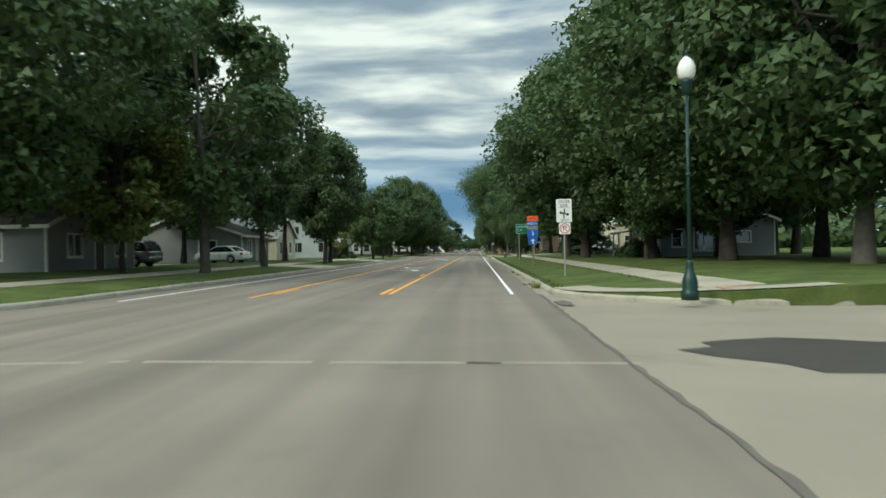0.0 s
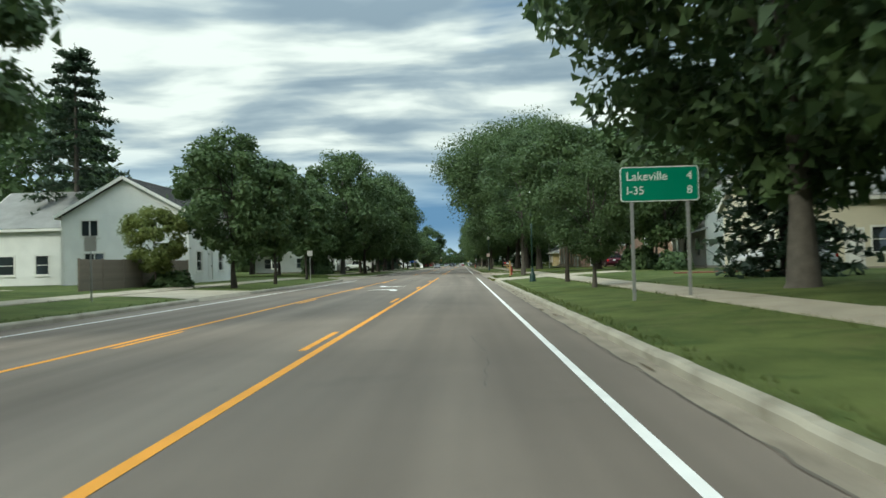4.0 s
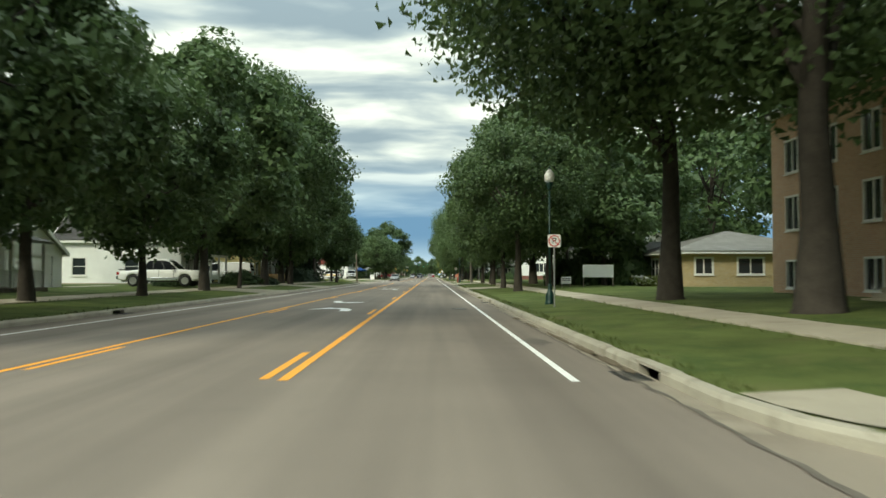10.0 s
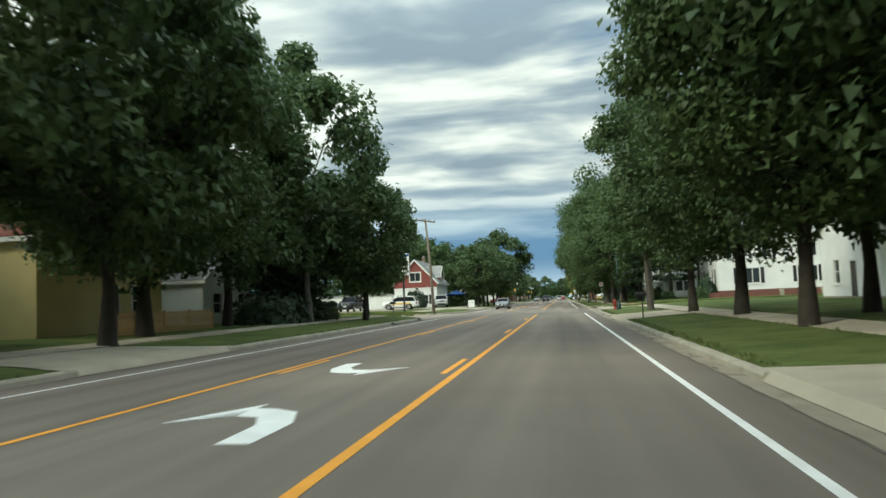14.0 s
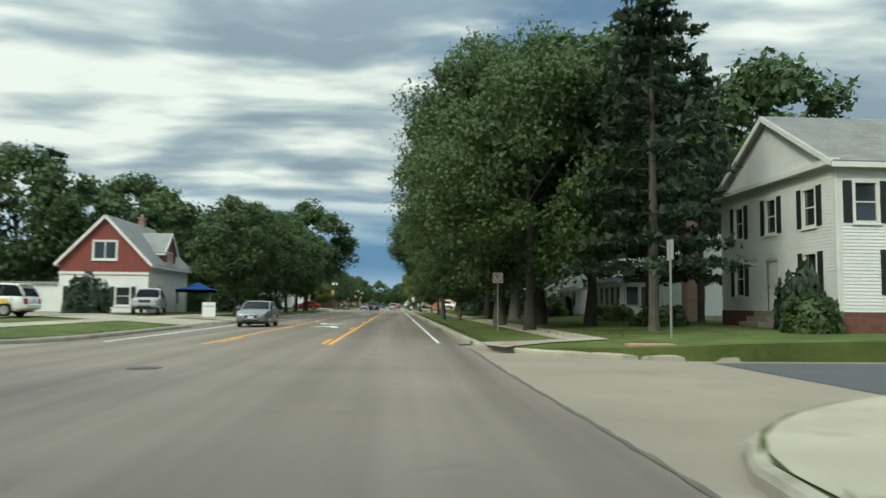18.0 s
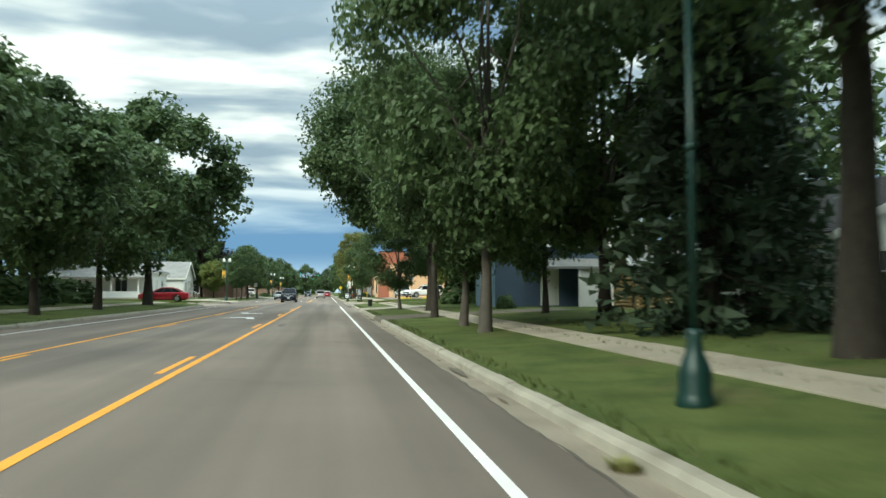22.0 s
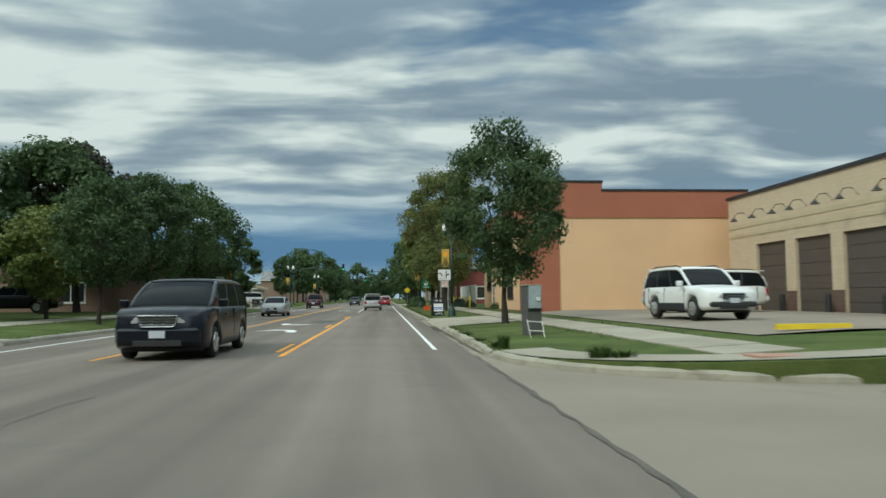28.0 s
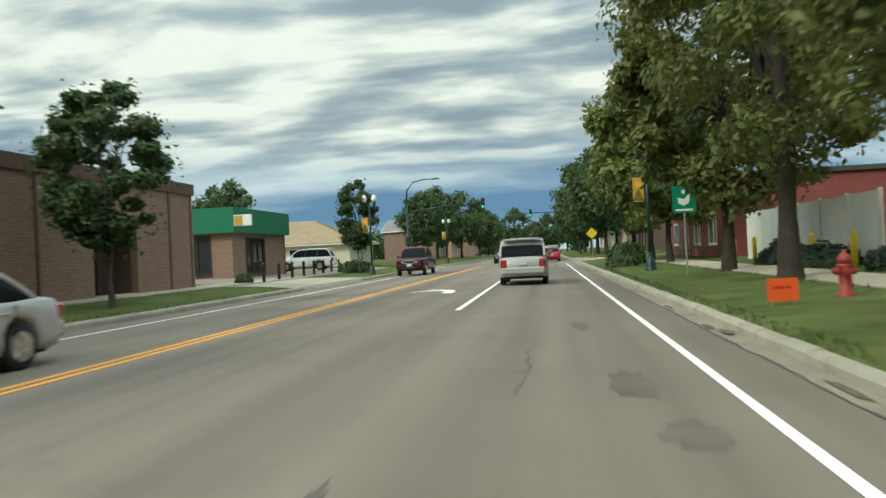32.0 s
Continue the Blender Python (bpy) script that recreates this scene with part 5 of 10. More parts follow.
# ---- trees along the street ----
for k, x, y, s, *w in (
    # east side, first block
    ("maple", 11.6, 70.5, 0.72), ("maple_b", 13.2, 76.0, 0.66), ("oak", 15.8, 68.0, 0.8), ("maple", 17.5, 74.5, 0.75), ("giant", 13.5, 60, 1.0), ("giant_b", 15.5, 50, 1.0), ("giant", 21, 66, 1.05), ("giant", 12.5, 73, 1.0), ("giant", 17.5, 80, 1.0), ("giant", 9.8, 86, 0.95),
    ("giant_b", 9.4, 97, 1.0), ("giant", 24, 48, 1.0), ("giant_b", 27, 84, 1.0), ("oak", 19, 41, 1.0), ("maple_b", 24, 38, 1.0), ("giant", 31, 60, 1.1),
    ("oak", 5.3, 106.4, 0.53), ("street_b", 5.5, 115.4, 0.9), ("ragged", 5.2, 140.4, 0.85, 0.82), ("spruce", 13.2, 107, 0.95),
    ("maple", 15.5, 133.5, 0.8), ("canopy", 12.6, 146.2, 1.0), ("giant", 9.6, 170.2, 0.9), ("giant", 26, 112, 0.9), ("maple", 30, 96, 1.0), ("giant", 34, 140, 1.0), ("maple_b", 22, 143, 1.1),
    # second block
    ("vault", 8.8, 180.5, 0.98, 1.12), ("vault", 8.5, 190.6, 1.02, 0.95), ("canopy", 5.3, 212.5, 0.86, 0.8), ("maple", 5.4, 224.0, 0.9), ("maple_b", 9.0, 222.5, 1.1), ("giant", 9.6, 237.0, 0.95),
    ("maple", 6.0, 240.5, 0.95), ("maple_b", 6.6, 250.5, 0.9), ("maple", 6.1, 258.6, 0.9), ("maple", 9.2, 245.0, 1.0), ("ragged", 5.15, 268.8, 1.0, 0.85), ("maple_b", 17.5, 262, 0.95),
    ("giant_b", 29, 205, 1.0), ("giant", 33, 222, 1.1), ("giant", 30, 244, 1.0), ("maple_b", 24, 275, 0.8), ("giant", 36, 262, 1.0),
    # third block
    ("maple_b", 5.6, 309.0, 0.86), ("giant_b", 5.4, 317.0, 0.82), ("maple_b", 7.4, 316.2, 1.08), ("maple", 8.9, 311.5, 1.1), ("pine", 9.4, 304.4, 0.85), ("pine", 13.0, 315.4, 0.95), ("pine", 16.8, 318.0, 0.85),
    ("maple_b", 7.3, 334.6, 1.0), ("giant_b", 8.3, 330.3, 0.95), ("oak", 4.65, 334.0, 0.66, 0.78), ("vault", 7.9, 342.6, 0.9, 0.74), ("spruce", 9.0, 349.0, 0.85), ("spruce", 11.8, 352.0, 0.8),
    ("oak", 4.5, 353.3, 1.25, 0.95), ("oak", 4.6, 357.1, 0.85, 0.78), ("shade", 4.75, 365.2, 0.72, 0.5), ("canopy", 5.85, 374.0, 1.08, 0.94, 0, -1.7), ("oak", 4.75, 381.0, 0.62, 0.62), ("maple_b", 9.4, 364.0, 0.62, 0.5), ("maple", 9.2, 356.5, 0.95),
    ("light", 9.8, 393.5, 0.7), ("light", 11.8, 399.5, 0.8), ("maple", 10.6, 388.4, 0.66), ("light", 17.5, 386.0, 1.05), ("light", 15.5, 394.0, 0.85), ("maple", 21.0, 394.0, 0.9), ("light", 14.2, 381.0, 0.8), ("giant", 27, 330, 1.0), ("giant_b", 28, 350, 1.0), ("giant", 24, 372, 0.9),
    ("turning_b", 11.2, 408.0, 1.2, 1.12),
    # fourth block
    ("maple", 5.05, 443.4, 0.66, 0.54), ("turning", 5.7, 483.2, 1.0), ("turning_b", 5.0, 472.2, 0.72), ("turning", 5.9, 490.5, 0.86), ("light", 6.2, 505.0, 0.9), ("maple", 6.6, 515.0, 0.9),
    ("maple", 6.8, 556.0, 1.0), ("maple_b", 6.8, 572.0, 1.0), ("maple", 7.0, 590.0, 1.1), ("maple_b", 7.0, 612.0, 1.0), ("maple", 7.0, 640.0, 1.0), ("maple", 7.4, 668.0, 1.0),
    ("maple_b", 11, 565, 1.0), ("maple_b", 12, 600, 1.1), ("giant", 14, 640, 0.9),
    # west side, first block
    ("ragged", -14.6, 60.5, 1.1), ("giant", -20, 50, 1.0), ("giant_b", -24, 62, 0.85), ("ragged", -18, 70, 1.2), ("giant", -27, 46, 0.9), ("light", -17.5, 57, 0.75), ("ragged", -15.2, 74.0, 1.0),
    ("maple", -13.8, 89.5, 0.95, 0.75), ("maple", -14.2, 94.0, 0.95, 0.8), ("ragged", -19.5, 97.0, 1.15), ("maple_b", -25, 84, 0.9), ("maple", -30, 100, 0.9), ("giant", -36, 70, 1.0),
    ("maple", -13.6, 120.4, 0.72), ("street_b", -13.4, 129.6, 0.95), ("pine", -31, 136, 1.15), ("giant", -34, 118, 0.85), ("giant_b", -38, 145, 0.9), ("street_b", -14.2, 144.2, 1.0, 0.9), ("maple", -22.5, 147, 0.8),
    ("light", -17.5, 118.5, 0.4), ("maple_b", -28, 160, 0.9),
    # second block
    ("giant_b", -16.0, 177.0, 0.85), ("maple_b", -14.0, 184.0, 0.85), ("maple_b", -15.6, 191.0, 0.95), ("maple_b", -19.0, 171.0, 0.8), ("maple_b", -22.5, 168.0, 0.72), ("maple_b", -15.3, 212.0, 1.15), ("maple_b", -14.8, 211.2 - 11, 0.8),
    ("street_b", -15.0, 220.2, 1.1), ("maple_b", -19.5, 224.0, 0.85), ("giant", -16.2, 234.2, 1.05, 0.95), ("maple_b", -15.4, 243.0, 1.1, 0.95), ("giant", -17.6, 249.0, 0.82), ("maple_b", -19.0, 260.0, 0.95), ("spruce", -19.0, 266.2, 0.78),
    ("maple", -14.1, 271.8, 0.82, 0.82), ("maple_b", -15.8, 278.6, 0.8, 0.75), ("ragged", -16.5, 266.5, 1.25, 1.1), ("spruce", -17.6, 268.5, 0.7), ("spruce", -21.5, 272.5, 0.85), ("giant", -32, 190, 0.9), ("giant_b", -36, 212, 0.95), ("giant", -38, 236, 0.9), ("maple_b", -30, 262, 0.85), ("giant", -42, 264, 0.9), ("maple_b", -25, 272, 0.8),
    # third block
    ("maple", -13.6, 341.5, 0.79), ("maple", -13.8, 351.5, 0.84), ("maple", -14.0, 361.0, 0.88), ("maple", -13.8, 371.5, 0.90), ("maple_b", -14.0, 382.5, 0.86), ("maple_b", -14.6, 398.2, 1.2, 1.3),
    ("giant", -38, 354, 0.85), ("giant", -30, 364, 0.8), ("giant_b", -46, 354, 0.85), ("giant", -56, 356, 0.85), ("maple_b", -33, 358, 0.95), ("maple_b", -24, 356, 0.85), ("giant", -64, 352, 0.9), ("spruce", -62, 318, 1.0), ("spruce", -52, 352, 1.0), ("pine", -44.0, 374.5, 1.22), ("giant", -68, 335, 0.8), ("maple_b", -24, 376, 0.9),
    ("maple_b", -22, 388, 0.9), ("giant", -34, 384, 0.7), ("spruce", -72, 322, 1.1), ("maple_b", -78, 326, 1.1),
    # fourth block
    ("purple", -21.0, 466.0, 0.84), ("street_b", -13.2, 448.8, 0.75), ("street_b", -13.3, 456.2, 0.9), ("street_b", -13.4, 465.6, 1.0), ("street_b", -14.2, 475.4, 1.02, 1.1), ("slim", -13.3, 484.8, 1.0, 1.15),
    ("light", -17.0, 452.0, 0.5), ("maple_b", -26, 455, 0.8), ("maple", -21, 461, 0.85), ("giant", -36, 452, 0.8), ("slim", -13.8, 517.0, 1.0, 0.95), ("maple_b", -33, 430, 0.9), ("giant_b", -38, 415, 0.8), ("maple_b", -28, 402, 0.85),
    ("ragged", -24, 518, 0.5), ("ragged", -30, 528, 0.55), ("maple", -18, 572, 0.8), ("maple_b", -19, 592, 0.85), ("maple_b", -17, 612, 0.9), ("maple", -16, 640, 0.9), ("maple", -16, 668, 0.9),
    ("maple_b", -24, 626, 1.0), ("maple_b", -10, 700, 1.0), ("maple_b", 0, 716, 0.9), ("maple", 6, 705, 0.9), ("maple_b", -22, 700, 1.1), ("maple_b", -5, 740, 0.8),
    ("canopy", 14.0, 228.5, 1.0), ("canopy", 17.5, 233.0, 1.1), ("canopy", 13.2, 222.0, 0.62, 0.7), ("canopy", 16.6, 142.6, 1.0), ("canopy", 13.8, 139.0, 0.66, 0.8),
):
    tree(k, x, y, s, *w)

for x, y, rx, ry, h, k in (
    (11.0, 389.5, 2.0, 2.4, 1.7, 0), (12.4, 395.5, 2.4, 2.2, 1.9, 1), (15.0, 399.0, 2.4, 2.0, 1.8, 0), (13.0, 386.0, 1.6, 1.6, 1.6, 2), (18.0, 400.0, 2.2, 2.0, 1.6, 1),
    (13.0, 79.0, 1.6, 1.6, 1.3, 0), (13.4, 84.5, 1.3, 2.0, 1.1, 3), (12.5, 337.5, 1.6, 1.2, 1.2, 0), (14.0, 343.0, 1.5, 1.5, 1.7, 0), (15.2, 304.6, 1.0, 1.0, 2.3, 3), (13.8, 301.5, 1.3, 1.0, 1.2, 0), (11.5, 309.5, 1.2, 1.4, 0.9, 1), (12.6, 321.0, 1.3, 1.6, 0.9, 2),
    (16.0, 217.5, 1.3, 0.9, 0.8, 2), (18.2, 216.8, 1.2, 0.9, 0.75, 2), (11.5, 346.0, 1.2, 1.2, 1.3, 0), (-22.0, 331.8, 1.8, 1.6, 2.6, 3), (14.5, 137.5, 1.6, 1.8, 1.7, 0), (15.2, 141.5, 1.5, 1.8, 1.5, 0), (15.0, 129.5, 1.4, 1.4, 1.3, 1), (-17.8, 263.5, 1.5, 2.6, 1.7, 3), (-18.5, 269.0, 1.8, 2.0, 1.9, 3), (-18.2, 274.0, 1.4, 1.8, 1.3, 0), (-21.5, 352.0, 2.2, 3.6, 2.2, 0), (-21.0, 360.0, 2.0, 4.0, 2.4, 0), (-21.5, 368.5, 2.2, 4.0, 2.0, 1), (-20.5, 377.0, 2.0, 3.6, 2.3, 0), (-21.0, 386.0, 2.2, 4.0, 2.1, 0), (-21.0, 394.5, 2.0, 3.5, 1.9, 1), (-17.0, 119.5, 1.4, 1.2, 1.0, 1),
    (-17.4, 235.5, 1.2, 2.4, 0.8, 3), (-19.8, 219.6, 1.5, 1.0, 1.0, 0), (-18.0, 232.0, 1.6, 2.0, 1.2, 0), (-18.6, 173.0, 2.2, 1.8, 2.9, 0), (-20.5, 180.0, 1.8, 2.2, 3.0, 0),
    (9.6, 468.5, 0.5, 2.0, 0.5, 1), (9.6, 473.5, 0.5, 2.2, 0.6, 1), (9.8, 461.5, 0.45, 1.0, 0.4, 1), (7.9, 487.5, 0.6, 1.1, 0.7, 3), (7.9, 491.5, 0.6, 1.3, 0.8, 3), (8.2, 483.8, 0.5, 0.8, 0.6, 3),
    # shrubs added to stand for the deep shade below the trees here
    (12.9, 224.6, 1.7, 2.0, 3.2, 0), (15.4, 222.6, 1.8, 2.0, 3.4, 0), (11.6, 231.5, 1.3, 1.8, 2.4, 0),
    (3.7, 505.0, 0.55, 0.9, 1.2, 1), (4.4, 508.0, 0.6, 1.0, 1.3, 1), (-14.6, 519.0, 0.9, 1.4, 0.9, 1), (-15.8, 500.8, 0.6, 0.5, 0.5, 1), (9.6, 372.2, 0.5, 0.6, 0.7, 1),
):
    shrub(x, y, rx, ry, h, k)

# the woods that close the view behind the houses
def far_woods():
    rnd = np.random.default_rng(77)
    spots = [(side * rnd.uniform(58, 120), y + rnd.uniform(-8, 8)) for side in (-1, 1) for y in range(-20, 760, 13)]
    spots += [(rnd.uniform(-160, 160), rnd.uniform(760, 860)) for _ in range(46)]
    parts = []
    for x, y in spots:
        if -60 < x < 0 and 250 < y < 330:
            continue
        n = 330
        d = rnd.normal(size=(n, 3))
        d /= np.linalg.norm(d, axis=1)[:, None]
        h, r = rnd.uniform(8, 13), rnd.uniform(5, 8)
        pos = d * (rnd.uniform(0.6, 1.0, n))[:, None] * np.array([r, r, h * 0.55]) + np.array([x, y, h * 0.5])
        parts.append(leaf_cloud(pos, d + np.array([0, 0, 0.3]), 1.25, rnd))
    ob = new("far_woods", cloud_mesh("far_woods", np.concatenate(parts), LEAF))
    tagged(ob, "distant dark green woods behind the houses", "woods", kind="stuff")


far_woods()

# ---- lamps, signs, hydrants ----
for x, y in ((5.0, 36.6), (4.1, 120.1), (4.15, 191.8), (3.85, 277.2), (3.82, 339.8)):
    lamp_single(x, y, 4.75)
lamp_double(4.1, 457.3, 5.0)
lamp_double(-13.0, 435.6, 5.0)
lamp_double(-12.9, 478.6, 4.9, True, False)
lamp_double(4.15, 497.0, 5.0)
lamp_double(-12.6, 516.0, 5.0, True, False)
lamp_double(-13.0, 560.0, 5.0, True, False)
for x, y in ((4.5, 145.4), (3.62, 278.0), (4.95, 477.8)):
    hydrant(x, y)
for x, y in ((3.95, 189.5), (4.35, 310.2)):
    no_parking_sign(x, y)


def centre_lane_sign(x, y):
    e = thing("lane_sign", "white centre-lane turn sign above a no-parking sign", "road sign", x, y, gz(x))
    u_post(e, 0, 0, 3.05, STEEL, 0.06)
    p = panel("lane_panel", e, -0.31, 0.31, 2.18, 3.12, WHITE_SHEET, "white panel with two black curved arrows", -0.002)
    letters("CENTER", 0.15, SIGN_BLACK, p, 0, -0.012, 3.00, stretch=0.85)
    letters("LANE", 0.15, SIGN_BLACK, p, 0, -0.012, 2.86, stretch=0.85)
    letters("ONLY", 0.14, SIGN_BLACK, p, 0.02, -0.012, 2.27, stretch=0.85)
    bm = bmesh.new()
    bx(bm, -0.22, 0.24, -0.014, -0.01, 2.775, 2.785)
    part("rule", bm, SIGN_BLACK, p)
    for c, f in (((-0.03, 2.46), False), ((0.04, 2.60), True)):
        bm = bmesh.new()
        arrow_bend(bm, c, f)
        part("arrow", bm, SIGN_BLACK, p)
    no_parking_face(e, 0.02, 1.93, 0.46)


centre_lane_sign(3.87, 50.4)


def route_sign(x, y):
    e = thing("route_marker", "route marker post with orange, blue and gold panels", "road sign", x, y, gz(x))
    u_post(e, 0, 0, 2.9, OLD_TIMBER, 0.08)
    o = panel("detour_panel", e, -0.33, 0.33, 2.82, 3.14, SIGN_ORANGE, "orange panel with dark lettering", -0.002)
    letters("DETOUR", 0.15, SIGN_BLACK, o, 0, -0.012, 2.98, stretch=0.85)
    n = panel("north_panel", e, -0.32, 0.32, 2.50, 2.80, SIGN_BLUE, "blue panel with white lettering", -0.002)
    letters("NORTH", 0.19, WHITE_SHEET, n, 0, -0.012, 2.65, stretch=0.9)
    g = panel("gold_band", e, -0.33, 0.33, 2.32, 2.48, SIGN_GOLD, "", -0.002)
    bm = bmesh.new()
    bx(bm, -0.28, 0.28, -0.013, -0.009, 2.38, 2.43)
    part("text_bar", bm, SIGN_BLUE, g)
    s = panel("route_panel", e, -0.33, 0.33, 1.82, 2.31, SIGN_BLUE, "blue route number panel", -0.002)
    letters("3", 0.36, WHITE_SHEET, s, 0, -0.012, 2.05)
    a = panel("arrow_panel", e, -0.28, 0.28, 1.38, 1.80, SIGN_BLUE, "blue panel with a white arrow", -0.002)
    bm = bmesh.new()
    prism(bm, [(0, 1.75), (0.13, 1.61), (0.05, 1.61), (0.05, 1.45), (-0.05, 1.45), (-0.05, 1.61), (-0.13, 1.61)], "y", -0.014, -0.01)
    part("arrow", bm, WHITE_SHEET, a)


route_sign(3.75, 66.0)


def distance_sign(x0, x1, y):
    e = thing("distance_sign", "large green distance sign with white letters on two posts", "road sign", (x0 + x1) / 2, y, 0.2)
    w = (x1 - x0) / 2
    for px in (-w + 0.3, w - 0.3):
        u_post(e, px, 0, 3.5, STEEL, 0.09)
    b = panel("border", e, -w, w, 2.66, 3.60, WHITE_SHEET, "white border", -0.002, 0.012, 0.06)
    p = panel("sign_panel", e, -w + 0.025, w - 0.025, 2.685, 3.575, SIGN_GREEN, "green reflective panel", -0.015, 0.004, 0.05)
    letters("Lakeville", 0.33, WHITE_SHEET, p, -w + 0.15, -0.024, 3.33, align="LEFT", stretch=0.98)
    letters("I-35", 0.31, WHITE_SHEET, p, -w + 0.15, -0.024, 2.95, align="LEFT")
    letters("4", 0.31, WHITE_SHEET, p, w - 0.25, -0.024, 3.33)
    letters("8", 0.31, WHITE_SHEET, p, w - 0.25, -0.024, 2.95)


distance_sign(4.31, 6.41, 96.3)


def mailbox(x, y):
    e = thing("mailbox", "dark mailbox on a new wooden post with a brace", "mailbox", x, y, gz(x))
    bm = bmesh.new()
    rbx(bm, -0.05, 0.05, -0.05, 0.05, 0.0, 1.28, 0.008)
    part("post", bm, TIMBER, e)
    bm = bmesh.new()
    rbx(bm, -0.065, 0.065, -0.065, 0.065, -0.05, 0.10, 0.006)
    part("sleeve", bm, SIGN_BLACK, e)
    bm = bmesh.new()
    rbx(bm, -0.48, 0.14, -0.05, 0.05, 0.92, 1.0, 0.006)
    part("arm", bm, TIMBER, e)
    bm = bmesh.new()
    tube(bm, [(-0.36, 0, 0.95), (-0.03, 0, 0.66)], [0.045, 0.045], 4)
    part("brace", bm, TIMBER, e)
    bm = bmesh.new()
    prism(bm, [(0.09 * math.cos(a), 1.1 + 0.1 * math.sin(a)) for a in [radians(k * 20) for k in range(10)]] + [(-0.09, 1.0), (0.09, 1.0)], "x", -0.52, -0.07)
    box = part("box", bm, BLACK_IRON, e, "dark metal letter box")
    bm = bmesh.new()
    bx(bm, -0.45, -0.3, -0.10, -0.092, 1.10, 1.17)
    part("flag", bm, SIGN_RED, box)
    bar_text(box, -0.27, -0.1, 1.1, 0.06, WHITE_SHEET, [1, 1, 1], -0.092)


mailbox(3.75, 135.3)


def small_mailbox(x, y):
    e = thing("mailbox", "black mailbox on a thin black post by the drive", "mailbox", x, y, gz(x))
    bm = bmesh.new()
    rod(bm, (0, 0, -0.1), (0, 0, 1.05), 0.03, 8)
    part("post", bm, BLACK_IRON, e)
    bm = bmesh.new()
    prism(bm, [(0.09 * math.cos(a), 1.13 + 0.09 * math.sin(a)) for a in [radians(k * 20) for k in range(10)]] + [(-0.09, 1.04), (0.09, 1.04)], "x", -0.3, 0.2)
    part("box", bm, BLACK_IRON, e)


small_mailbox(3.35, 255.7)
small_mailbox(-14.6, 283.0)
for x, y, w, h, z in ((-13.8, 121.0, 0.75, 1.0, 3.2), (-13.1, 140.6, 0.46, 0.46, 2.6), (-12.5, 471.4, 0.6, 0.75, 2.9), (-14.0, 104.0, 0.46, 0.6, 2.5)):
    back_sign(x, y, w, h, z)


def bare_post(x, y, h, words="thin steel street-name post seen edge on"):
    e = thing("sign_post", words, "post", x, y, gz(x), group="thin posts")
    bm = bmesh.new()
    rbx(bm, -0.03, 0.03, -0.03, 0.03, -0.2, h, 0.005)
    part("post", bm, STEEL, e)
    bm = bmesh.new()
    rbx(bm, -0.006, 0.006, -0.28, 0.28, h - 0.62, h, 0.003)
    part("sign_panel", bm, GREY_SHEET, e)


for x, y, h in ((10.7, 168.5, 3.0), (14.0, 168.2, 2.6), (8.2, 299.4, 3.0), (12.6, 424.6, 2.4)):
    bare_post(x, y, h)


def stop_back(x, y):
    e = thing("stop_sign", "grey back of an octagonal stop sign on a post", "road sign", x, y, gz(x))
    u_post(e, 0, 0, 2.9)
    bm = bmesh.new()
    prism(bm, [(0.38 * math.cos(radians(22.5 + 45 * k)), 2.55 + 0.38 * math.sin(radians(22.5 + 45 * k))) for k in range(8)], "y", -0.004, 0.002)
    part("sign_panel", bm, GREY_SHEET, e)


stop_back(10.4, 425.0)


def yard_board(x, y, w, h, words, rz=0, z0=0.35, material=WHITE_SHEET):
    e = thing("yard_sign", words, "sign", x, y, gz(x), rz)
    for px in (-w / 2 + 0.05, w / 2 - 0.05):
        bm = bmesh.new()
        rbx(bm, px - 0.035, px + 0.035, -0.02, 0.05, -0.1, z0 + h, 0.005)
        part("post", bm, OLD_TIMBER, e)
    return e, panel("board", e, -w / 2, w / 2, z0, z0 + h, material, "", -0.022, 0.02, 0.01)


yard_board(11.4, 216.0, 2.2, 0.9, "long white yard board on two posts on the lawn", 0, 0.65)
e, p = yard_board(9.2, 216.5, 0.7, 0.5, "small white lawn sign with unreadable dark writing", 0, 0.25)
bar_text(p, -0.28, 0.28, 0.62, 0.05, SIGN_BLACK, [2, 3], -0.044)
bar_text(p, -0.28, 0.28, 0.50, 0.05, SIGN_BLACK, [3, 1, 2], -0.044)
e, p = yard_board(-13.8, 333.0, 0.95, 1.05, "white roadside board on the verge", 0, 0.1)
bar_text(p, -0.38, 0.38, 0.85, 0.08, GREY_SHEET, [2, 3], -0.044)


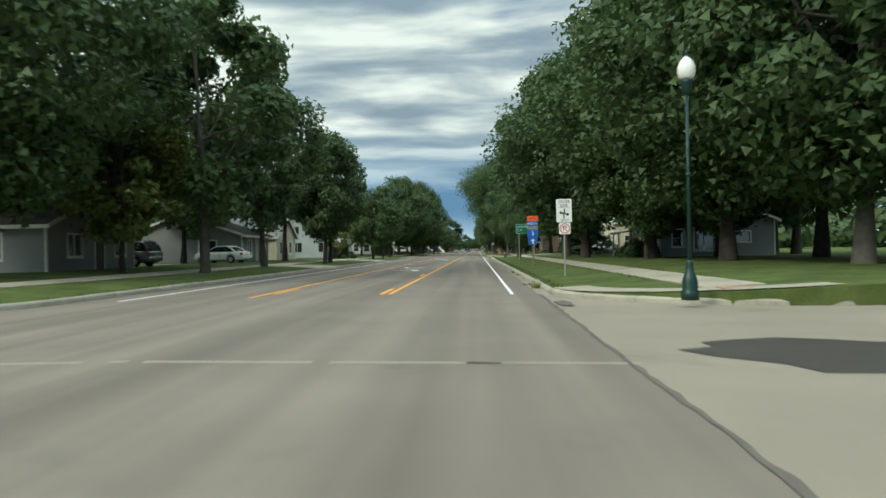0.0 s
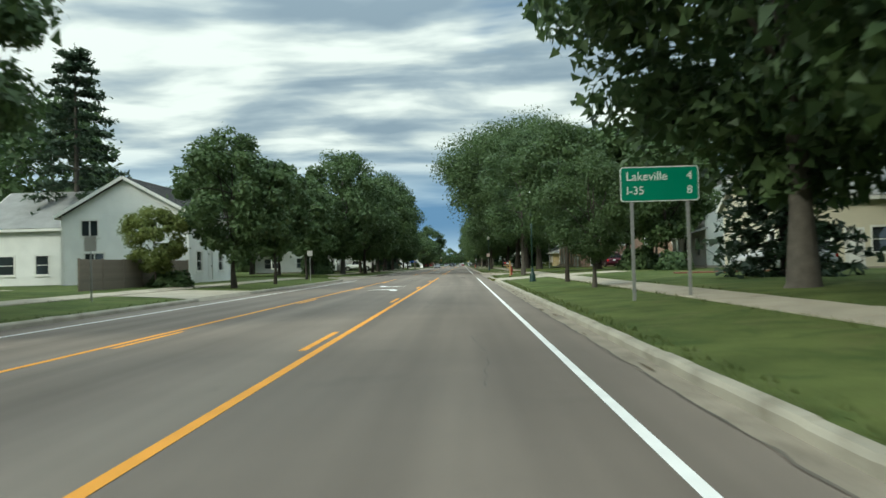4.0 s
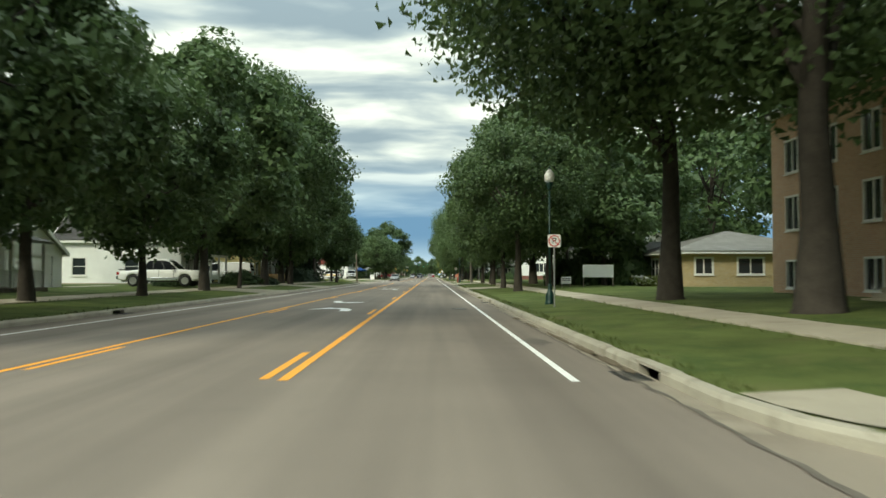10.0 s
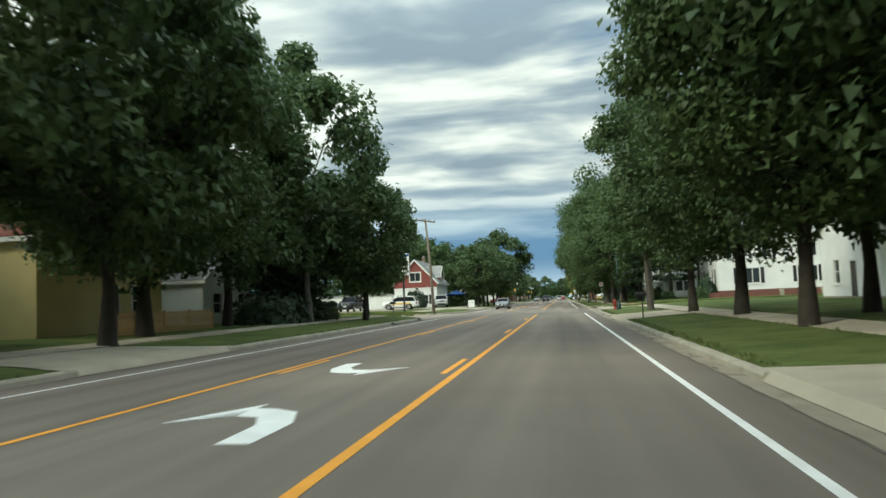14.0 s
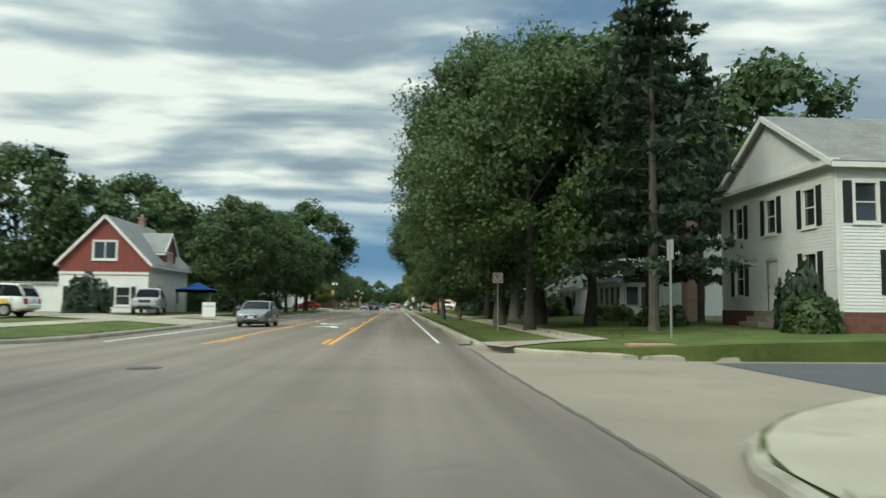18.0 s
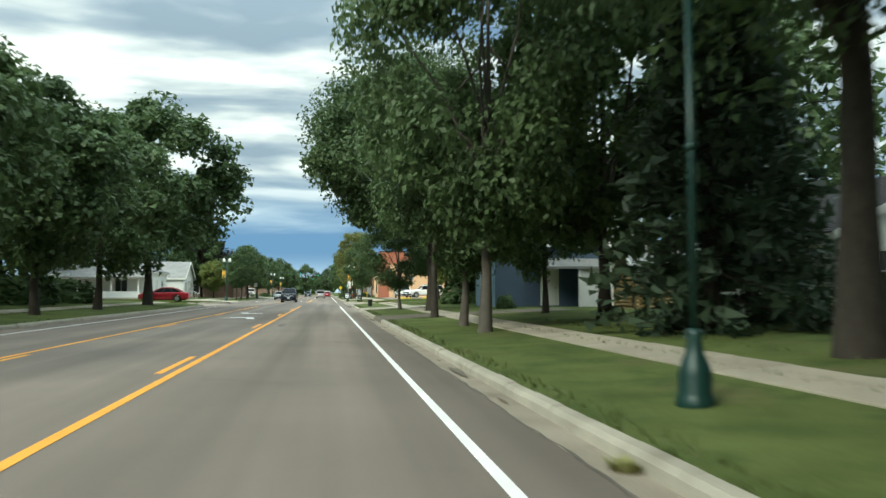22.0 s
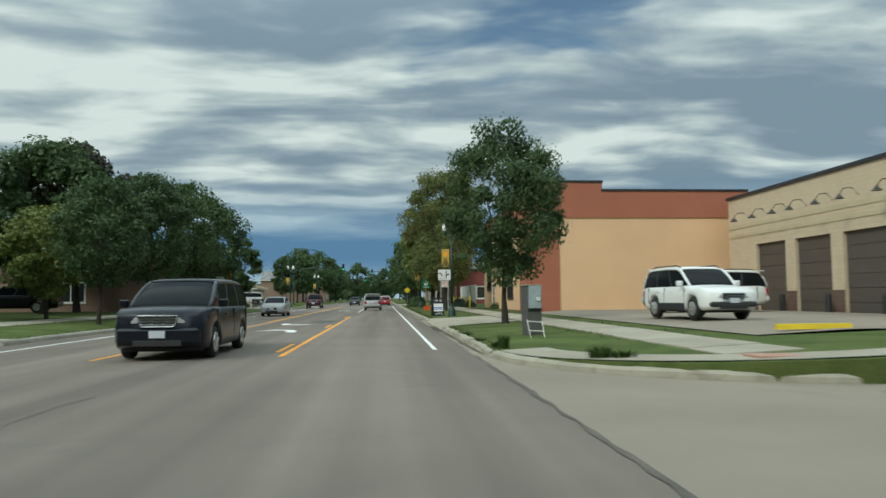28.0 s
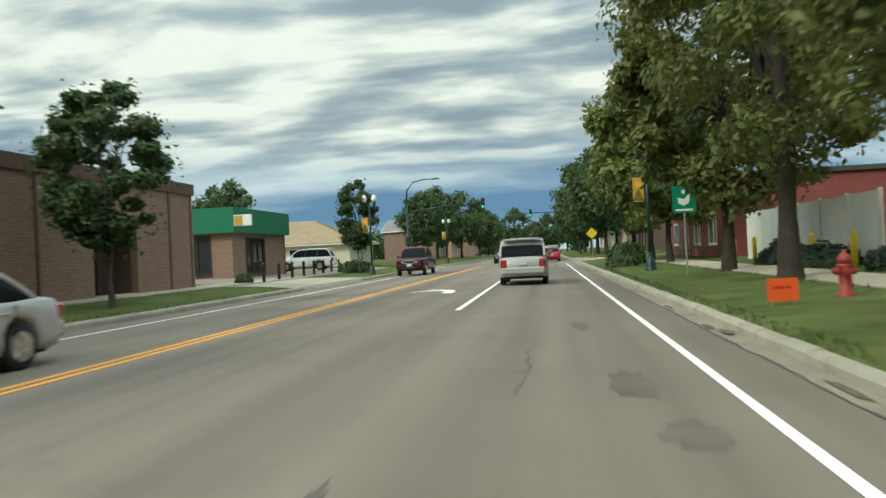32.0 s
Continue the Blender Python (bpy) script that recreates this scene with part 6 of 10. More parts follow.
def lane_use_sign(x, y):
    e = thing("lane_use_sign", "white lane-use sign with arrows above a no-parking sign", "road sign", x, y, gz(x))
    for px in (-0.24, 0.24):
        bm = bmesh.new()
        rbx(bm, px - 0.04, px + 0.04, 0.01, 0.07, -0.2, 2.95, 0.006)
        part("post", bm, STEEL, e)
    p = panel("lane_panel", e, -0.42, 0.42, 2.28, 2.98, WHITE_SHEET, "white panel with black arrows", -0.002)
    bm = bmesh.new()
    t = bmesh.new()
    prism(t, [(-0.19, 2.50), (-0.14, 2.50), (-0.15, 2.66), (-0.22, 2.75), (-0.27, 2.75), (-0.27, 2.80), (-0.36, 2.72), (-0.27, 2.64), (-0.27, 2.69), (-0.24, 2.69), (-0.195, 2.63)], "y", -0.014, -0.01)
    join(bm, t)
    part("arrow", bm, SIGN_BLACK, p)
    bm = bmesh.new()
    prism(bm, [(0.10, 2.38), (0.15, 2.38), (0.15, 2.58), (0.24, 2.62), (0.24, 2.57), (0.33, 2.66), (0.24, 2.75), (0.24, 2.70), (0.15, 2.66), (0.15, 2.80), (0.19, 2.80), (0.125, 2.92), (0.06, 2.80), (0.10, 2.80)], "y", -0.014, -0.01)
    part("arrow", bm, SIGN_BLACK, p)
    bm = bmesh.new()
    bx(bm, -0.004, 0.006, -0.013, -0.009, 2.32, 2.62)
    part("rule", bm, SIGN_BLACK, p)
    letters("ONLY", 0.12, SIGN_BLACK, p, -0.2, -0.012, 2.37, stretch=0.85)
    no_parking_face(e, 0.02, 2.03, 0.42)


lane_use_sign(4.05, 462.2)


def a_board(x, y, rz=0):
    e = thing("sandwich_board", "black sandwich board with a white poster on the verge", "sign", x, y, gz(x), rz)
    for s, name in ((-1, "front_leaf"), (1, "back_leaf")):
        bm = bmesh.new()
        prism(bm, [(s * 0.30, 0.0), (s * 0.33, 0.0), (s * 0.06, 1.15), (s * 0.03, 1.15)], "x", -0.36, 0.36)
        leaf = part(name, bm, SIGN_BLACK, e)
        if s < 0:
            front = leaf
    tilt = math.degrees(math.atan2(0.27, 1.15))
    m = pose(0, -0.335, 0, -tilt, 0, 0)
    for kind, args in (("t", ("WE'RE", 0.17, 0.98)), ("t", ("OPEN", 0.17, 0.15))):
        o = letters(args[0], args[1], WHITE_SHEET, front, 0, 0, 0)
        o.matrix_basis = m @ pose(0, -0.006, args[2])
    bm = bmesh.new()
    bx(bm, -0.3, 0.3, -0.004, 0.0, 0.30, 0.80)
    bm.transform(m)
    part("poster", bm, WHITE_SHEET, front)
    for z, h in ((0.5, 0.06), (0.42, 0.04)):
        bm = bmesh.new()
        bx(bm, -0.28, 0.28, -0.008, -0.0045, z, z + h)
        bm.transform(m)
        part("text_bar", bm, SIGN_BLUE, front)


a_board(3.45, 460.2, 8)


def pedestal(x, y):
    e = thing("utility_cabinet", "grey sheet-metal electric cabinet with a round meter", "cabinet", x, y, gz(x), 7)
    bm = bmesh.new()
    prism(bm, [(-0.27, -0.1), (0.33, -0.1), (0.33, 1.44), (-0.34, 1.44), (-0.34, 0.74), (-0.27, 0.70)], "x", -0.21, 0.21)
    bm.transform(Matrix(((1, 0, -0.03, 0), (0, 1, 0, 0), (0, 0, 1, 0), (0, 0, 0, 1))))
    part("body", bm, CABINET_GREY, e, "dark grey steel body, leaning a little")
    bm = bmesh.new()
    rbx(bm, -0.29, 0.20, -0.37, 0.35, 1.44, 1.465, 0.008)
    part("lid", bm, GREY_SHEET, e)
    bm = bmesh.new()
    rbx(bm, -0.225, 0.165, -0.365, -0.341, 0.78, 1.435, 0.012)
    rbx(bm, -0.19, 0.13, -0.375, -0.360, 0.84, 1.32, 0.01)
    d = part("meter_door", bm, METER_DOOR, e, "pale galvanised meter door")
    bm = bmesh.new()
    disc(bm, 0.06, 1.06, 0.085, -0.40, -0.372)
    m = part("meter", bm, CHROME, d, "round meter behind glass")
    bm = bmesh.new()
    disc(bm, 0.06, 1.06, 0.062, -0.425, -0.398)
    part("dial", bm, WHITE_SHEET, m)
    bm = bmesh.new()
    bx(bm, 0.03, 0.09, -0.428, -0.4245, 1.07, 1.085)
    part("pointer", bm, SIGN_BLACK, m)
    bm = bmesh.new()
    bx(bm, -0.22, 0.165, -0.352, -0.338, 0.745, 0.775)
    part("seam", bm, SIGN_BLACK, e)
    bm = bmesh.new()
    rbx(bm, -0.19, 0.19, -0.285, -0.265, 0.05, 0.66, 0.006)
    part("lower_panel", bm, CABINET_GREY, e)


pedestal(4.40, 434.3)


def wire_stand(x, y):
    e = thing("yard_sign_stand", "empty white wire yard sign stand leaning in the grass", "sign stand", x, y, gz(x), -14)
    for a, b in (((-0.19, 0, -0.03), (-0.31, 0.22, 0.5)), ((0.19, 0, -0.03), (0.11, 0.22, 0.45)), ((-0.24, 0.09, 0.19), (0.16, 0.09, 0.17)), ((-0.30, 0.20, 0.45), (0.12, 0.20, 0.41))):
        bm = bmesh.new()
        rod(bm, a, b, 0.011, 6)
        part("bar", bm, WHITE_PAINT, e)


wire_stand(4.27, 432.9)


def orange_sign(x, y):
    e = thing("lawn_sign", "bright orange lawn sign on a wire stake", "sign", x, y, gz(x), 10)
    for px in (-0.2, 0.2):
        bm = bmesh.new()
        rod(bm, (px, 0.01, -0.1), (px, 0.01, 0.3), 0.008, 5)
        part("stake", bm, STEEL, e)
    p = panel("board", e, -0.27, 0.27, 0.06, 0.46, SIGN_ORANGE)
    bar_text(p, -0.17, 0.14, 0.30, 0.05, SIGN_RED, [2, 1], -0.008)


orange_sign(3.72, 477.2)


def green_sign(x, y):
    e = thing("service_sign", "green square sign with a white reader symbol on a post", "road sign", x, y, gz(x))
    u_post(e, 0, 0, 2.9)
    p = panel("sign_panel", e, -0.38, 0.38, 2.1, 3.0, SIGN_GREEN, "", -0.002)
    bm = bmesh.new()
    disc(bm, 0, 2.80, 0.07, -0.012, -0.009, 14)
    part("symbol_dot", bm, WHITE_SHEET, p)
    bm = bmesh.new()
    prism(bm, [(-0.2, 2.62), (0.0, 2.55), (0.2, 2.74), (0.16, 2.42), (-0.02, 2.34), (-0.18, 2.42)], "y", -0.012, -0.009)
    part("symbol_book", bm, WHITE_SHEET, p)
    bm = bmesh.new()
    bx(bm, -0.28, 0.28, -0.012, -0.009, 2.17, 2.23)
    part("text_bar", bm, WHITE_SHEET, p)


green_sign(4.35, 489.6)


def warning_sign(x, y):
    e = thing("warning_sign", "yellow diamond warning sign on a post", "road sign", x, y, gz(x))
    u_post(e, 0, 0, 2.9)
    bm = bmesh.new()
    prism(bm, [(0, 1.85), (0.5, 2.35), (0, 2.85), (-0.5, 2.35)], "y", -0.006, 0)
    part("sign_panel", bm, YELLOW_BOLLARD, e)


warning_sign(3.7, 531.0)


def bin_pot(x, y):
    e = thing("planter", "small dark round bin standing on the grass verge", "bin", x, y, gz(x))
    bm = bmesh.new()
    lathe(bm, [(0.17, -0.03), (0.18, 0.04), (0.20, 0.52), (0.22, 0.56), (0.19, 0.57)], 14)
    part("body", bm, BLACK_IRON, e, "", True)


bin_pot(3.65, 395.0)


def utility_pole(x, y):
    e = thing("utility_pole", "weathered wooden utility pole with a crossarm and lamp", "utility pole", x, y, gz(x))
    bm = bmesh.new()
    tube(bm, [(0, 0, -0.3), (-0.2, 0, 5), (-0.45, -0.6, 10.1)], [0.17, 0.14, 0.10], 10)
    part("pole", bm, OLD_TIMBER, e, "", True)
    bm = bmesh.new()
    t = bmesh.new()
    rbx(t, -1.1, 1.1, -0.06, 0.06, -0.07, 0.07, 0.01)
    join(bm, t, pose(-0.45, -0.65, 9.85, 0, 8, 20))
    part("crossarm", bm, OLD_TIMBER, e)
    for k in (-0.9, -0.3, 0.4, 0.95):
        bm = bmesh.new()
        lathe(bm, [(0.05, 0), (0.07, 0.06), (0.03, 0.16)], 8, -0.45 + k, -0.65 + 0.33 * k, 9.9 - 0.14 * k)
        part("insulator", bm, SIGN_BLACK, e)
    bm = bmesh.new()
    tube(bm, [(-0.45, -0.6, 9.7), (-1.0, -0.7, 10.0), (-1.5, -0.75, 10.05)], [0.03] * 3, 6)
    rbx(bm, -1.9, -1.4, -0.9, -0.6, 9.98, 10.1, 0.03)
    part("flood_lamp", bm, GREY_SHEET, e)


utility_pole(-14.0, 300.2)


def pole_sign(x, y):
    e = thing("pylon_sign", "tall white pylon sign with a blue and red panel", "sign", x, y, gz(x), 6)
    bm = bmesh.new()
    rbx(bm, -0.1, 0.1, -0.1, 0.1, -0.2, 4.0, 0.01)
    part("post", bm, BLACK_IRON, e)
    bm = bmesh.new()
    rbx(bm, -0.76, 0.76, -0.16, 0.16, 3.9, 6.45, 0.02)
    b = part("cabinet", bm, BLACK_IRON, e)
    f = panel("face", b, -0.71, 0.71, 3.96, 6.39, WHITE_SHEET, "white translucent face", -0.165, 0.006)
    bm = bmesh.new()
    prism(bm, [(-0.66, 5.75), (-0.66, 6.1), (0.3, 6.3), (0.66, 6.3), (0.66, 6.1), (-0.3, 5.85)], "y", -0.18, -0.172)
    part("swoosh", bm, SIGN_BLUE, f)
    bar_text(f, -0.64, 0.64, 5.45, 0.22, SIGN_RED, [1, 1, 1, 1, 1, 1, 1], -0.173)


pole_sign(-17.4, 301.0)


def signal_mast(x, y, reach, z, side, lum):
    e = thing("traffic_signal", "green mast-arm traffic signal with black signal heads", "traffic signal", x, y, 0.1)
    bm = bmesh.new()
    tube(bm, [(0, 0, -0.2), (0, 0, 0.2), (0, 0, z + 0.4)], [0.2, 0.15, 0.11], 10)
    if lum:
        tube(bm, [(0, 0, z + 0.3), (0.1, 0, lum - 1.2), (side * 0.9, 0, lum - 0.25), (side * 2.2, 0, lum), (side * 3.2, 0, lum)], [0.1, 0.09, 0.07, 0.06, 0.05], 8)
        rbx(bm, min(side * 3.1, side * 4.0), max(side * 3.1, side * 4.0), -0.15, 0.15, lum - 0.08, lum + 0.06, 0.03)
    part("mast", bm, GREEN_IRON, e, "", True)
    bm = bmesh.new()
    tube(bm, [(0, 0, z - 0.6), (side * reach * 0.5, 0, z - 0.1), (side * reach, 0, z)], [0.11, 0.08, 0.06], 8)
    part("arm", bm, GREEN_IRON, e, "", True)
    h = part_box("signal_head", e, side * reach - 0.2, side * reach + 0.2, -0.14, 0.14, z - 0.62, z + 0.58, SIGN_BLACK)
    for k, m in ((0, SIGN_RED), (1, YELLOW), (2, SIGNAL_GREEN)):
        bm = bmesh.new()
        disc(bm, side * reach, z + 0.35 - 0.37 * k, 0.13, -0.20, -0.14, 16)
        part("lens", bm, m if k == 2 else BLACK_IRON, h)
    bm = bmesh.new()
    rbx(bm, -0.25, 0.25, -0.4, -0.1, 2.4, 3.4, 0.02)
    part("pole_signal", bm, SIGN_BLACK, e)


def part_box(name, parent, x0, x1, y0, y1, z0, z1, material, label="", b=0.015):
    bm = bmesh.new()
    rbx(bm, x0, x1, y0, y1, z0, z1, b)
    return part(name, bm, material, parent, label)


signal_mast(-16.2, 550.0, 8.9, 6.85, 1, 10.0)
signal_mast(5.2, 590.0, 7.9, 7.4, -1, 0)
signal_mast(-14.5, 640.0, 9.0, 7.0, 1, 0)

# ---- buildings: helpers (all numbers in world metres) ----
def wp(name, bm, material, parent, label="", smooth=False):
    """A part given in world places under a building whose Empty stands unturned."""
    root = parent
    while root.parent is not None:
        root = root.parent
    bm.transform(Matrix.Translation(-root.matrix_basis.translation))
    return part(name, bm, material, parent, label, smooth)


def slab(bm, side, plane, out, u0, u1, z0, z1, depth, proud=0.0):
    """A box on a wall: side x or y is the wall's normal, out its outward sign."""
    a, b = plane + out * proud, plane - out * depth
    a, b = min(a, b), max(a, b)
    if side == "x":
        bx(bm, a, b, u0, u1, z0, z1)
    else:
        bx(bm, u0, u1, a, b, z0, z1)


def cells(u0, u1, z0, z1, holes):
    us = sorted({u0, u1, *[min(max(h[k], u0), u1) for h in holes for k in (0, 1)]})
    zs = sorted({z0, z1, *[min(max(h[k], z0), z1) for h in holes for k in (2, 3)]})
    for a, b in zip(us, us[1:]):
        for c, d in zip(zs, zs[1:]):
            um, zm = (a + b) / 2, (c + d) / 2
            if not any(h[0] < um < h[1] and h[2] < zm < h[3] for h in holes):
                yield a, b, c, d


def boards(bm, side, plane, out, u0, u1, z0, z1, holes, lap, gable):
    """Lapped boards in one sheet: each course stands proud at its foot."""
    def at(u, d, z):
        return bm.verts.new((plane + out * d, u, z) if side == "x" else (u, plane + out * d, z))

    us = sorted({u0, u1, *[min(max(h[k], u0), u1) for h in holes for k in (0, 1)]})
    start = len(bm.verts)
    for a, b in zip(us, us[1:]):
        runs, z = [], z0
        for h in sorted((h for h in holes if h[0] < (a + b) / 2 < h[1]), key=lambda h: h[2]):
            runs.append((z, h[2]))
            z = h[3]
        runs.append((z, z1))
        for lo, hi in runs:
            if hi - lo < 0.02:
                continue
            cuts = sorted({lo, hi, *[z0 + lap * i for i in range(1, 80) if lo + 0.01 < z0 + lap * i < hi - 0.01]})
            last = None
            for c, d in zip(cuts, cuts[1:]):
                f = ((c - z0) / lap) % 1.0
                f = 0.0 if f > 0.99 else f
                foot, head = 0.028 - 0.022 * f, 0.006 if d < hi - 0.001 or abs(((d - z0) / lap) % 1.0) < 0.01 else 0.012
                row = [at(a, foot, c), at(b, foot, c), at(b, head, d), at(a, head, d)]
                bm.faces.new(row)
                if last:
                    bm.faces.new((last[0], last[1], row[1], row[0]))
                last = (row[3], row[2])
    if gable:
        n, last = max(2, int(gable / lap)), None
        m, w = (u0 + u1) / 2, (u1 - u0) / 2
        for i in range(n):
            k, j = i / n, (i + 1) / n
            row = [at(m - w * (1 - k), 0.028, z1 + gable * k), at(m + w * (1 - k), 0.028, z1 + gable * k), at(m + w * (1 - j) + 0.001, 0.006, z1 + gable * j), at(m - w * (1 - j) - 0.001, 0.006, z1 + gable * j)]
            bm.faces.new(row)
            if last:
                bm.faces.new((last[0], last[1], row[1], row[0]))
            last = (row[3], row[2])
    bm.verts.ensure_lookup_table()
    bmesh.ops.remove_doubles(bm, verts=bm.verts[start:], dist=0.0008)


def wall(e, side, plane, out, u0, u1, z0, z1, material, holes=(), lap=0.0, gable=0.0, depth=0.2, name="wall", label=""):
    """One wall with its openings, lapped boards and, if asked, a gable over it."""
    bm = bmesh.new()
    for c in cells(u0, u1, z0, z1, holes):
        slab(bm, side, plane, out, *c, depth)
    bmesh.ops.remove_doubles(bm, verts=bm.verts[:], dist=0.001)
    if gable:
        um = (u0 + u1) / 2
        prism(bm, [(u0, z1), (u1, z1), (um, z1 + gable)], side, plane, plane - out * depth)
    if lap:
        boards(bm, side, plane, out, u0, u1, z0, z1, holes, lap, gable)
    return wp(name, bm, material, e, label)


def window(e, side, plane, out, h, frame=None, bars=(1, 1), glass=None, trim=0.09, sill=True, shutters=None, label=""):
    """A framed window in the opening h = (u0, u1, z0, z1)."""
    frame, glass = frame or WHITE_PAINT, glass or PANE
    u0, u1, z0, z1 = h
    bm = bmesh.new()
    outer = ((u0 - trim, z0 - trim), (u1 + trim, z0 - trim), (u1 + trim, z1 + trim), (u0 - trim, z1 + trim))
    inner = ((u0 + 0.03, z0 + 0.03), (u1 - 0.03, z0 + 0.03), (u1 - 0.03, z1 - 0.03), (u0 + 0.03, z1 - 0.03))
    rings = [[bm.verts.new((plane + out * d, u, z) if side == "x" else (u, plane + out * d, z)) for u, z in loop] for loop, d in ((outer, -0.1), (outer, 0.045), (inner, 0.045), (inner, -0.1))]
    for p, q in zip(rings, rings[1:] + rings[:1]):
        for i in range(4):
            bm.faces.new((p[i], p[(i + 1) % 4], q[(i + 1) % 4], q[i]))
    w = wp("window", bm, frame, e, label)
    for i in range(1, bars[0]):
        u = u0 + (u1 - u0) * i / bars[0]
        bm = bmesh.new()
        slab(bm, side, plane, out, u - 0.035, u + 0.035, z0 + 0.03, z1 - 0.03, 0.09, 0.0)
        wp("glazing_bar", bm, frame, w)
    for i in range(1, bars[1]):
        z = z0 + (z1 - z0) * i / bars[1]
        bm = bmesh.new()
        slab(bm, side, plane, out, u0 + 0.03, u1 - 0.03, z - 0.025, z + 0.025, 0.09, -0.015)
        wp("glazing_bar", bm, frame, w)
    bm = bmesh.new()
    slab(bm, side, plane, out, u0, u1, z0, z1, 0.09, -0.06)
    wp("pane", bm, glass, w)
    if sill:
        bm = bmesh.new()
        slab(bm, side, plane, out, u0 - trim - 0.04, u1 + trim + 0.04, z0 - trim - 0.05, z0 - trim, 0.02, 0.09)
        wp("sill", bm, frame, w)
    if shutters:
        for a, b in ((u0 - trim - 0.36, u0 - trim - 0.01), (u1 + trim + 0.01, u1 + trim + 0.36)):
            bm = bmesh.new()
            slab(bm, side, plane, out, a, b, z0 - 0.05, z1 + 0.05, 0.0, 0.05)
            n = int((z1 - z0) / 0.12)
            for i in range(n):
                z = z0 + 0.05 + i * 0.12
                slab(bm, side, plane, out, a + 0.04, b - 0.04, z, z + 0.06, 0.0, 0.065)
            wp("shutter", bm, shutters, e, "dark louvred shutter")
    return w


def door(e, side, plane, out, h, material, frame=None, panels=True):
    u0, u1, z0, z1 = h
    bm = bmesh.new()
    slab(bm, side, plane, out, u0, u1, z0, z1, 0.10, -0.05)
    if panels:
        for c in cells(u0 + 0.12, u1 - 0.12, z0 + 0.15, z1 - 0.12, [(u0, u1, (z0 + z1) / 2 - 0.08, (z0 + z1) / 2 + 0.04)]):
            slab(bm, side, plane, out, *c, 0.0, -0.035)
    d = wp("door", bm, material, e)
    bm = bmesh.new()
    for c in ((u0 - 0.1, u1 + 0.1, z1, z1 + 0.12), (u0 - 0.1, u0, z0, z1), (u1, u1 + 0.1, z0, z1)):
        slab(bm, side, plane, out, *c, 0.06, 0.04)
    wp("door_frame", bm, frame or WHITE_PAINT, d)
    bm = bmesh.new()
    slab(bm, side, plane, out, u1 - 0.13, u1 - 0.08, z0 + 0.98, z0 + 1.08, 0.05, 0.01)
    wp("handle", bm, STEEL, d)
    return d


def slope(e, a, b, c, d, material, thick=0.12, name="roof", course=0.16):
    """A roof plane with lapped courses; a-b is the eave, d-c the ridge above it."""
    a, b, c, d = map(Vector, (a, b, c, d))
    n = (b - a).cross(d - a).normalized()
    if n.z < 0:
        n = -n
    bm = bmesh.new()
    k = max(2, int((d - a).length / course))
    chains = []
    for p, q in ((a, d), (b, c)):
        line = [p - n * thick]
        for i in range(k):
            line += [p.lerp(q, i / k) + n * 0.022, p.lerp(q, (i + 1) / k) + n * 0.004]
        chains.append([bm.verts.new(v) for v in (*line, q - n * thick)])
    one, two = chains
    for i in range(len(one)):
        j = (i + 1) % len(one)
        bm.faces.new((one[i], one[j], two[j], two[i]))
    bm.faces.new(one)
    bm.faces.new(two)
    return wp(name, bm, material, e)


def beam(e, p, q, w, h, material, name):
    """A squared board from p to q, upright in section."""
    p, q = Vector(p), Vector(q)
    d = (q - p).normalized()
    s = Vector((-d.y, d.x, 0)).normalized() * w / 2 if abs(d.z) < 0.99 else Vector((w / 2, 0, 0))
    u = d.cross(s).normalized() * h / 2
    bm = bmesh.new()
    v = [bm.verts.new(x + i * s + j * u) for x in (p, q) for i, j in ((-1, -1), (1, -1), (1, 1), (-1, 1))]
    for f in ((0, 1, 2, 3), (4, 5, 6, 7), (0, 1, 5, 4), (1, 2, 6, 5), (2, 3, 7, 6), (3, 0, 4, 7)):
        bm.faces.new([v[j] for j in f])
    return wp(name, bm, material, e)


def gable_roof(e, x0, x1, y0, y1, eave, ridge, axis, material, over=0.35, trim=None):
    trim = trim or WHITE_PAINT
    if axis == "x":
        m = (y0 + y1) / 2
        k = (ridge - eave) / (m - y0)
        z = eave - k * over
        A = [((x0 - over, y0 - over, z), (x1 + over, y0 - over, z), (x1 + over, m, ridge), (x0 - over, m, ridge)),
             ((x0 - over, y1 + over, z), (x1 + over, y1 + over, z), (x1 + over, m, ridge), (x0 - over, m, ridge))]
    else:
        m = (x0 + x1) / 2
        k = (ridge - eave) / (m - x0)
        z = eave - k * over
        A = [((x0 - over, y0 - over, z), (x0 - over, y1 + over, z), (m, y1 + over, ridge), (m, y0 - over, ridge)),
             ((x1 + over, y0 - over, z), (x1 + over, y1 + over, z), (m, y1 + over, ridge), (m, y0 - over, ridge))]
    for a, b, c, d in A:
        dz = Vector((0, 0, 0.14))
        slope(e, Vector(a) + dz, Vector(b) + dz, Vector(c) + dz, Vector(d) + dz, material)
        beam(e, a, b, 0.05, 0.2, trim, "gutter")
        for p, q in ((a, d), (b, c)):
            lift = Vector((0, 0, 0.03))
            beam(e, Vector(p) + lift, Vector(q) + lift, 0.06, 0.22, trim, "bargeboard")


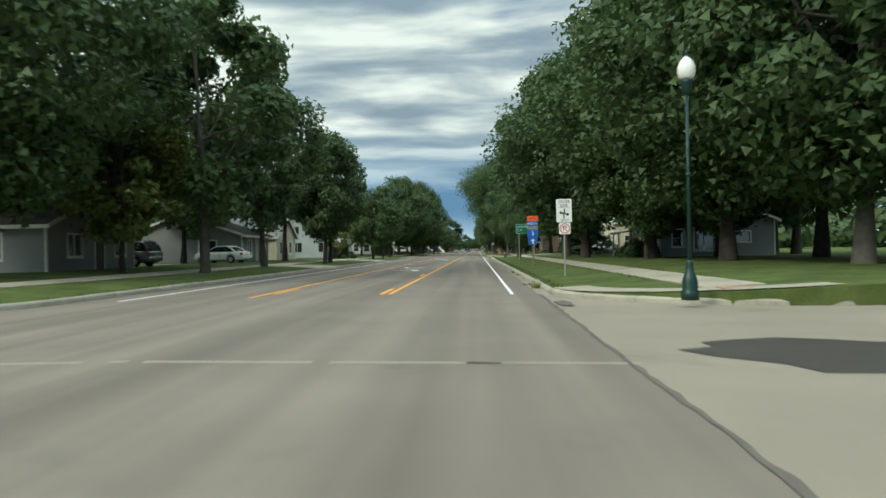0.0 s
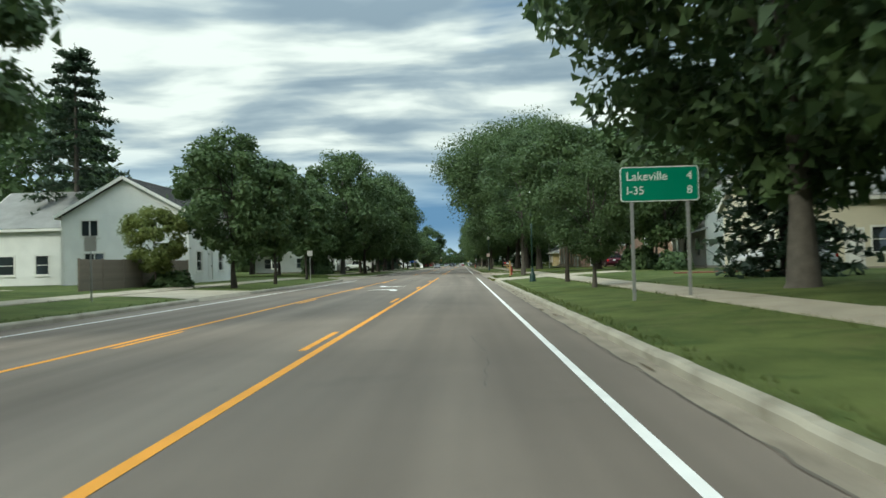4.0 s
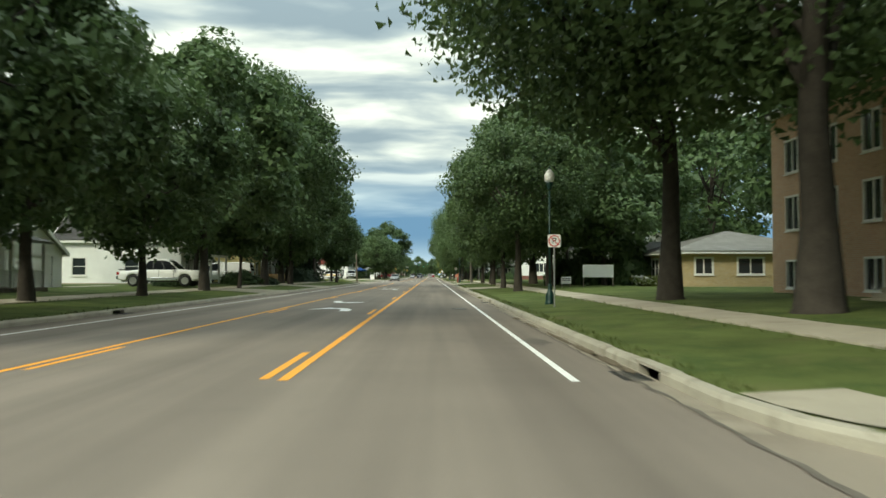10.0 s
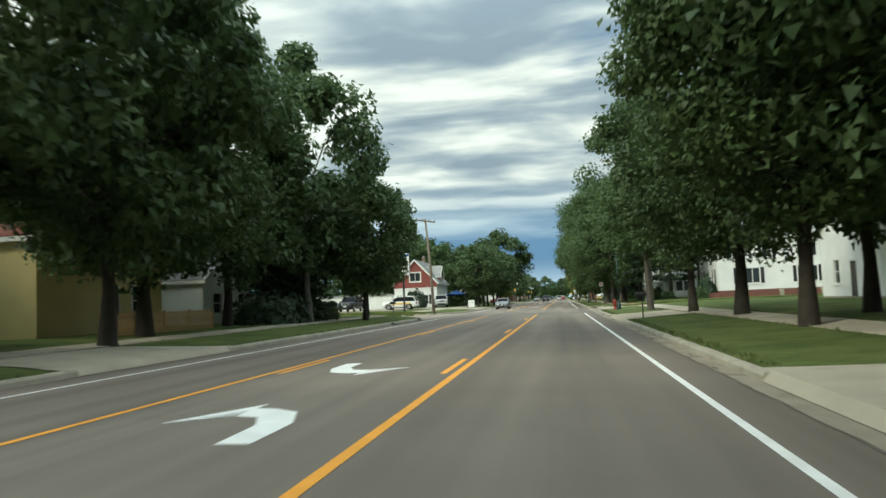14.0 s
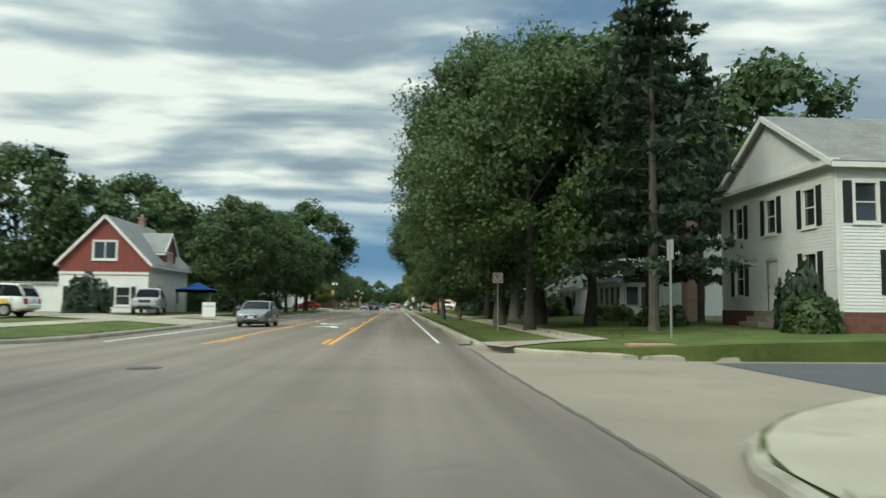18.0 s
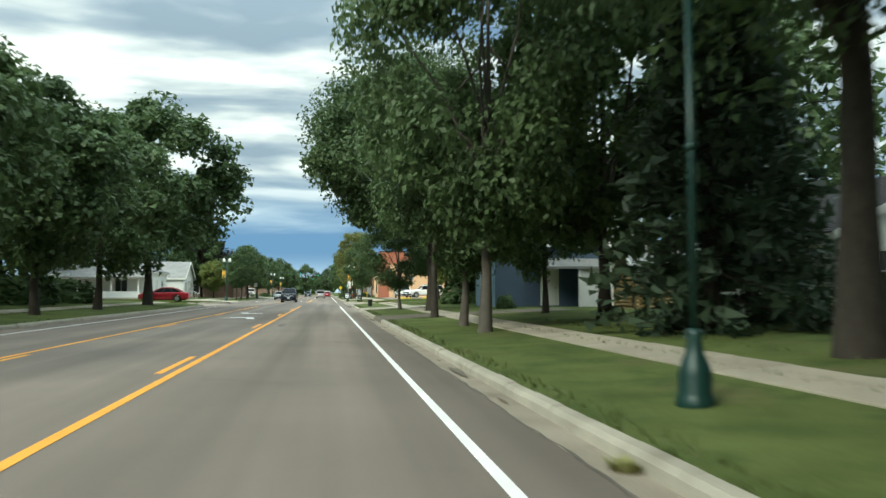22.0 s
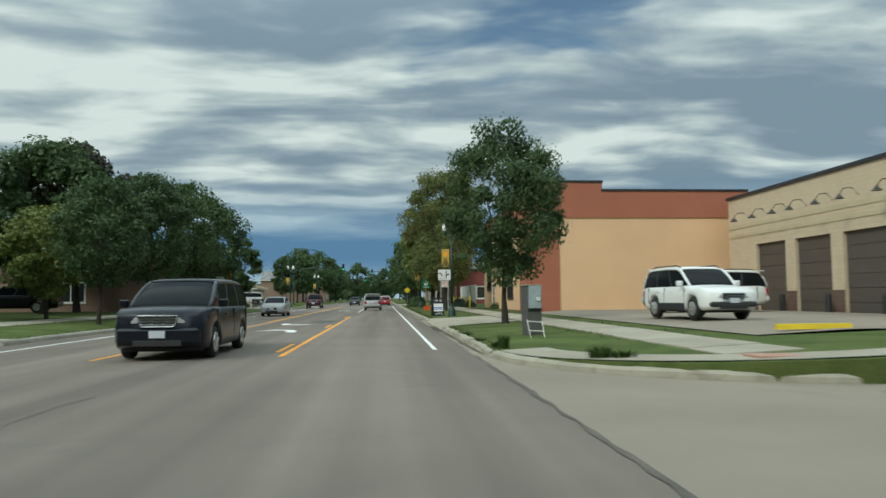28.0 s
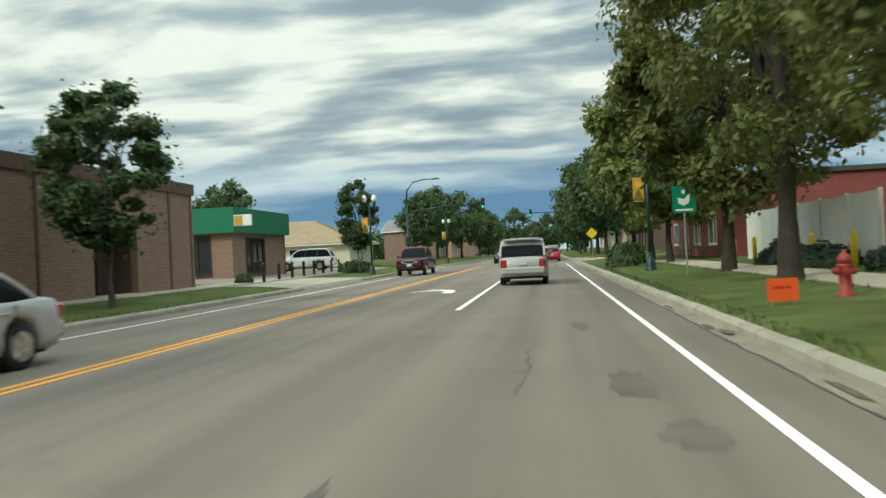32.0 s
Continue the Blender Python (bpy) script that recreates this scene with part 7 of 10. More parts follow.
def hip_roof(e, x0, x1, y0, y1, eave, ridge, material, over=0.5, inset=None):
    x0, x1, y0, y1 = x0 - over, x1 + over, y0 - over, y1 + over
    if (x1 - x0) > (y1 - y0):
        i = inset or (y1 - y0) / 2
        p, q = (x0 + i, (y0 + y1) / 2, ridge), (x1 - i, (y0 + y1) / 2, ridge)
        faces = (((x0, y0, eave), (x1, y0, eave), q, p), ((x0, y1, eave), (x1, y1, eave), q, p), ((x0, y0, eave), (x0, y1, eave), p, p), ((x1, y0, eave), (x1, y1, eave), q, q))
    else:
        i = inset or (x1 - x0) / 2
        p, q = ((x0 + x1) / 2, y0 + i, ridge), ((x0 + x1) / 2, y1 - i, ridge)
        faces = (((x0, y0, eave), (x0, y1, eave), q, p), ((x1, y0, eave), (x1, y1, eave), q, p), ((x0, y0, eave), (x1, y0, eave), p, p), ((x0, y1, eave), (x1, y1, eave), q, q))
    for a, b, c, d in faces:
        slope(e, a, b, Vector(c) + Vector((0, 0, 0.001)), d, material, 0.1)
    bm = bmesh.new()
    bx(bm, x0 + 0.03, x1 - 0.03, y0 + 0.03, y1 - 0.03, eave - 0.2, eave - 0.02)
    wp("eaves", bm, WHITE_PAINT, e)


def house(label, x0, x1, y0, y1, base, eave, ridge, axis, siding, roof, windows=(), doors=(), lap=0.13, plinth=None, over=0.35, hip=False, category="house", gable_mat=None, root=True, trim=None):
    """A plain house; windows and doors are (face, u0, u1, z0, z1[, options]) with faces W, E, S, N."""
    e = thing("house", label, category, (x0 + x1) / 2, (y0 + y1) / 2, gz(x0 if x0 > 0 else x1) - 0.1, group="houses")
    F = {"W": ("x", x0, -1, y0, y1), "E": ("x", x1, 1, y0, y1), "S": ("y", y0, -1, x0, x1), "N": ("y", y1, 1, x0, x1)}
    if plinth:
        bm = bmesh.new()
        bx(bm, x0 - 0.04, x1 + 0.04, y0 - 0.04, y1 + 0.04, -0.2, base)
        wp("foundation", bm, plinth, e)
    for f, (side, plane, out, u0, u1) in F.items():
        holes = [w[1:5] for w in (*windows, *doors) if w[0] == f]
        g = ridge - eave if not hip and ((axis == "x" and f in "WE") or (axis == "y" and f in "SN")) else 0
        if side == "y":
            u0, u1 = u0 + 0.2, u1 - 0.2
            if g:
                g *= (u1 - u0) / (u1 - u0 + 0.4)
        wall(e, side, plane, out, u0, u1, base if plinth else -0.1, eave, siding, holes, lap, g)
        if lap and trim is not False:
            for u in (F[f][3], F[f][4]):
                bm = bmesh.new()
                s = 1 if u == F[f][3] else -1
                slab(bm, side, plane, out, min(u, u + s * 0.1), max(u, u + s * 0.1), base if plinth else 0.0, eave, 0.0, 0.035)
                wp("corner_board", bm, trim or WHITE_PAINT, e)
        for w in windows:
            if w[0] == f:
                o = w[5] if len(w) > 5 else {}
                window(e, side, plane, out, w[1:5], **o)
        for d in doors:
            if d[0] == f:
                door(e, side, plane, out, d[1:5], d[5] if len(d) > 5 else WHITE_PAINT)
    if hip:
        hip_roof(e, x0, x1, y0, y1, eave, ridge, roof, over)
    else:
        gable_roof(e, x0, x1, y0, y1, eave, ridge, axis, roof, over)
    return e


def chimney(e, x, y, z0, z1, w=0.6, material=None):
    bm = bmesh.new()
    bx(bm, x - w / 2, x + w / 2, y - w / 2, y + w / 2, z0, z1)
    bx(bm, x - w / 2 - 0.06, x + w / 2 + 0.06, y - w / 2 - 0.06, y + w / 2 + 0.06, z1 - 0.16, z1)
    c = wp("chimney", bm, material or BRICKWORK, e)
    bm = bmesh.new()
    lathe(bm, [(0.12, 0), (0.1, 0.3)], 10, x, y, z1)
    wp("flue", bm, STEEL, c)


def fence(label, pts, h, material, board=0.14, gap=0.015, z=None, top=False):
    e = thing("fence", label, "fence", *pts[0], 0)
    for (xa, ya), (xb, yb) in zip(pts, pts[1:]):
        d = math.dist((xa, ya), (xb, yb))
        n = max(1, int(d / (board + gap)))
        a = math.atan2(yb - ya, xb - xa)
        first = None
        for i in range(n):
            s = (i + 0.5) / n
            x, y = xa + (xb - xa) * s, ya + (yb - ya) * s
            m = Matrix.Translation((x - pts[0][0], y - pts[0][1], gz(x) if z is None else z)) @ Matrix.Rotation(a, 4, "Z")
            if first is None:
                bm = bmesh.new()
                if top:
                    prism(bm, [(-board / 2, -0.1), (board / 2, -0.1), (board / 2, h - board / 2), (0, h), (-board / 2, h - board / 2)], "y", -0.012, 0.012)
                else:
                    bx(bm, -board / 2, board / 2, -0.012, 0.012, -0.1, h)
                first = part("board", bm, material, e)
                first.matrix_basis = m
            else:
                share("board", first, e, m)
        zz = (gz(xa) if z is None else z)
        for k in (0.25, 0.8):
            bm = bmesh.new()
            p, q = Vector((xa, ya, zz + h * k)), Vector((xb, yb, zz + h * k))
            rod(bm, p, q, 0.035, 4)
            wp("rail", bm, material, e)
        k = max(1, round(d / 2.4))
        for i in range(k + 1):
            x, y = xa + (xb - xa) * i / k, ya + (yb - ya) * i / k
            bm = bmesh.new()
            bx(bm, x - 0.05, x + 0.05, y + 0.02, y + 0.12, -0.1, zz + h + 0.05)
            wp("post", bm, material, e)
    return e


SH = {"shutters": TRIM_BLACK}
DARK_SH = {"shutters": SIDING_NAVY_AND_SHADE}
TWO = {"bars": (2, 1)}
SASH = {"bars": (1, 2)}
THREE = {"bars": (3, 2)}


# ---- east side, first block ----
h1 = house("low grey clapboard house with a dark shingle roof and carport", 14.6, 23.5, 79.5, 91.0, 0.55, 3.3, 5.2, "y", SIDING_GREY, SHINGLE_DARK,
           [("W", 80.6, 81.4, 1.5, 2.5, SASH), ("W", 83.2, 85.0, 1.1, 2.7, TWO), ("S", 15.6, 16.5, 1.3, 2.6, SASH), ("S", 17.3, 18.8, 1.0, 2.7, TWO), ("S", 20.5, 21.6, 1.6, 2.4), ("W", 88.0, 89.4, 1.3, 2.6, TWO)],
           [("W", 86.2, 87.1, 0.55, 2.6)], plinth=CONCRETE)
e = thing("carport", "open carport with a shallow dark roof beside a house", "carport", 17, 95)
slope(e, (13.9, 91.0, 2.75), (13.9, 97.5, 2.75), (20, 97.5, 3.4), (20, 91.0, 3.4), SHINGLE_DARK)
for x, y in ((14.2, 94.2), (14.2, 97.2), (19.7, 97.2)):
    beam(e, (x, y, 0), (x, y, 2.8 if x < 16 else 3.3), 0.12, 0.12, WHITE_PAINT, "post")
beam(e, (13.9, 91.0, 2.66), (13.9, 97.5, 2.66), 0.05, 0.2, WHITE_PAINT, "fascia")
wall(e, "x", 19.9, 1, 91.2, 97.4, -0.1, 3.25, SIDING_NAVY_AND_SHADE, lap=0.2)

h2 = house("cream clapboard house with a grey gable roof", 18.0, 26.0, 118.0, 128.0, 0.6, 4.6, 7.6, "x", SIDING_CREAM, SHINGLE,
           [("W", 119.6, 120.6, 1.4, 2.8, SASH), ("W", 122.4, 123.6, 1.4, 2.8, SASH), ("W", 125.6, 126.6, 1.4, 2.8, SASH), ("W", 122.4, 123.6, 4.4, 5.8, SASH), ("S", 19.4, 20.4, 1.4, 2.8, SASH), ("S", 22.6, 23.6, 1.4, 2.8, SASH)],
           [("S", 21.2, 22.1, 0.6, 2.65)], plinth=CONCRETE)
bm = bmesh.new()
rbx(bm, 11.5, 17.4, 116.4, 117.4, gz(12) - 0.05, gz(12) + 0.08, 0.03)
tagged(part("mulch_bed", bm, MULCH, None), kind="structure")
h3 = house("white two-storey house with a shaded front porch", 19.5, 28.5, 136.5, 146.0, 0.7, 6.2, 9.0, "y", SIDING_WHITE, SHINGLE,
           [("W", 138.0, 139.0, 1.5, 3.0, SASH), ("W", 141.6, 142.6, 1.5, 3.0, SASH), ("W", 138.0, 139.0, 4.2, 5.6, SASH), ("W", 142.4, 143.4, 4.2, 5.6, SASH), ("S", 21.0, 22.0, 4.2, 5.6, SASH), ("S", 25.2, 26.2, 4.2, 5.6, SASH), ("S", 24.4, 25.6, 1.5, 3.0, SASH)],
           [("W", 144.0, 144.9, 0.7, 2.8, DOOR_BROWN)], plinth=CONCRETE)
slope(h3, (17.0, 136.3, 3.05), (17.0, 146.2, 3.05), (19.6, 146.2, 3.75), (19.6, 136.3, 3.75), SHINGLE, name="porch_roof")
beam(h3, (17.1, 136.4, 2.85), (17.1, 146.1, 2.85), 0.16, 0.26, WHITE_PAINT, "porch_beam")
for y in (136.6, 139.8, 143.0, 145.9):
    beam(h3, (17.2, y, 0.6), (17.2, y, 2.8), 0.16, 0.16, WHITE_PAINT, "porch_post")
bm = bmesh.new()
rbx(bm, 17.0, 19.5, 136.4, 146.1, -0.1, 0.68, 0.02)
wp("porch_floor", bm, OLD_TIMBER, h3)

# ---- east side, second block: the brick flats ----
apt = thing("apartment_building", "three-storey peach brick apartment building with white windows", "apartment building", 24, 188, 0)
rows = ((0.75, 1.95), (3.35, 4.85), (5.95, 7.4))
holesW = [(y, y + 1.15, a, b) for y in (178.6, 181.6, 189.4, 192.4, 195.6) for a, b in rows] + [(184.6, 185.7, 5.95, 7.2)]
holesS = [(x, x + 1.2, a, b) for x in (17.2, 20.6, 24.4, 28.0, 31.4) for a, b in rows]
doorW = (184.4, 185.9, 1.0, 3.2)
wall(apt, "x", 15.8, -1, 177.2, 198.0, -0.1, 8.7, BRICKWORK_TAN, holesW + [doorW])
# same brick as the other walls, with painted-in shade
wall(apt, "y", 177.0, -1, 15.8, 34.0, -0.1, 8.7, BRICKWORK_TAN_SHADED, holesS)
wall(apt, "y", 198.2, 1, 15.8, 34.0, -0.1, 8.7, BRICKWORK_TAN)
wall(apt, "x", 34.0, 1, 177.2, 198.0, -0.1, 8.7, BRICKWORK_TAN)
for h in holesW:
    window(apt, "x", 15.8, -1, h, bars=(2, 1), trim=0.05)
for h in holesS:
    window(apt, "y", 177.0, -1, h, bars=(2, 1), trim=0.05)
door(apt, "x", 15.8, -1, doorW, DOOR_BROWN)
bm = bmesh.new()
prism(bm, [(183.5, 3.6), (186.8, 3.6), (185.15, 4.5)], "x", 14.3, 15.8)
bx(bm, 14.3, 15.75, 183.5, 186.8, 3.35, 3.6)
wp("portico_pediment", bm, WHITE_PAINT, apt, "white gabled entrance canopy")
for y in (183.8, 186.5):
    bm = bmesh.new()
    lathe(bm, [(0.17, 0), (0.17, 0.1), (0.12, 0.16), (0.11, 2.3), (0.16, 2.38), (0.16, 2.5)], 12, 14.6, y, 0.9)
    wp("portico_column", bm, WHITE_PAINT, apt)
bm = bmesh.new()
for i in range(4):
    rbx(bm, 13.2 + i * 0.32, 15.8, 183.4, 186.9, 0.2 + 0.18 * i, 0.38 + 0.18 * i, 0.01)
wp("entrance_steps", bm, CONCRETE, apt)
hip_roof(apt, 15.8, 34.0, 177.0, 198.2, 8.85, 11.2, SHINGLE_DARK, 0.5)

ranch = house("low tan brick bungalow with a grey hip roof", 16.8, 28.0, 215.0, 226.0, 0.5, 3.0, 4.7, "x", BRICKWORK_GOLD, SHINGLE,
              [("W", 216.4, 217.8, 1.3, 2.5, TWO), ("W", 219.6, 222.4, 1.1, 2.5, THREE), ("S", 18.0, 19.2, 1.4, 2.5, TWO), ("S", 21.0, 22.8, 1.4, 2.5, TWO), ("S", 25.0, 26.2, 1.4, 2.5, TWO)],
              [("W", 223.6, 224.6, 0.5, 2.55, DOOR_BROWN)], lap=0, hip=True, over=0.6)
garage_e = house("white clapboard garage with a grey gable roof", 17.5, 24.0, 229.5, 236.0, 0.4, 2.7, 4.3, "x", SIDING_WHITE, SHINGLE, [("S", 20.0, 21.0, 1.3, 2.3)], [("W", 231.0, 234.4, 0.3, 2.45)], category="garage")
fl = thing("flower_bed", "bed of white flowers before the bungalow", "flowers", 15.6, 219.0, gz(15), kind="stuff")
rnd = np.random.default_rng(5)
pts = rnd.uniform((-0.7, -2.6, 0.1), (0.7, 2.6, 0.75), (420, 3))
o = new("blossom", cloud_mesh("blossom", leaf_cloud(pts, rnd.normal(size=(420, 3)) + np.array([0, 0, 1]), 0.13, rnd, 1.0), FLOWERS))
o.parent = fl
o = new("foliage", cloud_mesh("foliage", leaf_cloud(pts[:300] * np.array([1, 1, 0.85]), rnd.normal(size=(300, 3)), 0.22, rnd, 1.8), LEAF_LIGHT))
o.parent = fl
house("white clapboard house behind the maples", 18.0, 26.0, 246.0, 254.0, 0.6, 5.0, 7.6, "y", SIDING_WHITE, SHINGLE_DARK,
      [("W", 247.4, 248.4, 1.4, 2.9, SASH), ("W", 251.0, 252.2, 1.4, 2.9, SASH), ("S", 19.4, 20.4, 1.4, 2.9, SASH), ("S", 22.8, 23.8, 1.4, 2.9, SASH), ("S", 19.4, 20.4, 3.6, 4.8, SASH), ("S", 22.8, 23.8, 3.6, 4.8, SASH)], [("W", 249.2, 250.1, 0.6, 2.7)], plinth=CONCRETE)
house("white house with a grey gable roof beside the junction", 17.0, 27.0, 263.0, 273.5, 0.6, 4.8, 8.0, "x", SIDING_WHITE, SHINGLE,
      [("W", 264.6, 265.6, 1.4, 2.9, SASH), ("W", 270.2, 271.2, 1.4, 2.9, SASH), ("W", 267.4, 268.8, 4.6, 6.0, TWO), ("S", 18.6, 19.6, 1.4, 2.9, SASH), ("S", 22.6, 23.6, 1.4, 2.9, SASH)], [("W", 267.5, 268.4, 0.6, 2.7, DOOR_BROWN)], plinth=CONCRETE)

# ---- east side, third block ----
hw = house("white two-storey clapboard house with black shutters and a grey roof", 16.3, 30.0, 304.0, 314.0, 1.2, 6.9, 9.7, "x", SIDING_WHITE, SHINGLE,
           [("S", 17.0, 17.9, 4.6, 6.1, {"bars": (1, 2), "shutters": TRIM_BLACK}), ("S", 21.0, 21.9, 4.6, 6.1, {"bars": (1, 2), "shutters": TRIM_BLACK}), ("S", 25.0, 25.9, 4.6, 6.1, {"bars": (1, 2), "shutters": TRIM_BLACK}),
            ("S", 18.4, 20.6, 1.9, 3.5, {"bars": (3, 1), "shutters": TRIM_BLACK}), ("S", 24.4, 26.4, 1.9, 3.5, {"bars": (3, 1), "shutters": TRIM_BLACK}),
            ("W", 305.4, 306.3, 4.6, 6.1, {"bars": (1, 2), "shutters": TRIM_BLACK}), ("W", 308.5, 309.4, 4.6, 6.1, {"bars": (1, 2), "shutters": TRIM_BLACK}), ("W", 311.6, 312.5, 4.6, 6.1, {"bars": (1, 2), "shutters": TRIM_BLACK}),
            ("W", 305.4, 306.3, 1.9, 3.5, {"bars": (1, 2), "shutters": TRIM_BLACK}), ("W", 311.6, 312.5, 1.9, 3.5, {"bars": (1, 2), "shutters": TRIM_BLACK})],
           [("W", 308.4, 309.4, 1.2, 3.4, WHITE_PAINT)], plinth=FOUNDATION)
bm = bmesh.new()
bx(bm, 15.95, 16.3, 303.7, 314.3, 6.75, 6.95)
wp("cornice", bm, WHITE_PAINT, hw)
bm = bmesh.new()
for i in range(4):
    rbx(bm, 14.8 + i * 0.35, 16.3, 308.0, 309.8, 0.25 + 0.24 * i, 0.48 + 0.24 * i, 0.01)
wp("front_steps", bm, CONCRETE, hw)
e = thing("retaining_wall", "low dark red block wall with posts along the lawn", "wall", 14, 301.5)
bm = bmesh.new()
bx(bm, 14.2, 27.0, 301.4, 301.7, 0.2, 1.02)
wp("block_wall", bm, FOUNDATION, e)
for x in (14.3, 18.0, 22.0, 26.0):
    bm = bmesh.new()
    rbx(bm, x - 0.2, x + 0.2, 301.3, 301.8, 0.2, 1.12, 0.02)
    wp("pier", bm, CONCRETE, e)

hb = house("white bungalow with a glazed sun porch and grey roof", 17.4, 28.0, 325.5, 338.5, 0.8, 3.6, 7.0, "y", SIDING_WHITE, SHINGLE,
           [("S", 19.0, 20.2, 1.6, 3.0, SASH), ("S", 21.6, 22.8, 4.2, 5.5, SASH), ("S", 23.6, 24.6, 1.6, 3.0, SASH)], plinth=CONCRETE)
chimney(hb, 18.6, 323.9, 0.0, 8.2, 0.9)
wall(hb, "x", 15.0, -1, 327.0, 335.4, 0.55, 1.35, SIDING_WHITE, lap=0.2)
wall(hb, "y", 327.0, -1, 15.2, 17.4, 0.55, 1.35, SIDING_WHITE, lap=0.2)
wall(hb, "y", 335.4, 1, 15.2, 17.4, 0.55, 1.35, SIDING_WHITE, lap=0.2)
for i in range(7):
    y = 327.08 + i * 1.37
    beam(hb, (15.1, y, 1.3), (15.1, y, 2.95), 0.14, 0.14, WHITE_PAINT, "porch_post")
    if i < 6:
        window(hb, "x", 15.0, -1, (y + 0.12, y + 1.25, 1.42, 2.72), glass=PANE, trim=0.05, sill=False)
for i in range(2):
    x = 15.3 + i * 1.05
    window(hb, "y", 327.0, -1, (x, x + 0.9, 1.42, 2.72), trim=0.05, sill=False)
bm = bmesh.new()
bx(bm, 14.95, 17.4, 326.95, 335.45, 2.78, 3.0)
wp("porch_beam", bm, WHITE_PAINT, hb)
slope(hb, (14.6, 326.6, 3.02), (14.6, 335.8, 3.02), (17.5, 335.8, 3.75), (17.5, 326.6, 3.75), SHINGLE, name="porch_roof")
house("white clapboard wing with a grey gable roof", 15.3, 24.0, 339.6, 348.4, 0.7, 3.0, 5.4, "y", SIDING_WHITE, SHINGLE,
      [("W", 341.2, 342.2, 1.4, 2.6, SASH), ("W", 345.8, 347.4, 1.3, 2.6, TWO), ("S", 17.0, 18.0, 1.4, 2.6, SASH), ("S", 20.6, 21.6, 1.4, 2.6, SASH)], [("W", 343.4, 344.3, 0.7, 2.7)], plinth=CONCRETE)
house("pale grey house with a low gable roof", 15.2, 24.0, 353.0, 361.5, 0.6, 3.15, 5.3, "y", SIDING_WHITE, SHINGLE_DARK,
      [("W", 354.4, 355.6, 1.3, 2.6, TWO), ("W", 358.6, 359.8, 1.3, 2.6, TWO), ("S", 16.6, 17.8, 1.3, 2.6, SASH), ("S", 20.4, 21.6, 1.3, 2.6, SASH)], [("W", 356.7, 357.6, 0.6, 2.6)], plinth=CONCRETE)

# the blue clapboard house
blue = thing("house", "blue clapboard house with white windows and a grey shingle roof", "house", 14, 377.5, 0.2, group="houses")
GW, UW = (376.2, 378.4, 1.1, 2.57), (376.75, 377.95, 3.55, 4.88)
bm = bmesh.new()
bx(bm, 9.65, 18.9, 375.15, 380.05, -0.1, 0.5)
wp("foundation", bm, CONCRETE, blue)
bw = wall(blue, "x", 9.6, -1, 375.1, 380.1, 0.45, 4.25, SIDING_BLUE, [GW, UW], 0.0, 2.05)
# south and east walls: the same blue siding, shade put into the colour
wall(blue, "y", 375.1, -1, 9.8, 19.0, 0.45, 4.25, SIDING_NAVY_AND_SHADE, [(12.5, 13.4, 0.55, 2.6)], 0.0)
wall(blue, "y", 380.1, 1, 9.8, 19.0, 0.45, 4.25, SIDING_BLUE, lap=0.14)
wall(blue, "x", 19.0, 1, 375.1, 380.1, 0.45, 4.25, SIDING_NAVY_AND_SHADE, gable=2.05)
# each clapboard of the two seen walls
bm = bmesh.new()
prism(bm, [(-0.03, 0.0), (-0.006, 0.145), (0.0, 0.145), (0.0, 0.0)], "y", 0.0, 1.0)
proto_x = part("clapboard", bm, SIDING_BLUE, bw)
used = False
z, org = 0.5, Vector((14, 377.5, 0.2))
while z < 6.1:
    k = max(0.0, (z + 0.07 - 4.25) / 2.05)
    a, b = 375.1 + 2.5 * k, 380.1 - 2.5 * k
    spans = [(a, b)]
    for h in (GW, UW):
        if h[2] - 0.05 < z + 0.07 < h[3] + 0.05:
            spans = [s for p, q in spans for s in ((p, min(q, h[0])), (max(p, h[1]), q)) if s[1] - s[0] > 0.03]
    for a, b in spans:
        o = proto_x if not used else share("clapboard", proto_x, bw, Matrix.Identity(4))
        used = True
        o.matrix_basis = Matrix.Translation(Vector((9.6, a, z)) - org) @ Matrix.Diagonal((1, b - a, 1, 1))
    z += 0.14
# the south clapboards take the shade-darkened blue too
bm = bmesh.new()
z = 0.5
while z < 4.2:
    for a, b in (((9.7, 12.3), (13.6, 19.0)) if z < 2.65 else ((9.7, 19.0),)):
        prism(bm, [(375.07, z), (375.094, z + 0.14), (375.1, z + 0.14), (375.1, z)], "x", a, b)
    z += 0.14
wp("siding", bm, SIDING_NAVY_AND_SHADE, blue)
for y in (375.1, 380.1):
    bm = bmesh.new()
    bx(bm, 9.555, 9.62, min(y, y + (0.1 if y < 376 else -0.1)), max(y, y + (0.1 if y < 376 else -0.1)), 0.48, 4.3)
    wp("corner_board", bm, SIDING_BLUE, blue)
window(blue, "x", 9.6, -1, GW, bars=(3, 2), glass=PANE_CURTAIN, trim=0.12, label="white triple sash window")
window(blue, "x", 9.6, -1, UW, bars=(2, 1), glass=PANE_CURTAIN, trim=0.13, label="white double window under the gable")
door(blue, "y", 375.1, -1, (12.5, 13.4, 0.55, 2.6), WHITE_PAINT)
gable_roof(blue, 9.6, 19.0, 375.1, 380.1, 4.3, 6.3, "x", SHINGLE, 0.32)
for x in (11.3, 13.0, 14.8):
    bm = bmesh.new()
    rbx(bm, x - 0.2, x + 0.2, 376.55, 376.95, 5.8, 6.08, 0.04)
    wp("roof_vent", bm, TRIM_BLACK, blue, "small black roof vent")
for s in (-1, 1):
    beam(blue, (9.25, 377.6 + s * 0.42, 5.72), (9.25, 377.6, 6.12), 0.05, 0.09, WHITE_PAINT, "gable_brace")
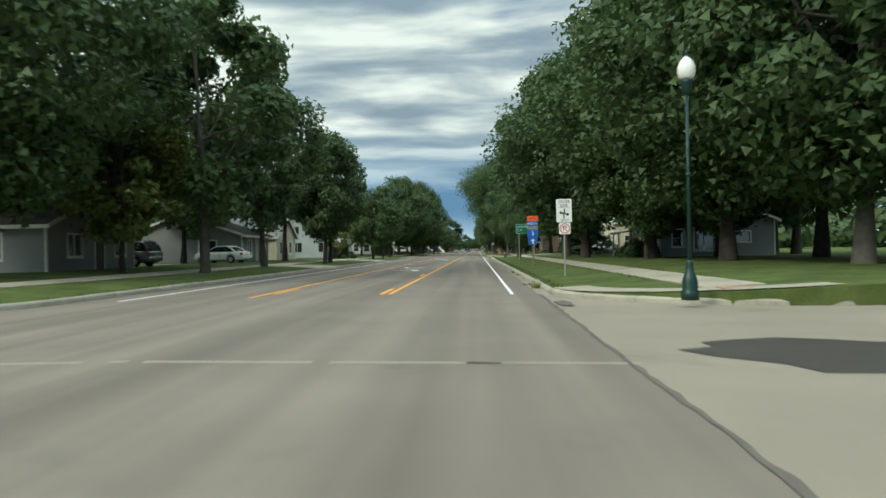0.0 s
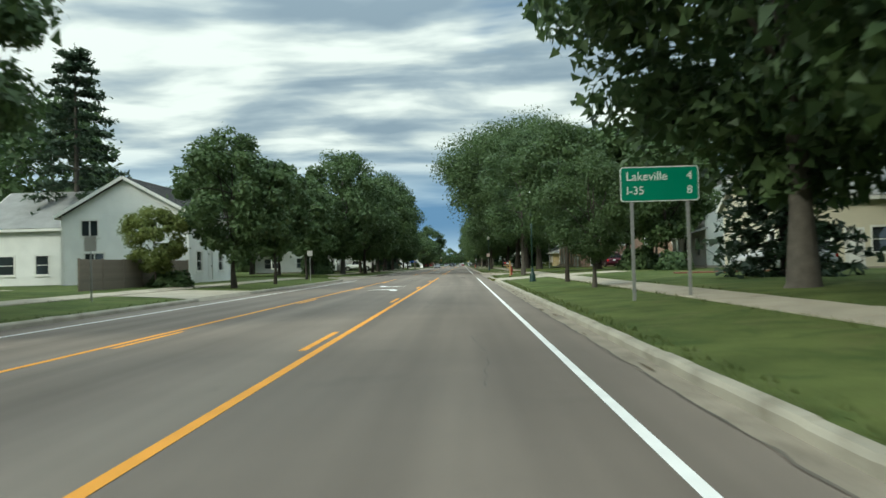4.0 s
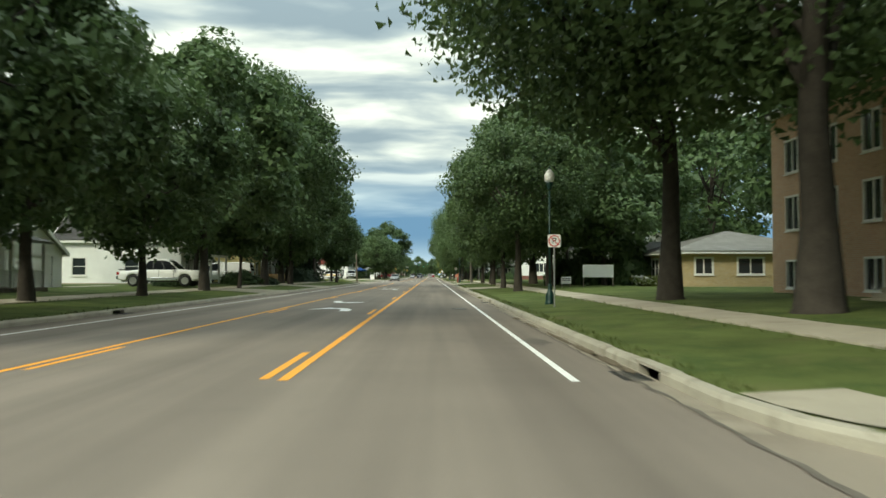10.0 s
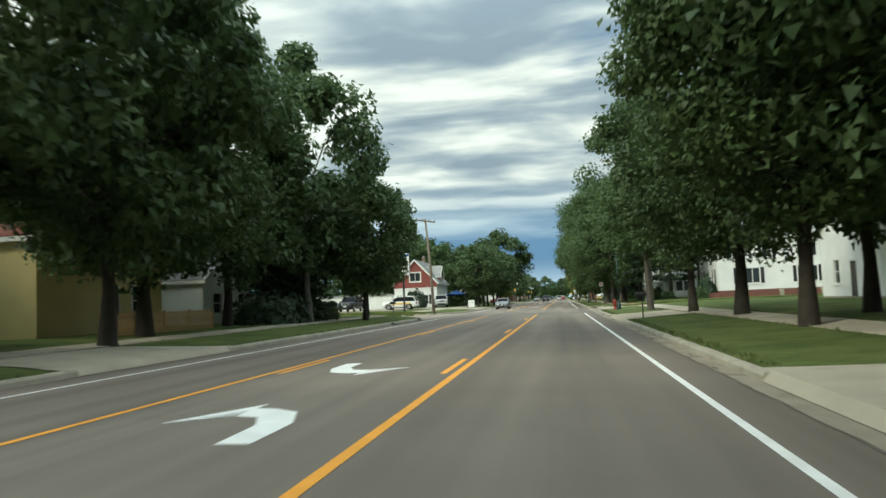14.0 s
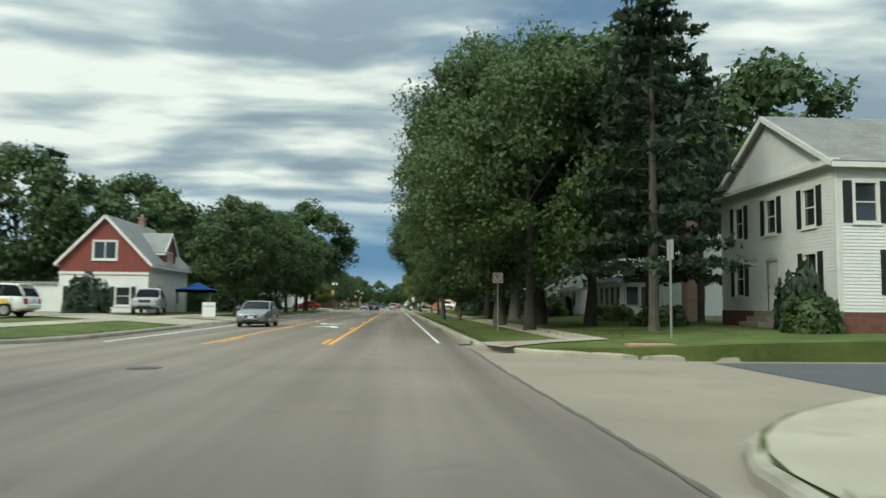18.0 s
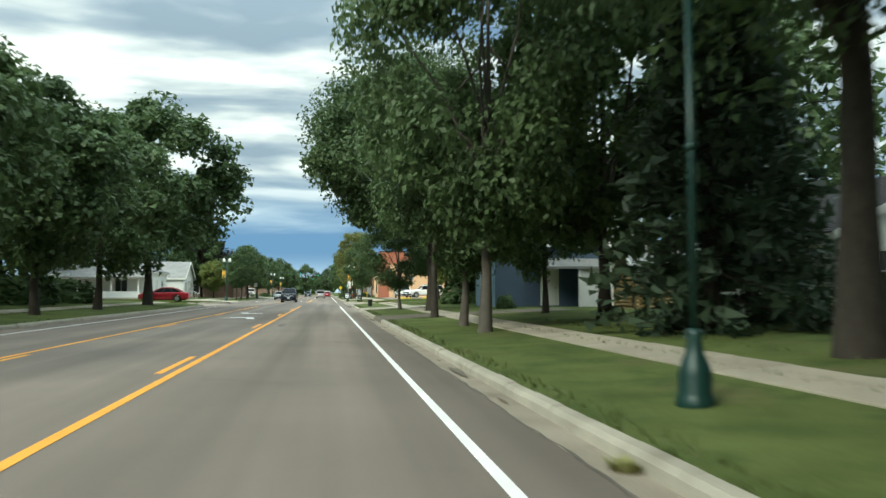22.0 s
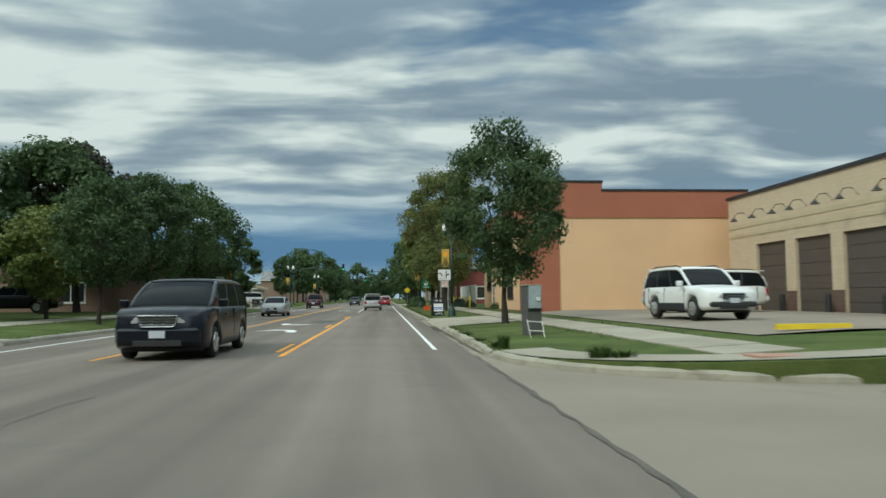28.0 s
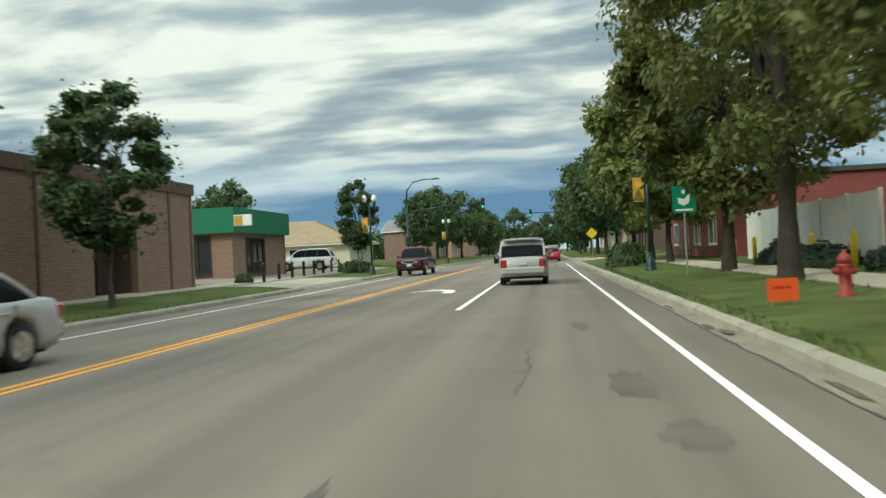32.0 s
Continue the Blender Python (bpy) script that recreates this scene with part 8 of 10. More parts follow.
# lean-to entrance porch on its far side
wall(blue, "x", 10.2, -1, 380.1, 382.7, 0.45, 2.65, SIDING_BLUE, [(381.0, 382.0, 1.2, 2.3)], 0.14, depth=0.15)
window(blue, "x", 10.2, -1, (381.0, 382.0, 1.2, 2.3), trim=0.08)
wall(blue, "y", 382.7, 1, 10.2, 14.0, 0.0, 2.65, WHITE_PAINT, depth=0.15)
slope(blue, (9.8, 383.0, 2.62), (14.2, 383.0, 2.62), (14.2, 380.1, 3.75), (9.8, 380.1, 3.75), SHINGLE, name="porch_roof")
# side porch
slope(blue, (12.0, 373.2, 2.75), (17.0, 373.2, 2.75), (17.0, 375.1, 3.3), (12.0, 375.1, 3.3), SHINGLE, name="porch_roof")
beam(blue, (12.1, 373.4, 0.4), (12.1, 373.4, 2.7), 0.12, 0.12, WHITE_PAINT, "porch_post")
beam(blue, (14.2, 373.4, 0.4), (14.2, 373.4, 2.7), 0.12, 0.12, WHITE_PAINT, "porch_post")
wall(blue, "y", 373.5, -1, 14.3, 17.0, 0.3, 2.7, WHITE_PAINT, lap=0.14, depth=0.15)
house("dark blue garage with a grey gable roof", 19.5, 25.0, 366.5, 373.0, 0.4, 2.7, 4.4, "y", SIDING_NAVY_AND_SHADE, SHINGLE, [("W", 368.0, 369.0, 1.3, 2.2)], [("S", 20.6, 23.8, 0.3, 2.4)], category="garage")
e = thing("log_shed", "small tan log shed with a gable roof", "shed", 16.3, 369, 0.3)
for i in range(11):
    for side in range(4):
        bm = bmesh.new()
        z = 0.4 + i * 0.19
        if side < 2:
            rod(bm, (14.9, 367.4 + side * 2.6, z), (17.7, 367.4 + side * 2.6, z), 0.1, 8)
        else:
            rod(bm, (15.0 + (side - 2) * 2.6, 367.25, z + 0.09), (15.0 + (side - 2) * 2.6, 370.15, z + 0.09), 0.1, 8)
        wp("log", bm, LOGS, e, "", True)
gable_roof(e, 15.0, 17.6, 367.4, 370.0, 2.5, 3.5, "x", SHINGLE, 0.25)

# ---- east side, fourth block: the repair shop ----
def bar_sign(parent, side, plane, out, u0, u1, z0, z1, n, material):
    """Raised characters that cannot be read, as plain bars."""
    w = (u1 - u0) / n
    for i in range(n):
        bm = bmesh.new()
        slab(bm, side, plane, out, u0 + i * w + w * 0.12, u0 + (i + 1) * w - w * 0.12, z0, z1, 0.0, 0.10)
        wp("character", bm, material, parent)


shop = thing("repair_shop", "sand block repair shop with dark bay doors and black awnings", "shop", 30, 442, 0)
bays = [(440.4, 443.3, 0.35, 4.0), (444.2, 447.1, 0.35, 4.0), (448.0, 450.9, 0.35, 4.0)]
lowwin = [(432.3, 434.9, 0.9, 3.5), (435.7, 438.2, 0.35, 3.5)]
wall(shop, "x", 19.8, -1, 438.7, 454.0, 0.2, 6.7, BLOCKWORK, bays, depth=0.3)
wall(shop, "x", 19.6, -1, 431.3, 438.7, 0.2, 7.7, BLOCKWORK, lowwin, depth=0.3)
southwin = [(21.2, 24.2, 0.9, 3.5), (26.0, 29.0, 0.9, 3.5), (31.0, 34.0, 0.9, 3.5)]
wall(shop, "y", 431.0, -1, 19.6, 38.0, 0.2, 7.7, BLOCKWORK, southwin, depth=0.3)
wall(shop, "y", 454.0, 1, 20.1, 38.0, 0.2, 6.7, BLOCKWORK, depth=0.3)
wall(shop, "x", 38.0, 1, 431.3, 453.7, 0.2, 6.7, BLOCKWORK, depth=0.3)
bm = bmesh.new()
bx(bm, 20.1, 37.7, 431.3, 453.7, 6.3, 6.5)
wp("roof", bm, SHINGLE_DARK, shop)
for a, b, z, x in ((431.0, 438.7, 7.7, 19.5), (438.7, 454.1, 6.7, 19.7)):
    bm = bmesh.new()
    bx(bm, x, x + 0.45, a - (0.08 if a < 432 else 0), b, z, z + 0.16)
    wp("coping", bm, TRIM_BLACK, shop)
bm = bmesh.new()
bx(bm, 19.5, 38.0, 430.9, 431.35, 7.7, 7.86)
wp("coping", bm, TRIM_BLACK, shop)
for c in list(cells(431.3, 438.7, 0.2, 1.5, lowwin)):
    bm = bmesh.new()
    slab(bm, "x", 19.6, -1, *c, 0.0, 0.06)
    wp("plinth", bm, BLOCKWORK_BROWN, shop)
for c in list(cells(438.7, 454.0, 0.2, 1.5, bays)):
    bm = bmesh.new()
    slab(bm, "x", 19.8, -1, *c, 0.0, 0.05)
    wp("plinth", bm, BLOCKWORK_BROWN, shop)
for c in list(cells(19.6, 38.0, 0.2, 1.5, southwin)):
    bm = bmesh.new()
    slab(bm, "y", 431.0, -1, *c, 0.0, 0.06)
    wp("plinth", bm, BLOCKWORK_BROWN, shop)
for z in (4.5, 5.0):
    bm = bmesh.new()
    slab(bm, "x", 19.8, -1, 438.8, 454.0, z, z + 0.2, 0.0, 0.03)
    wp("string_course", bm, BLOCK_TAN, shop)
for a, b, z0, z1 in bays:
    bm = bmesh.new()
    slab(bm, "x", 19.8, -1, a, b, z0, z1, 0.25, -0.19)
    d = wp("bay_door", bm, DOOR_BROWN, shop, "dark brown sectional overhead door")
    for i in range(6):
        bm = bmesh.new()
        z = z0 + (z1 - z0) * i / 6
        slab(bm, "x", 19.8, -1, a, b, z + 0.012, z + (z1 - z0) / 6 - 0.012, 0.18, -0.165)
        wp("panel", bm, DOOR_BROWN, d)
    for y in (a - 0.42, b + 0.42):
        bm = bmesh.new()
        lathe(bm, [(0.12, 0.2), (0.12, 1.25), (0.09, 1.35)], 10, 19.3, y, 0)
        wp("door_guard", bm, TRIM_BLACK, shop)
for u0, u1, z0, z1 in lowwin:
    window(shop, "x", 19.6, -1, (u0, u1, z0, z1), frame=TRIM_BLACK, bars=(2, 1), trim=0.06, sill=False)
for h in southwin:
    window(shop, "y", 431.0, -1, h, frame=TRIM_BLACK, bars=(2, 1), trim=0.06, sill=False)


def awning(parent, side, plane, out, u0, u1, z0, z1, reach):
    bm = bmesh.new()
    pts = [(plane, z1), (plane + out * reach, z0 + 0.28), (plane + out * reach, z0), (plane + out * (reach - 0.03), z0), (plane + out * (reach - 0.03), z0 + 0.26), (plane, z1 - 0.04)]
    prism(bm, pts, "y" if side == "x" else "x", u0, u1)
    for u in (u0, u1 - 0.03):
        prism(bm, [(plane, z1 - 0.04), (plane + out * (reach - 0.03), z0 + 0.26), (plane + out * (reach - 0.03), z0), (plane, z0)], "y" if side == "x" else "x", u, u + 0.03)
    a = wp("awning", bm, AWNING, parent, "black canvas awning")
    bm = bmesh.new()
    slab(bm, side, plane + out * reach, out, u0 + 0.5, u1 - 0.5, z0 + 0.09, z0 + 0.19, 0.0, 0.006)
    wp("lettering_bar", bm, WHITE_SHEET, a)


awning(shop, "x", 19.6, -1, 432.0, 438.5, 3.75, 5.1, 1.1)
for a, b, _, _ in southwin:
    awning(shop, "y", 431.0, -1, a - 0.3, b + 0.3, 3.75, 5.0, 1.0)
for y in (439.7, 442.1, 443.9, 446.0, 447.6, 449.6, 451.6):
    bm = bmesh.new()
    x = 19.8
    tube(bm, [(x, y, 5.45), (x - 0.3, y, 5.75), (x - 0.65, y, 5.72), (x - 0.85, y, 5.45)], [0.02] * 4, 6)
    g = wp("wall_lamp", bm, TRIM_BLACK, shop, "black gooseneck barn lamp")
    bm = bmesh.new()
    lathe(bm, [(0.2, 0), (0.19, 0.02), (0.08, 0.13), (0.04, 0.2)], 12, x - 0.85, y, 5.27)
    wp("shade", bm, TRIM_BLACK, g)
bar_sign(shop, "x", 19.6, -1, 437.3, 438.1, 5.95, 6.6, 1, LETTER_RED)
bar_sign(shop, "x", 19.6, -1, 432.2, 437.0, 6.0, 6.5, 12, TRIM_BLACK)
bar_sign(shop, "y", 431.0, -1, 20.6, 21.4, 5.95, 6.6, 1, LETTER_RED)
bar_sign(shop, "y", 431.0, -1, 21.8, 27.0, 6.0, 6.5, 12, TRIM_BLACK)

# its yard
sheet("parking_lot", [8.3, 10.6, 10.9, 19.55], 428.6, 455.0, lambda x: gz(x) + 0.03, ASPHALT_SIDE)
sheet("parking_lot", [19.55, 44.0], 427.5, 431.0, lambda x: gz(x) + 0.03, ASPHALT_SIDE)
for x, y, r in ((10.0, 429.2, 0), (13.2, 429.2, 0), (16.4, 429.2, 0)):
    e = thing("wheel_stop", "yellow painted concrete wheel stop on the asphalt", "wheel stop", x, y, gz(x) + 0.03, r, group="wheel stops")
    bm = bmesh.new()
    prism(bm, [(-0.09, 0), (0.09, 0), (0.06, 0.13), (-0.06, 0.13)], "x", -0.9, 0.9)
    part("block", bm, YELLOW_BOLLARD, e)

# ---- the orange building ----
ob = thing("commercial_building", "peach stucco building with rust-coloured parapet and corner", "commercial building", 15, 466, 0)
wwin = [(462.5, 464.7, 4.45, 5.93), (462.5, 464.7, 1.25, 2.93), (472.7, 474.9, 1.9, 3.6), (472.7, 474.9, 4.45, 5.93)]
wall(ob, "y", 455.0, -1, 8.7, 21.4, 0.3, 7.25, STUCCO_TAN, depth=0.3)
wall(ob, "x", 8.7, -1, 455.3, 477.0, 0.3, 7.25, STUCCO_TAN, wwin, depth=0.3)
wall(ob, "y", 477.0, 1, 9.0, 21.4, 0.3, 7.25, STUCCO_TAN, depth=0.3)
wall(ob, "x", 21.4, 1, 455.3, 476.7, 0.3, 7.25, STUCCO_TAN, depth=0.3)
bm = bmesh.new()
bx(bm, 9.0, 21.1, 455.3, 476.7, 6.7, 6.9)
wp("roof", bm, SHINGLE_DARK, ob)
for c in ((8.64, 12.7, 5.85, 7.9), (12.7, 21.44, 5.85, 7.4)):
    bm = bmesh.new()
    slab(bm, "y", 455.0, -1, *c, 0.32, 0.07)
    wp("parapet_band", bm, STUCCO_RUST, ob)
    bm = bmesh.new()
    slab(bm, "y", 455.0, -1, c[0] - 0.05, c[1] + 0.03, c[3], c[3] + 0.12, 0.36, 0.12)
    wp("coping", bm, TRIM_BLACK, ob)
bm = bmesh.new()
slab(bm, "y", 455.0, -1, 8.64, 10.1, 0.45, 5.85, 0.0, 0.07)
wp("corner_strip", bm, STUCCO_RUST, ob)
bm = bmesh.new()
slab(bm, "x", 8.7, -1, 454.94, 459.7, 0.45, 7.9, 0.3, 0.07)
wp("corner_strip", bm, STUCCO_RUST, ob)
bm = bmesh.new()
slab(bm, "x", 8.7, -1, 459.7, 477.05, 6.05, 7.4, 0.3, 0.07)
wp("parapet_band", bm, STUCCO_RUST, ob)
for a, b, z in ((454.9, 459.75, 7.9), (459.75, 477.1, 7.4)):
    bm = bmesh.new()
    slab(bm, "x", 8.7, -1, a, b, z, z + 0.12, 0.34, 0.12)
    wp("coping", bm, TRIM_BLACK, ob)
bm = bmesh.new()
slab(bm, "y", 455.0, -1, 8.6, 21.45, 0.2, 0.45, 0.0, 0.09)
slab(bm, "x", 8.7, -1, 454.9, 477.05, 0.2, 0.45, 0.0, 0.09)
wp("base_course", bm, BLOCK_BROWN, ob)
for h in wwin:
    window(ob, "x", 8.7, -1, h, frame=TRIM_BLACK, bars=(2, 2), trim=0.05)
bm = bmesh.new()
slab(bm, "x", 8.7, -1, 467.0, 470.0, 4.0, 5.5, 0.0, 0.22)
s = wp("sign_box", bm, WHITE_SHEET, ob, "white boxed wall sign")
for i, (a, b, z) in enumerate(((467.3, 469.7, 5.05), (467.5, 469.4, 4.7), (467.3, 469.2, 4.35))):
    bm = bmesh.new()
    slab(bm, "x", 8.48, -1, a, b, z, z + 0.17, 0.0, 0.008)
    wp("lettering_bar", bm, SIGN_RED if i == 0 else SIGN_BLACK, s)
for y in (461.6, 466.2):
    bm = bmesh.new()
    rbx(bm, 8.42, 8.7, y - 0.1, y + 0.1, 3.5, 3.85, 0.03)
    wp("wall_lamp", bm, TRIM_BLACK, ob, "small dark wall lamp")
door(ob, "x", 8.7, -1, (470.9, 471.9, 0.4, 2.5), TRIM_BLACK)

# ---- white fence, bollards and the timber front beyond ----
fence("tall white board fence beside the pavement", [(9.0, 486.0), (9.0, 500.0)], 2.1, WHITE_PAINT, 0.19, 0.012)
for y in (482.1, 485.4, 488.7, 492.0, 495.3, 498.6):
    e = thing("bollard", "yellow painted steel bollard at the pavement edge", "bollard", 8.0, y, gz(8), group="yellow bollards")
    bm = bmesh.new()
    lathe(bm, [(0.085, -0.1), (0.085, 0.95), (0.07, 1.0), (0.03, 1.03)], 12)
    part("post", bm, YELLOW_BOLLARD, e, "", True)
wood = thing("wooden_building", "red-brown board building with a flat roof and white sign", "building", 14, 515, 0)
ww = [(507.5, 509.5, 1.2, 2.6), (512, 514, 1.2, 2.6), (519.5, 521.5, 1.2, 2.6)]
wall(wood, "x", 9.2, -1, 505.0, 525.0, 0.2, 4.6, SIDING_RED, ww + [(516.0, 517.2, 0.4, 2.6)], 0.18)
wall(wood, "y", 505.0, -1, 9.4, 20.0, 0.2, 4.6, SIDING_RED, [(11.5, 13.5, 1.2, 2.6)], 0.18)
wall(wood, "y", 525.0, 1, 9.4, 20.0, 0.2, 4.6, SIDING_RED)
wall(wood, "x", 20.0, 1, 505.2, 524.8, 0.2, 4.6, SIDING_RED)
for h in ww:
    window(wood, "x", 9.2, -1, h, bars=(2, 1))
window(wood, "y", 505.0, -1, (11.5, 13.5, 1.2, 2.6), bars=(2, 1))
door(wood, "x", 9.2, -1, (516.0, 517.2, 0.4, 2.6), DOOR_BROWN)
bm = bmesh.new()
bx(bm, 9.0, 20.2, 504.8, 525.2, 4.6, 4.85)
wp("roof", bm, SHINGLE_DARK, wood)
bm = bmesh.new()
slab(bm, "x", 9.2, -1, 510.0, 516.0, 3.3, 4.1, 0.0, 0.12)
wp("sign_board", bm, WHITE_SHEET, wood)


def bench(x, y, rz):
    e = thing("bench", "dark iron park bench with timber slats", "bench", x, y, gz(x), rz, group="benches")
    for i in range(4):
        bm = bmesh.new()
        rbx(bm, -0.8, 0.8, -0.22 + i * 0.12, -0.12 + i * 0.12, 0.42, 0.45, 0.008)
        part("seat_slat", bm, OLD_TIMBER, e)
    for i in range(3):
        bm = bmesh.new()
        rbx(bm, -0.8, 0.8, 0.26 + i * 0.025, 0.285 + i * 0.025, 0.55 + i * 0.13, 0.64 + i * 0.13, 0.008)
        part("back_slat", bm, OLD_TIMBER, e)
    for s in (-0.65, 0.65):
        bm = bmesh.new()
        tube(bm, [(s, -0.2, 0), (s, -0.2, 0.42), (s, 0.24, 0.42), (s, 0.34, 0.92)], [0.022] * 4, 6)
        rod(bm, (s, 0.24, 0.42), (s, 0.3, 0), 0.022, 6)
        part("leg", bm, BLACK_IRON, e)


bench(8.2, 507.0, 90)
bench(8.2, 511.5, 90)
# corner houses far up the street
for x0, x1, y0, y1, m in ((12, 22, 560, 572, BRICKWORK), (12, 24, 580, 596, BRICKWORK_TAN), (12, 22, 604, 616, SIDING_WHITE), (12, 22, 630, 642, BRICKWORK)):
    house("two-storey street building among trees", x0, x1, y0, y1, 0.4, 6.0, 8.4, "x", m, SHINGLE, [("W", y0 + k, y0 + k + 1.2, z, z + 1.5, SASH) for k in (1.5, 4.5, 8.5) for z in (1.2, 4.0)], lap=0)

# ---- west side, first block ----
house("brown shaded house with a deep carport", -34.0, -22.0, 58.0, 68.0, 0.5, 3.0, 4.8, "x", SIDING_GREY, SHINGLE_DARK, [("E", 60, 61.5, 1.3, 2.5, TWO), ("E", 65.4, 66.8, 1.3, 2.5, TWO), ("S", -26, -24.4, 1.2, 2.5, TWO)], [("E", 63.0, 64.0, 0.5, 2.55, DOOR_BROWN)])
house("cream bungalow with a grey gable roof", -33.0, -21.5, 101.0, 109.5, 0.5, 3.1, 5.2, "x", SIDING_CREAM, SHINGLE, [("E", 102.4, 103.6, 1.2, 2.5, SASH), ("E", 106.6, 107.8, 1.2, 2.5, SASH), ("S", -24.4, -22.8, 1.2, 2.5, TWO), ("S", -29.0, -27.4, 1.2, 2.5, TWO)], [("S", -26.4, -25.4, 0.5, 2.6)])
house("grey bungalow with a low dark roof", -32.0, -21.0, 87.5, 96.0, 0.5, 3.0, 4.9, "y", SIDING_GREY, SHINGLE_DARK, [("E", 89, 90.4, 1.2, 2.5, TWO), ("E", 93.6, 95, 1.2, 2.5, TWO), ("S", -25, -23.4, 1.2, 2.5, TWO)], [("E", 91.6, 92.6, 0.5, 2.55)])
fence("grey weathered board fence", [(-18.6, 112.0), (-18.6, 126.5)], 1.55, OLD_TIMBER)
w2 = house("white two-storey house with dark windows", -28.0, -19.0, 128.0, 137.5, 0.6, 5.4, 7.9, "y", SIDING_WHITE, SHINGLE_DARK,
           [("S", -26.6, -25.4, 3.9, 5.0, TWO), ("S", -22.4, -21.2, 3.9, 5.0, TWO), ("S", -22.6, -21.0, 1.3, 2.7, TWO), ("S", -26.4, -25.0, 1.3, 2.7, TWO), ("E", 129.4, 130.6, 1.3, 2.7, SASH), ("E", 134.2, 135.4, 1.3, 2.7, SASH), ("E", 129.4, 130.6, 3.9, 5.0, SASH), ("E", 134.2, 135.4, 3.9, 5.0, SASH)], [("E", 131.9, 132.8, 0.6, 2.7)])
house("white house with a steep grey roof", -36.0, -29.5, 131.0, 141.0, 0.6, 4.8, 7.8, "x", SIDING_WHITE, SHINGLE, [("S", -34.5, -33.2, 1.3, 2.7, SASH), ("S", -31.6, -30.6, 1.3, 2.7, SASH)])

# ---- second block ----
house("pale grey clapboard house behind the trees", -42.0, -33.5, 176.0, 185.0, 0.6, 4.6, 7.2, "y", SIDING_GREY, SHINGLE, [("S", -40.4, -39.3, 1.3, 2.8, SASH), ("S", -25.4, -24.3, 1.3, 2.8, SASH), ("E", 177.6, 178.7, 1.3, 2.8, SASH), ("E", 182, 183.1, 1.3, 2.8, SASH), ("S", -27.4, -26.2, 4.2, 5.4, SASH)], [("E", 180, 180.9, 0.6, 2.65)])
wp_h = house("white house with a railed front porch", -32.0, -22.5, 192.0, 202.0, 0.7, 4.6, 7.6, "x", SIDING_WHITE, SHINGLE,
             [("S", -30.6, -29.4, 1.3, 2.8, SASH), ("S", -25.6, -24.4, 1.3, 2.8, SASH), ("E", 193.6, 194.8, 1.4, 2.8, SASH), ("E", 199, 200.2, 1.4, 2.8, SASH), ("E", 196.4, 197.6, 4.6, 5.8, SASH)], [("E", 196.5, 197.5, 0.7, 2.8, DOOR_BROWN)], plinth=CONCRETE)
bm = bmesh.new()
rbx(bm, -22.5, -20.2, 192.2, 201.8, -0.1, 0.68, 0.02)
wp("porch_floor", bm, OLD_TIMBER, wp_h)
slope(wp_h, (-20.0, 192.0, 3.0), (-20.0, 202.0, 3.0), (-22.5, 202.0, 3.7), (-22.5, 192.0, 3.7), SHINGLE, name="porch_roof")
for y in (192.4, 195.4, 198.6, 201.6):
    beam(wp_h, (-20.35, y, 0.6), (-20.35, y, 2.95), 0.14, 0.14, WHITE_PAINT, "porch_post")
for i in range(60):
    y = 192.5 + i * 0.152
    if not 196.4 < y < 197.7:
        beam(wp_h, (-20.35, y, 0.75), (-20.35, y, 1.5), 0.035, 0.035, WHITE_PAINT, "baluster")
for a, b in ((192.4, 196.4), (197.7, 201.6)):
    beam(wp_h, (-20.35, a, 1.53), (-20.35, b, 1.53), 0.08, 0.06, WHITE_PAINT, "handrail")
house("white garage with a wide door and grey roof", -31.0, -25.0, 206.0, 213.0, 0.3, 2.8, 4.6, "x", SIDING_WHITE, SHINGLE, [("S", -29.5, -28.5, 1.3, 2.2)], [("E", 207.2, 211.8, 0.3, 2.5)], category="garage")
pg = house("white gabled house with a front porch", -33.5, -22.5, 229.3, 237.2, 0.6, 4.5, 7.6, "x", SIDING_WHITE, SHINGLE_DARK,
           [("S", -32, -30.8, 1.3, 2.8, SASH), ("S", -27.4, -26.2, 1.3, 2.8, SASH), ("E", 230.4, 231.8, 1.2, 2.8, TWO), ("E", 232.8, 233.8, 4.9, 6.2, SASH), ("E", 235.2, 236.4, 1.2, 2.8, SASH)], [("E", 233.2, 234.2, 0.6, 2.7)], plinth=CONCRETE)
slope(pg, (-20.4, 229.0, 3.25), (-20.4, 237.5, 3.25), (-22.5, 237.5, 4.0), (-22.5, 229.0, 4.0), SHINGLE_DARK, name="porch_roof")
beam(pg, (-20.5, 229.0, 3.1), (-20.5, 237.5, 3.1), 0.14, 0.3, WHITE_PAINT, "porch_beam")
bm = bmesh.new()
rbx(bm, -22.5, -20.5, 229.3, 237.2, -0.1, 0.55, 0.02)
wp("porch_floor", bm, CONCRETE, pg)
for y in (229.4, 232.0, 234.6, 237.1):
    beam(pg, (-20.65, y, 0.5), (-20.65, y, 3.0), 0.14, 0.14, WHITE_PAINT, "porch_post")
house("yellow stucco house with a red shingle roof", -32.0, -22.0, 248.2, 258.2, 0.6, 4.9, 7.8, "x", SIDING_YELLOW, SHINGLE_RED,
      [("S", -30.4, -29.2, 1.3, 2.8, SASH), ("S", -25.4, -24.2, 1.3, 2.8, SASH), ("E", 255.3, 256.5, 1.3, 2.8, SASH), ("E", 252.6, 253.8, 4.6, 5.9, SASH)], [("E", 253.2, 254.1, 0.6, 2.65, DOOR_BROWN)], lap=0)
fence("low tan picket fence before the lawn", [(-19.0, 248.0), (-19.0, 258.0)], 0.95, TIMBER, 0.08, 0.07, top=True)
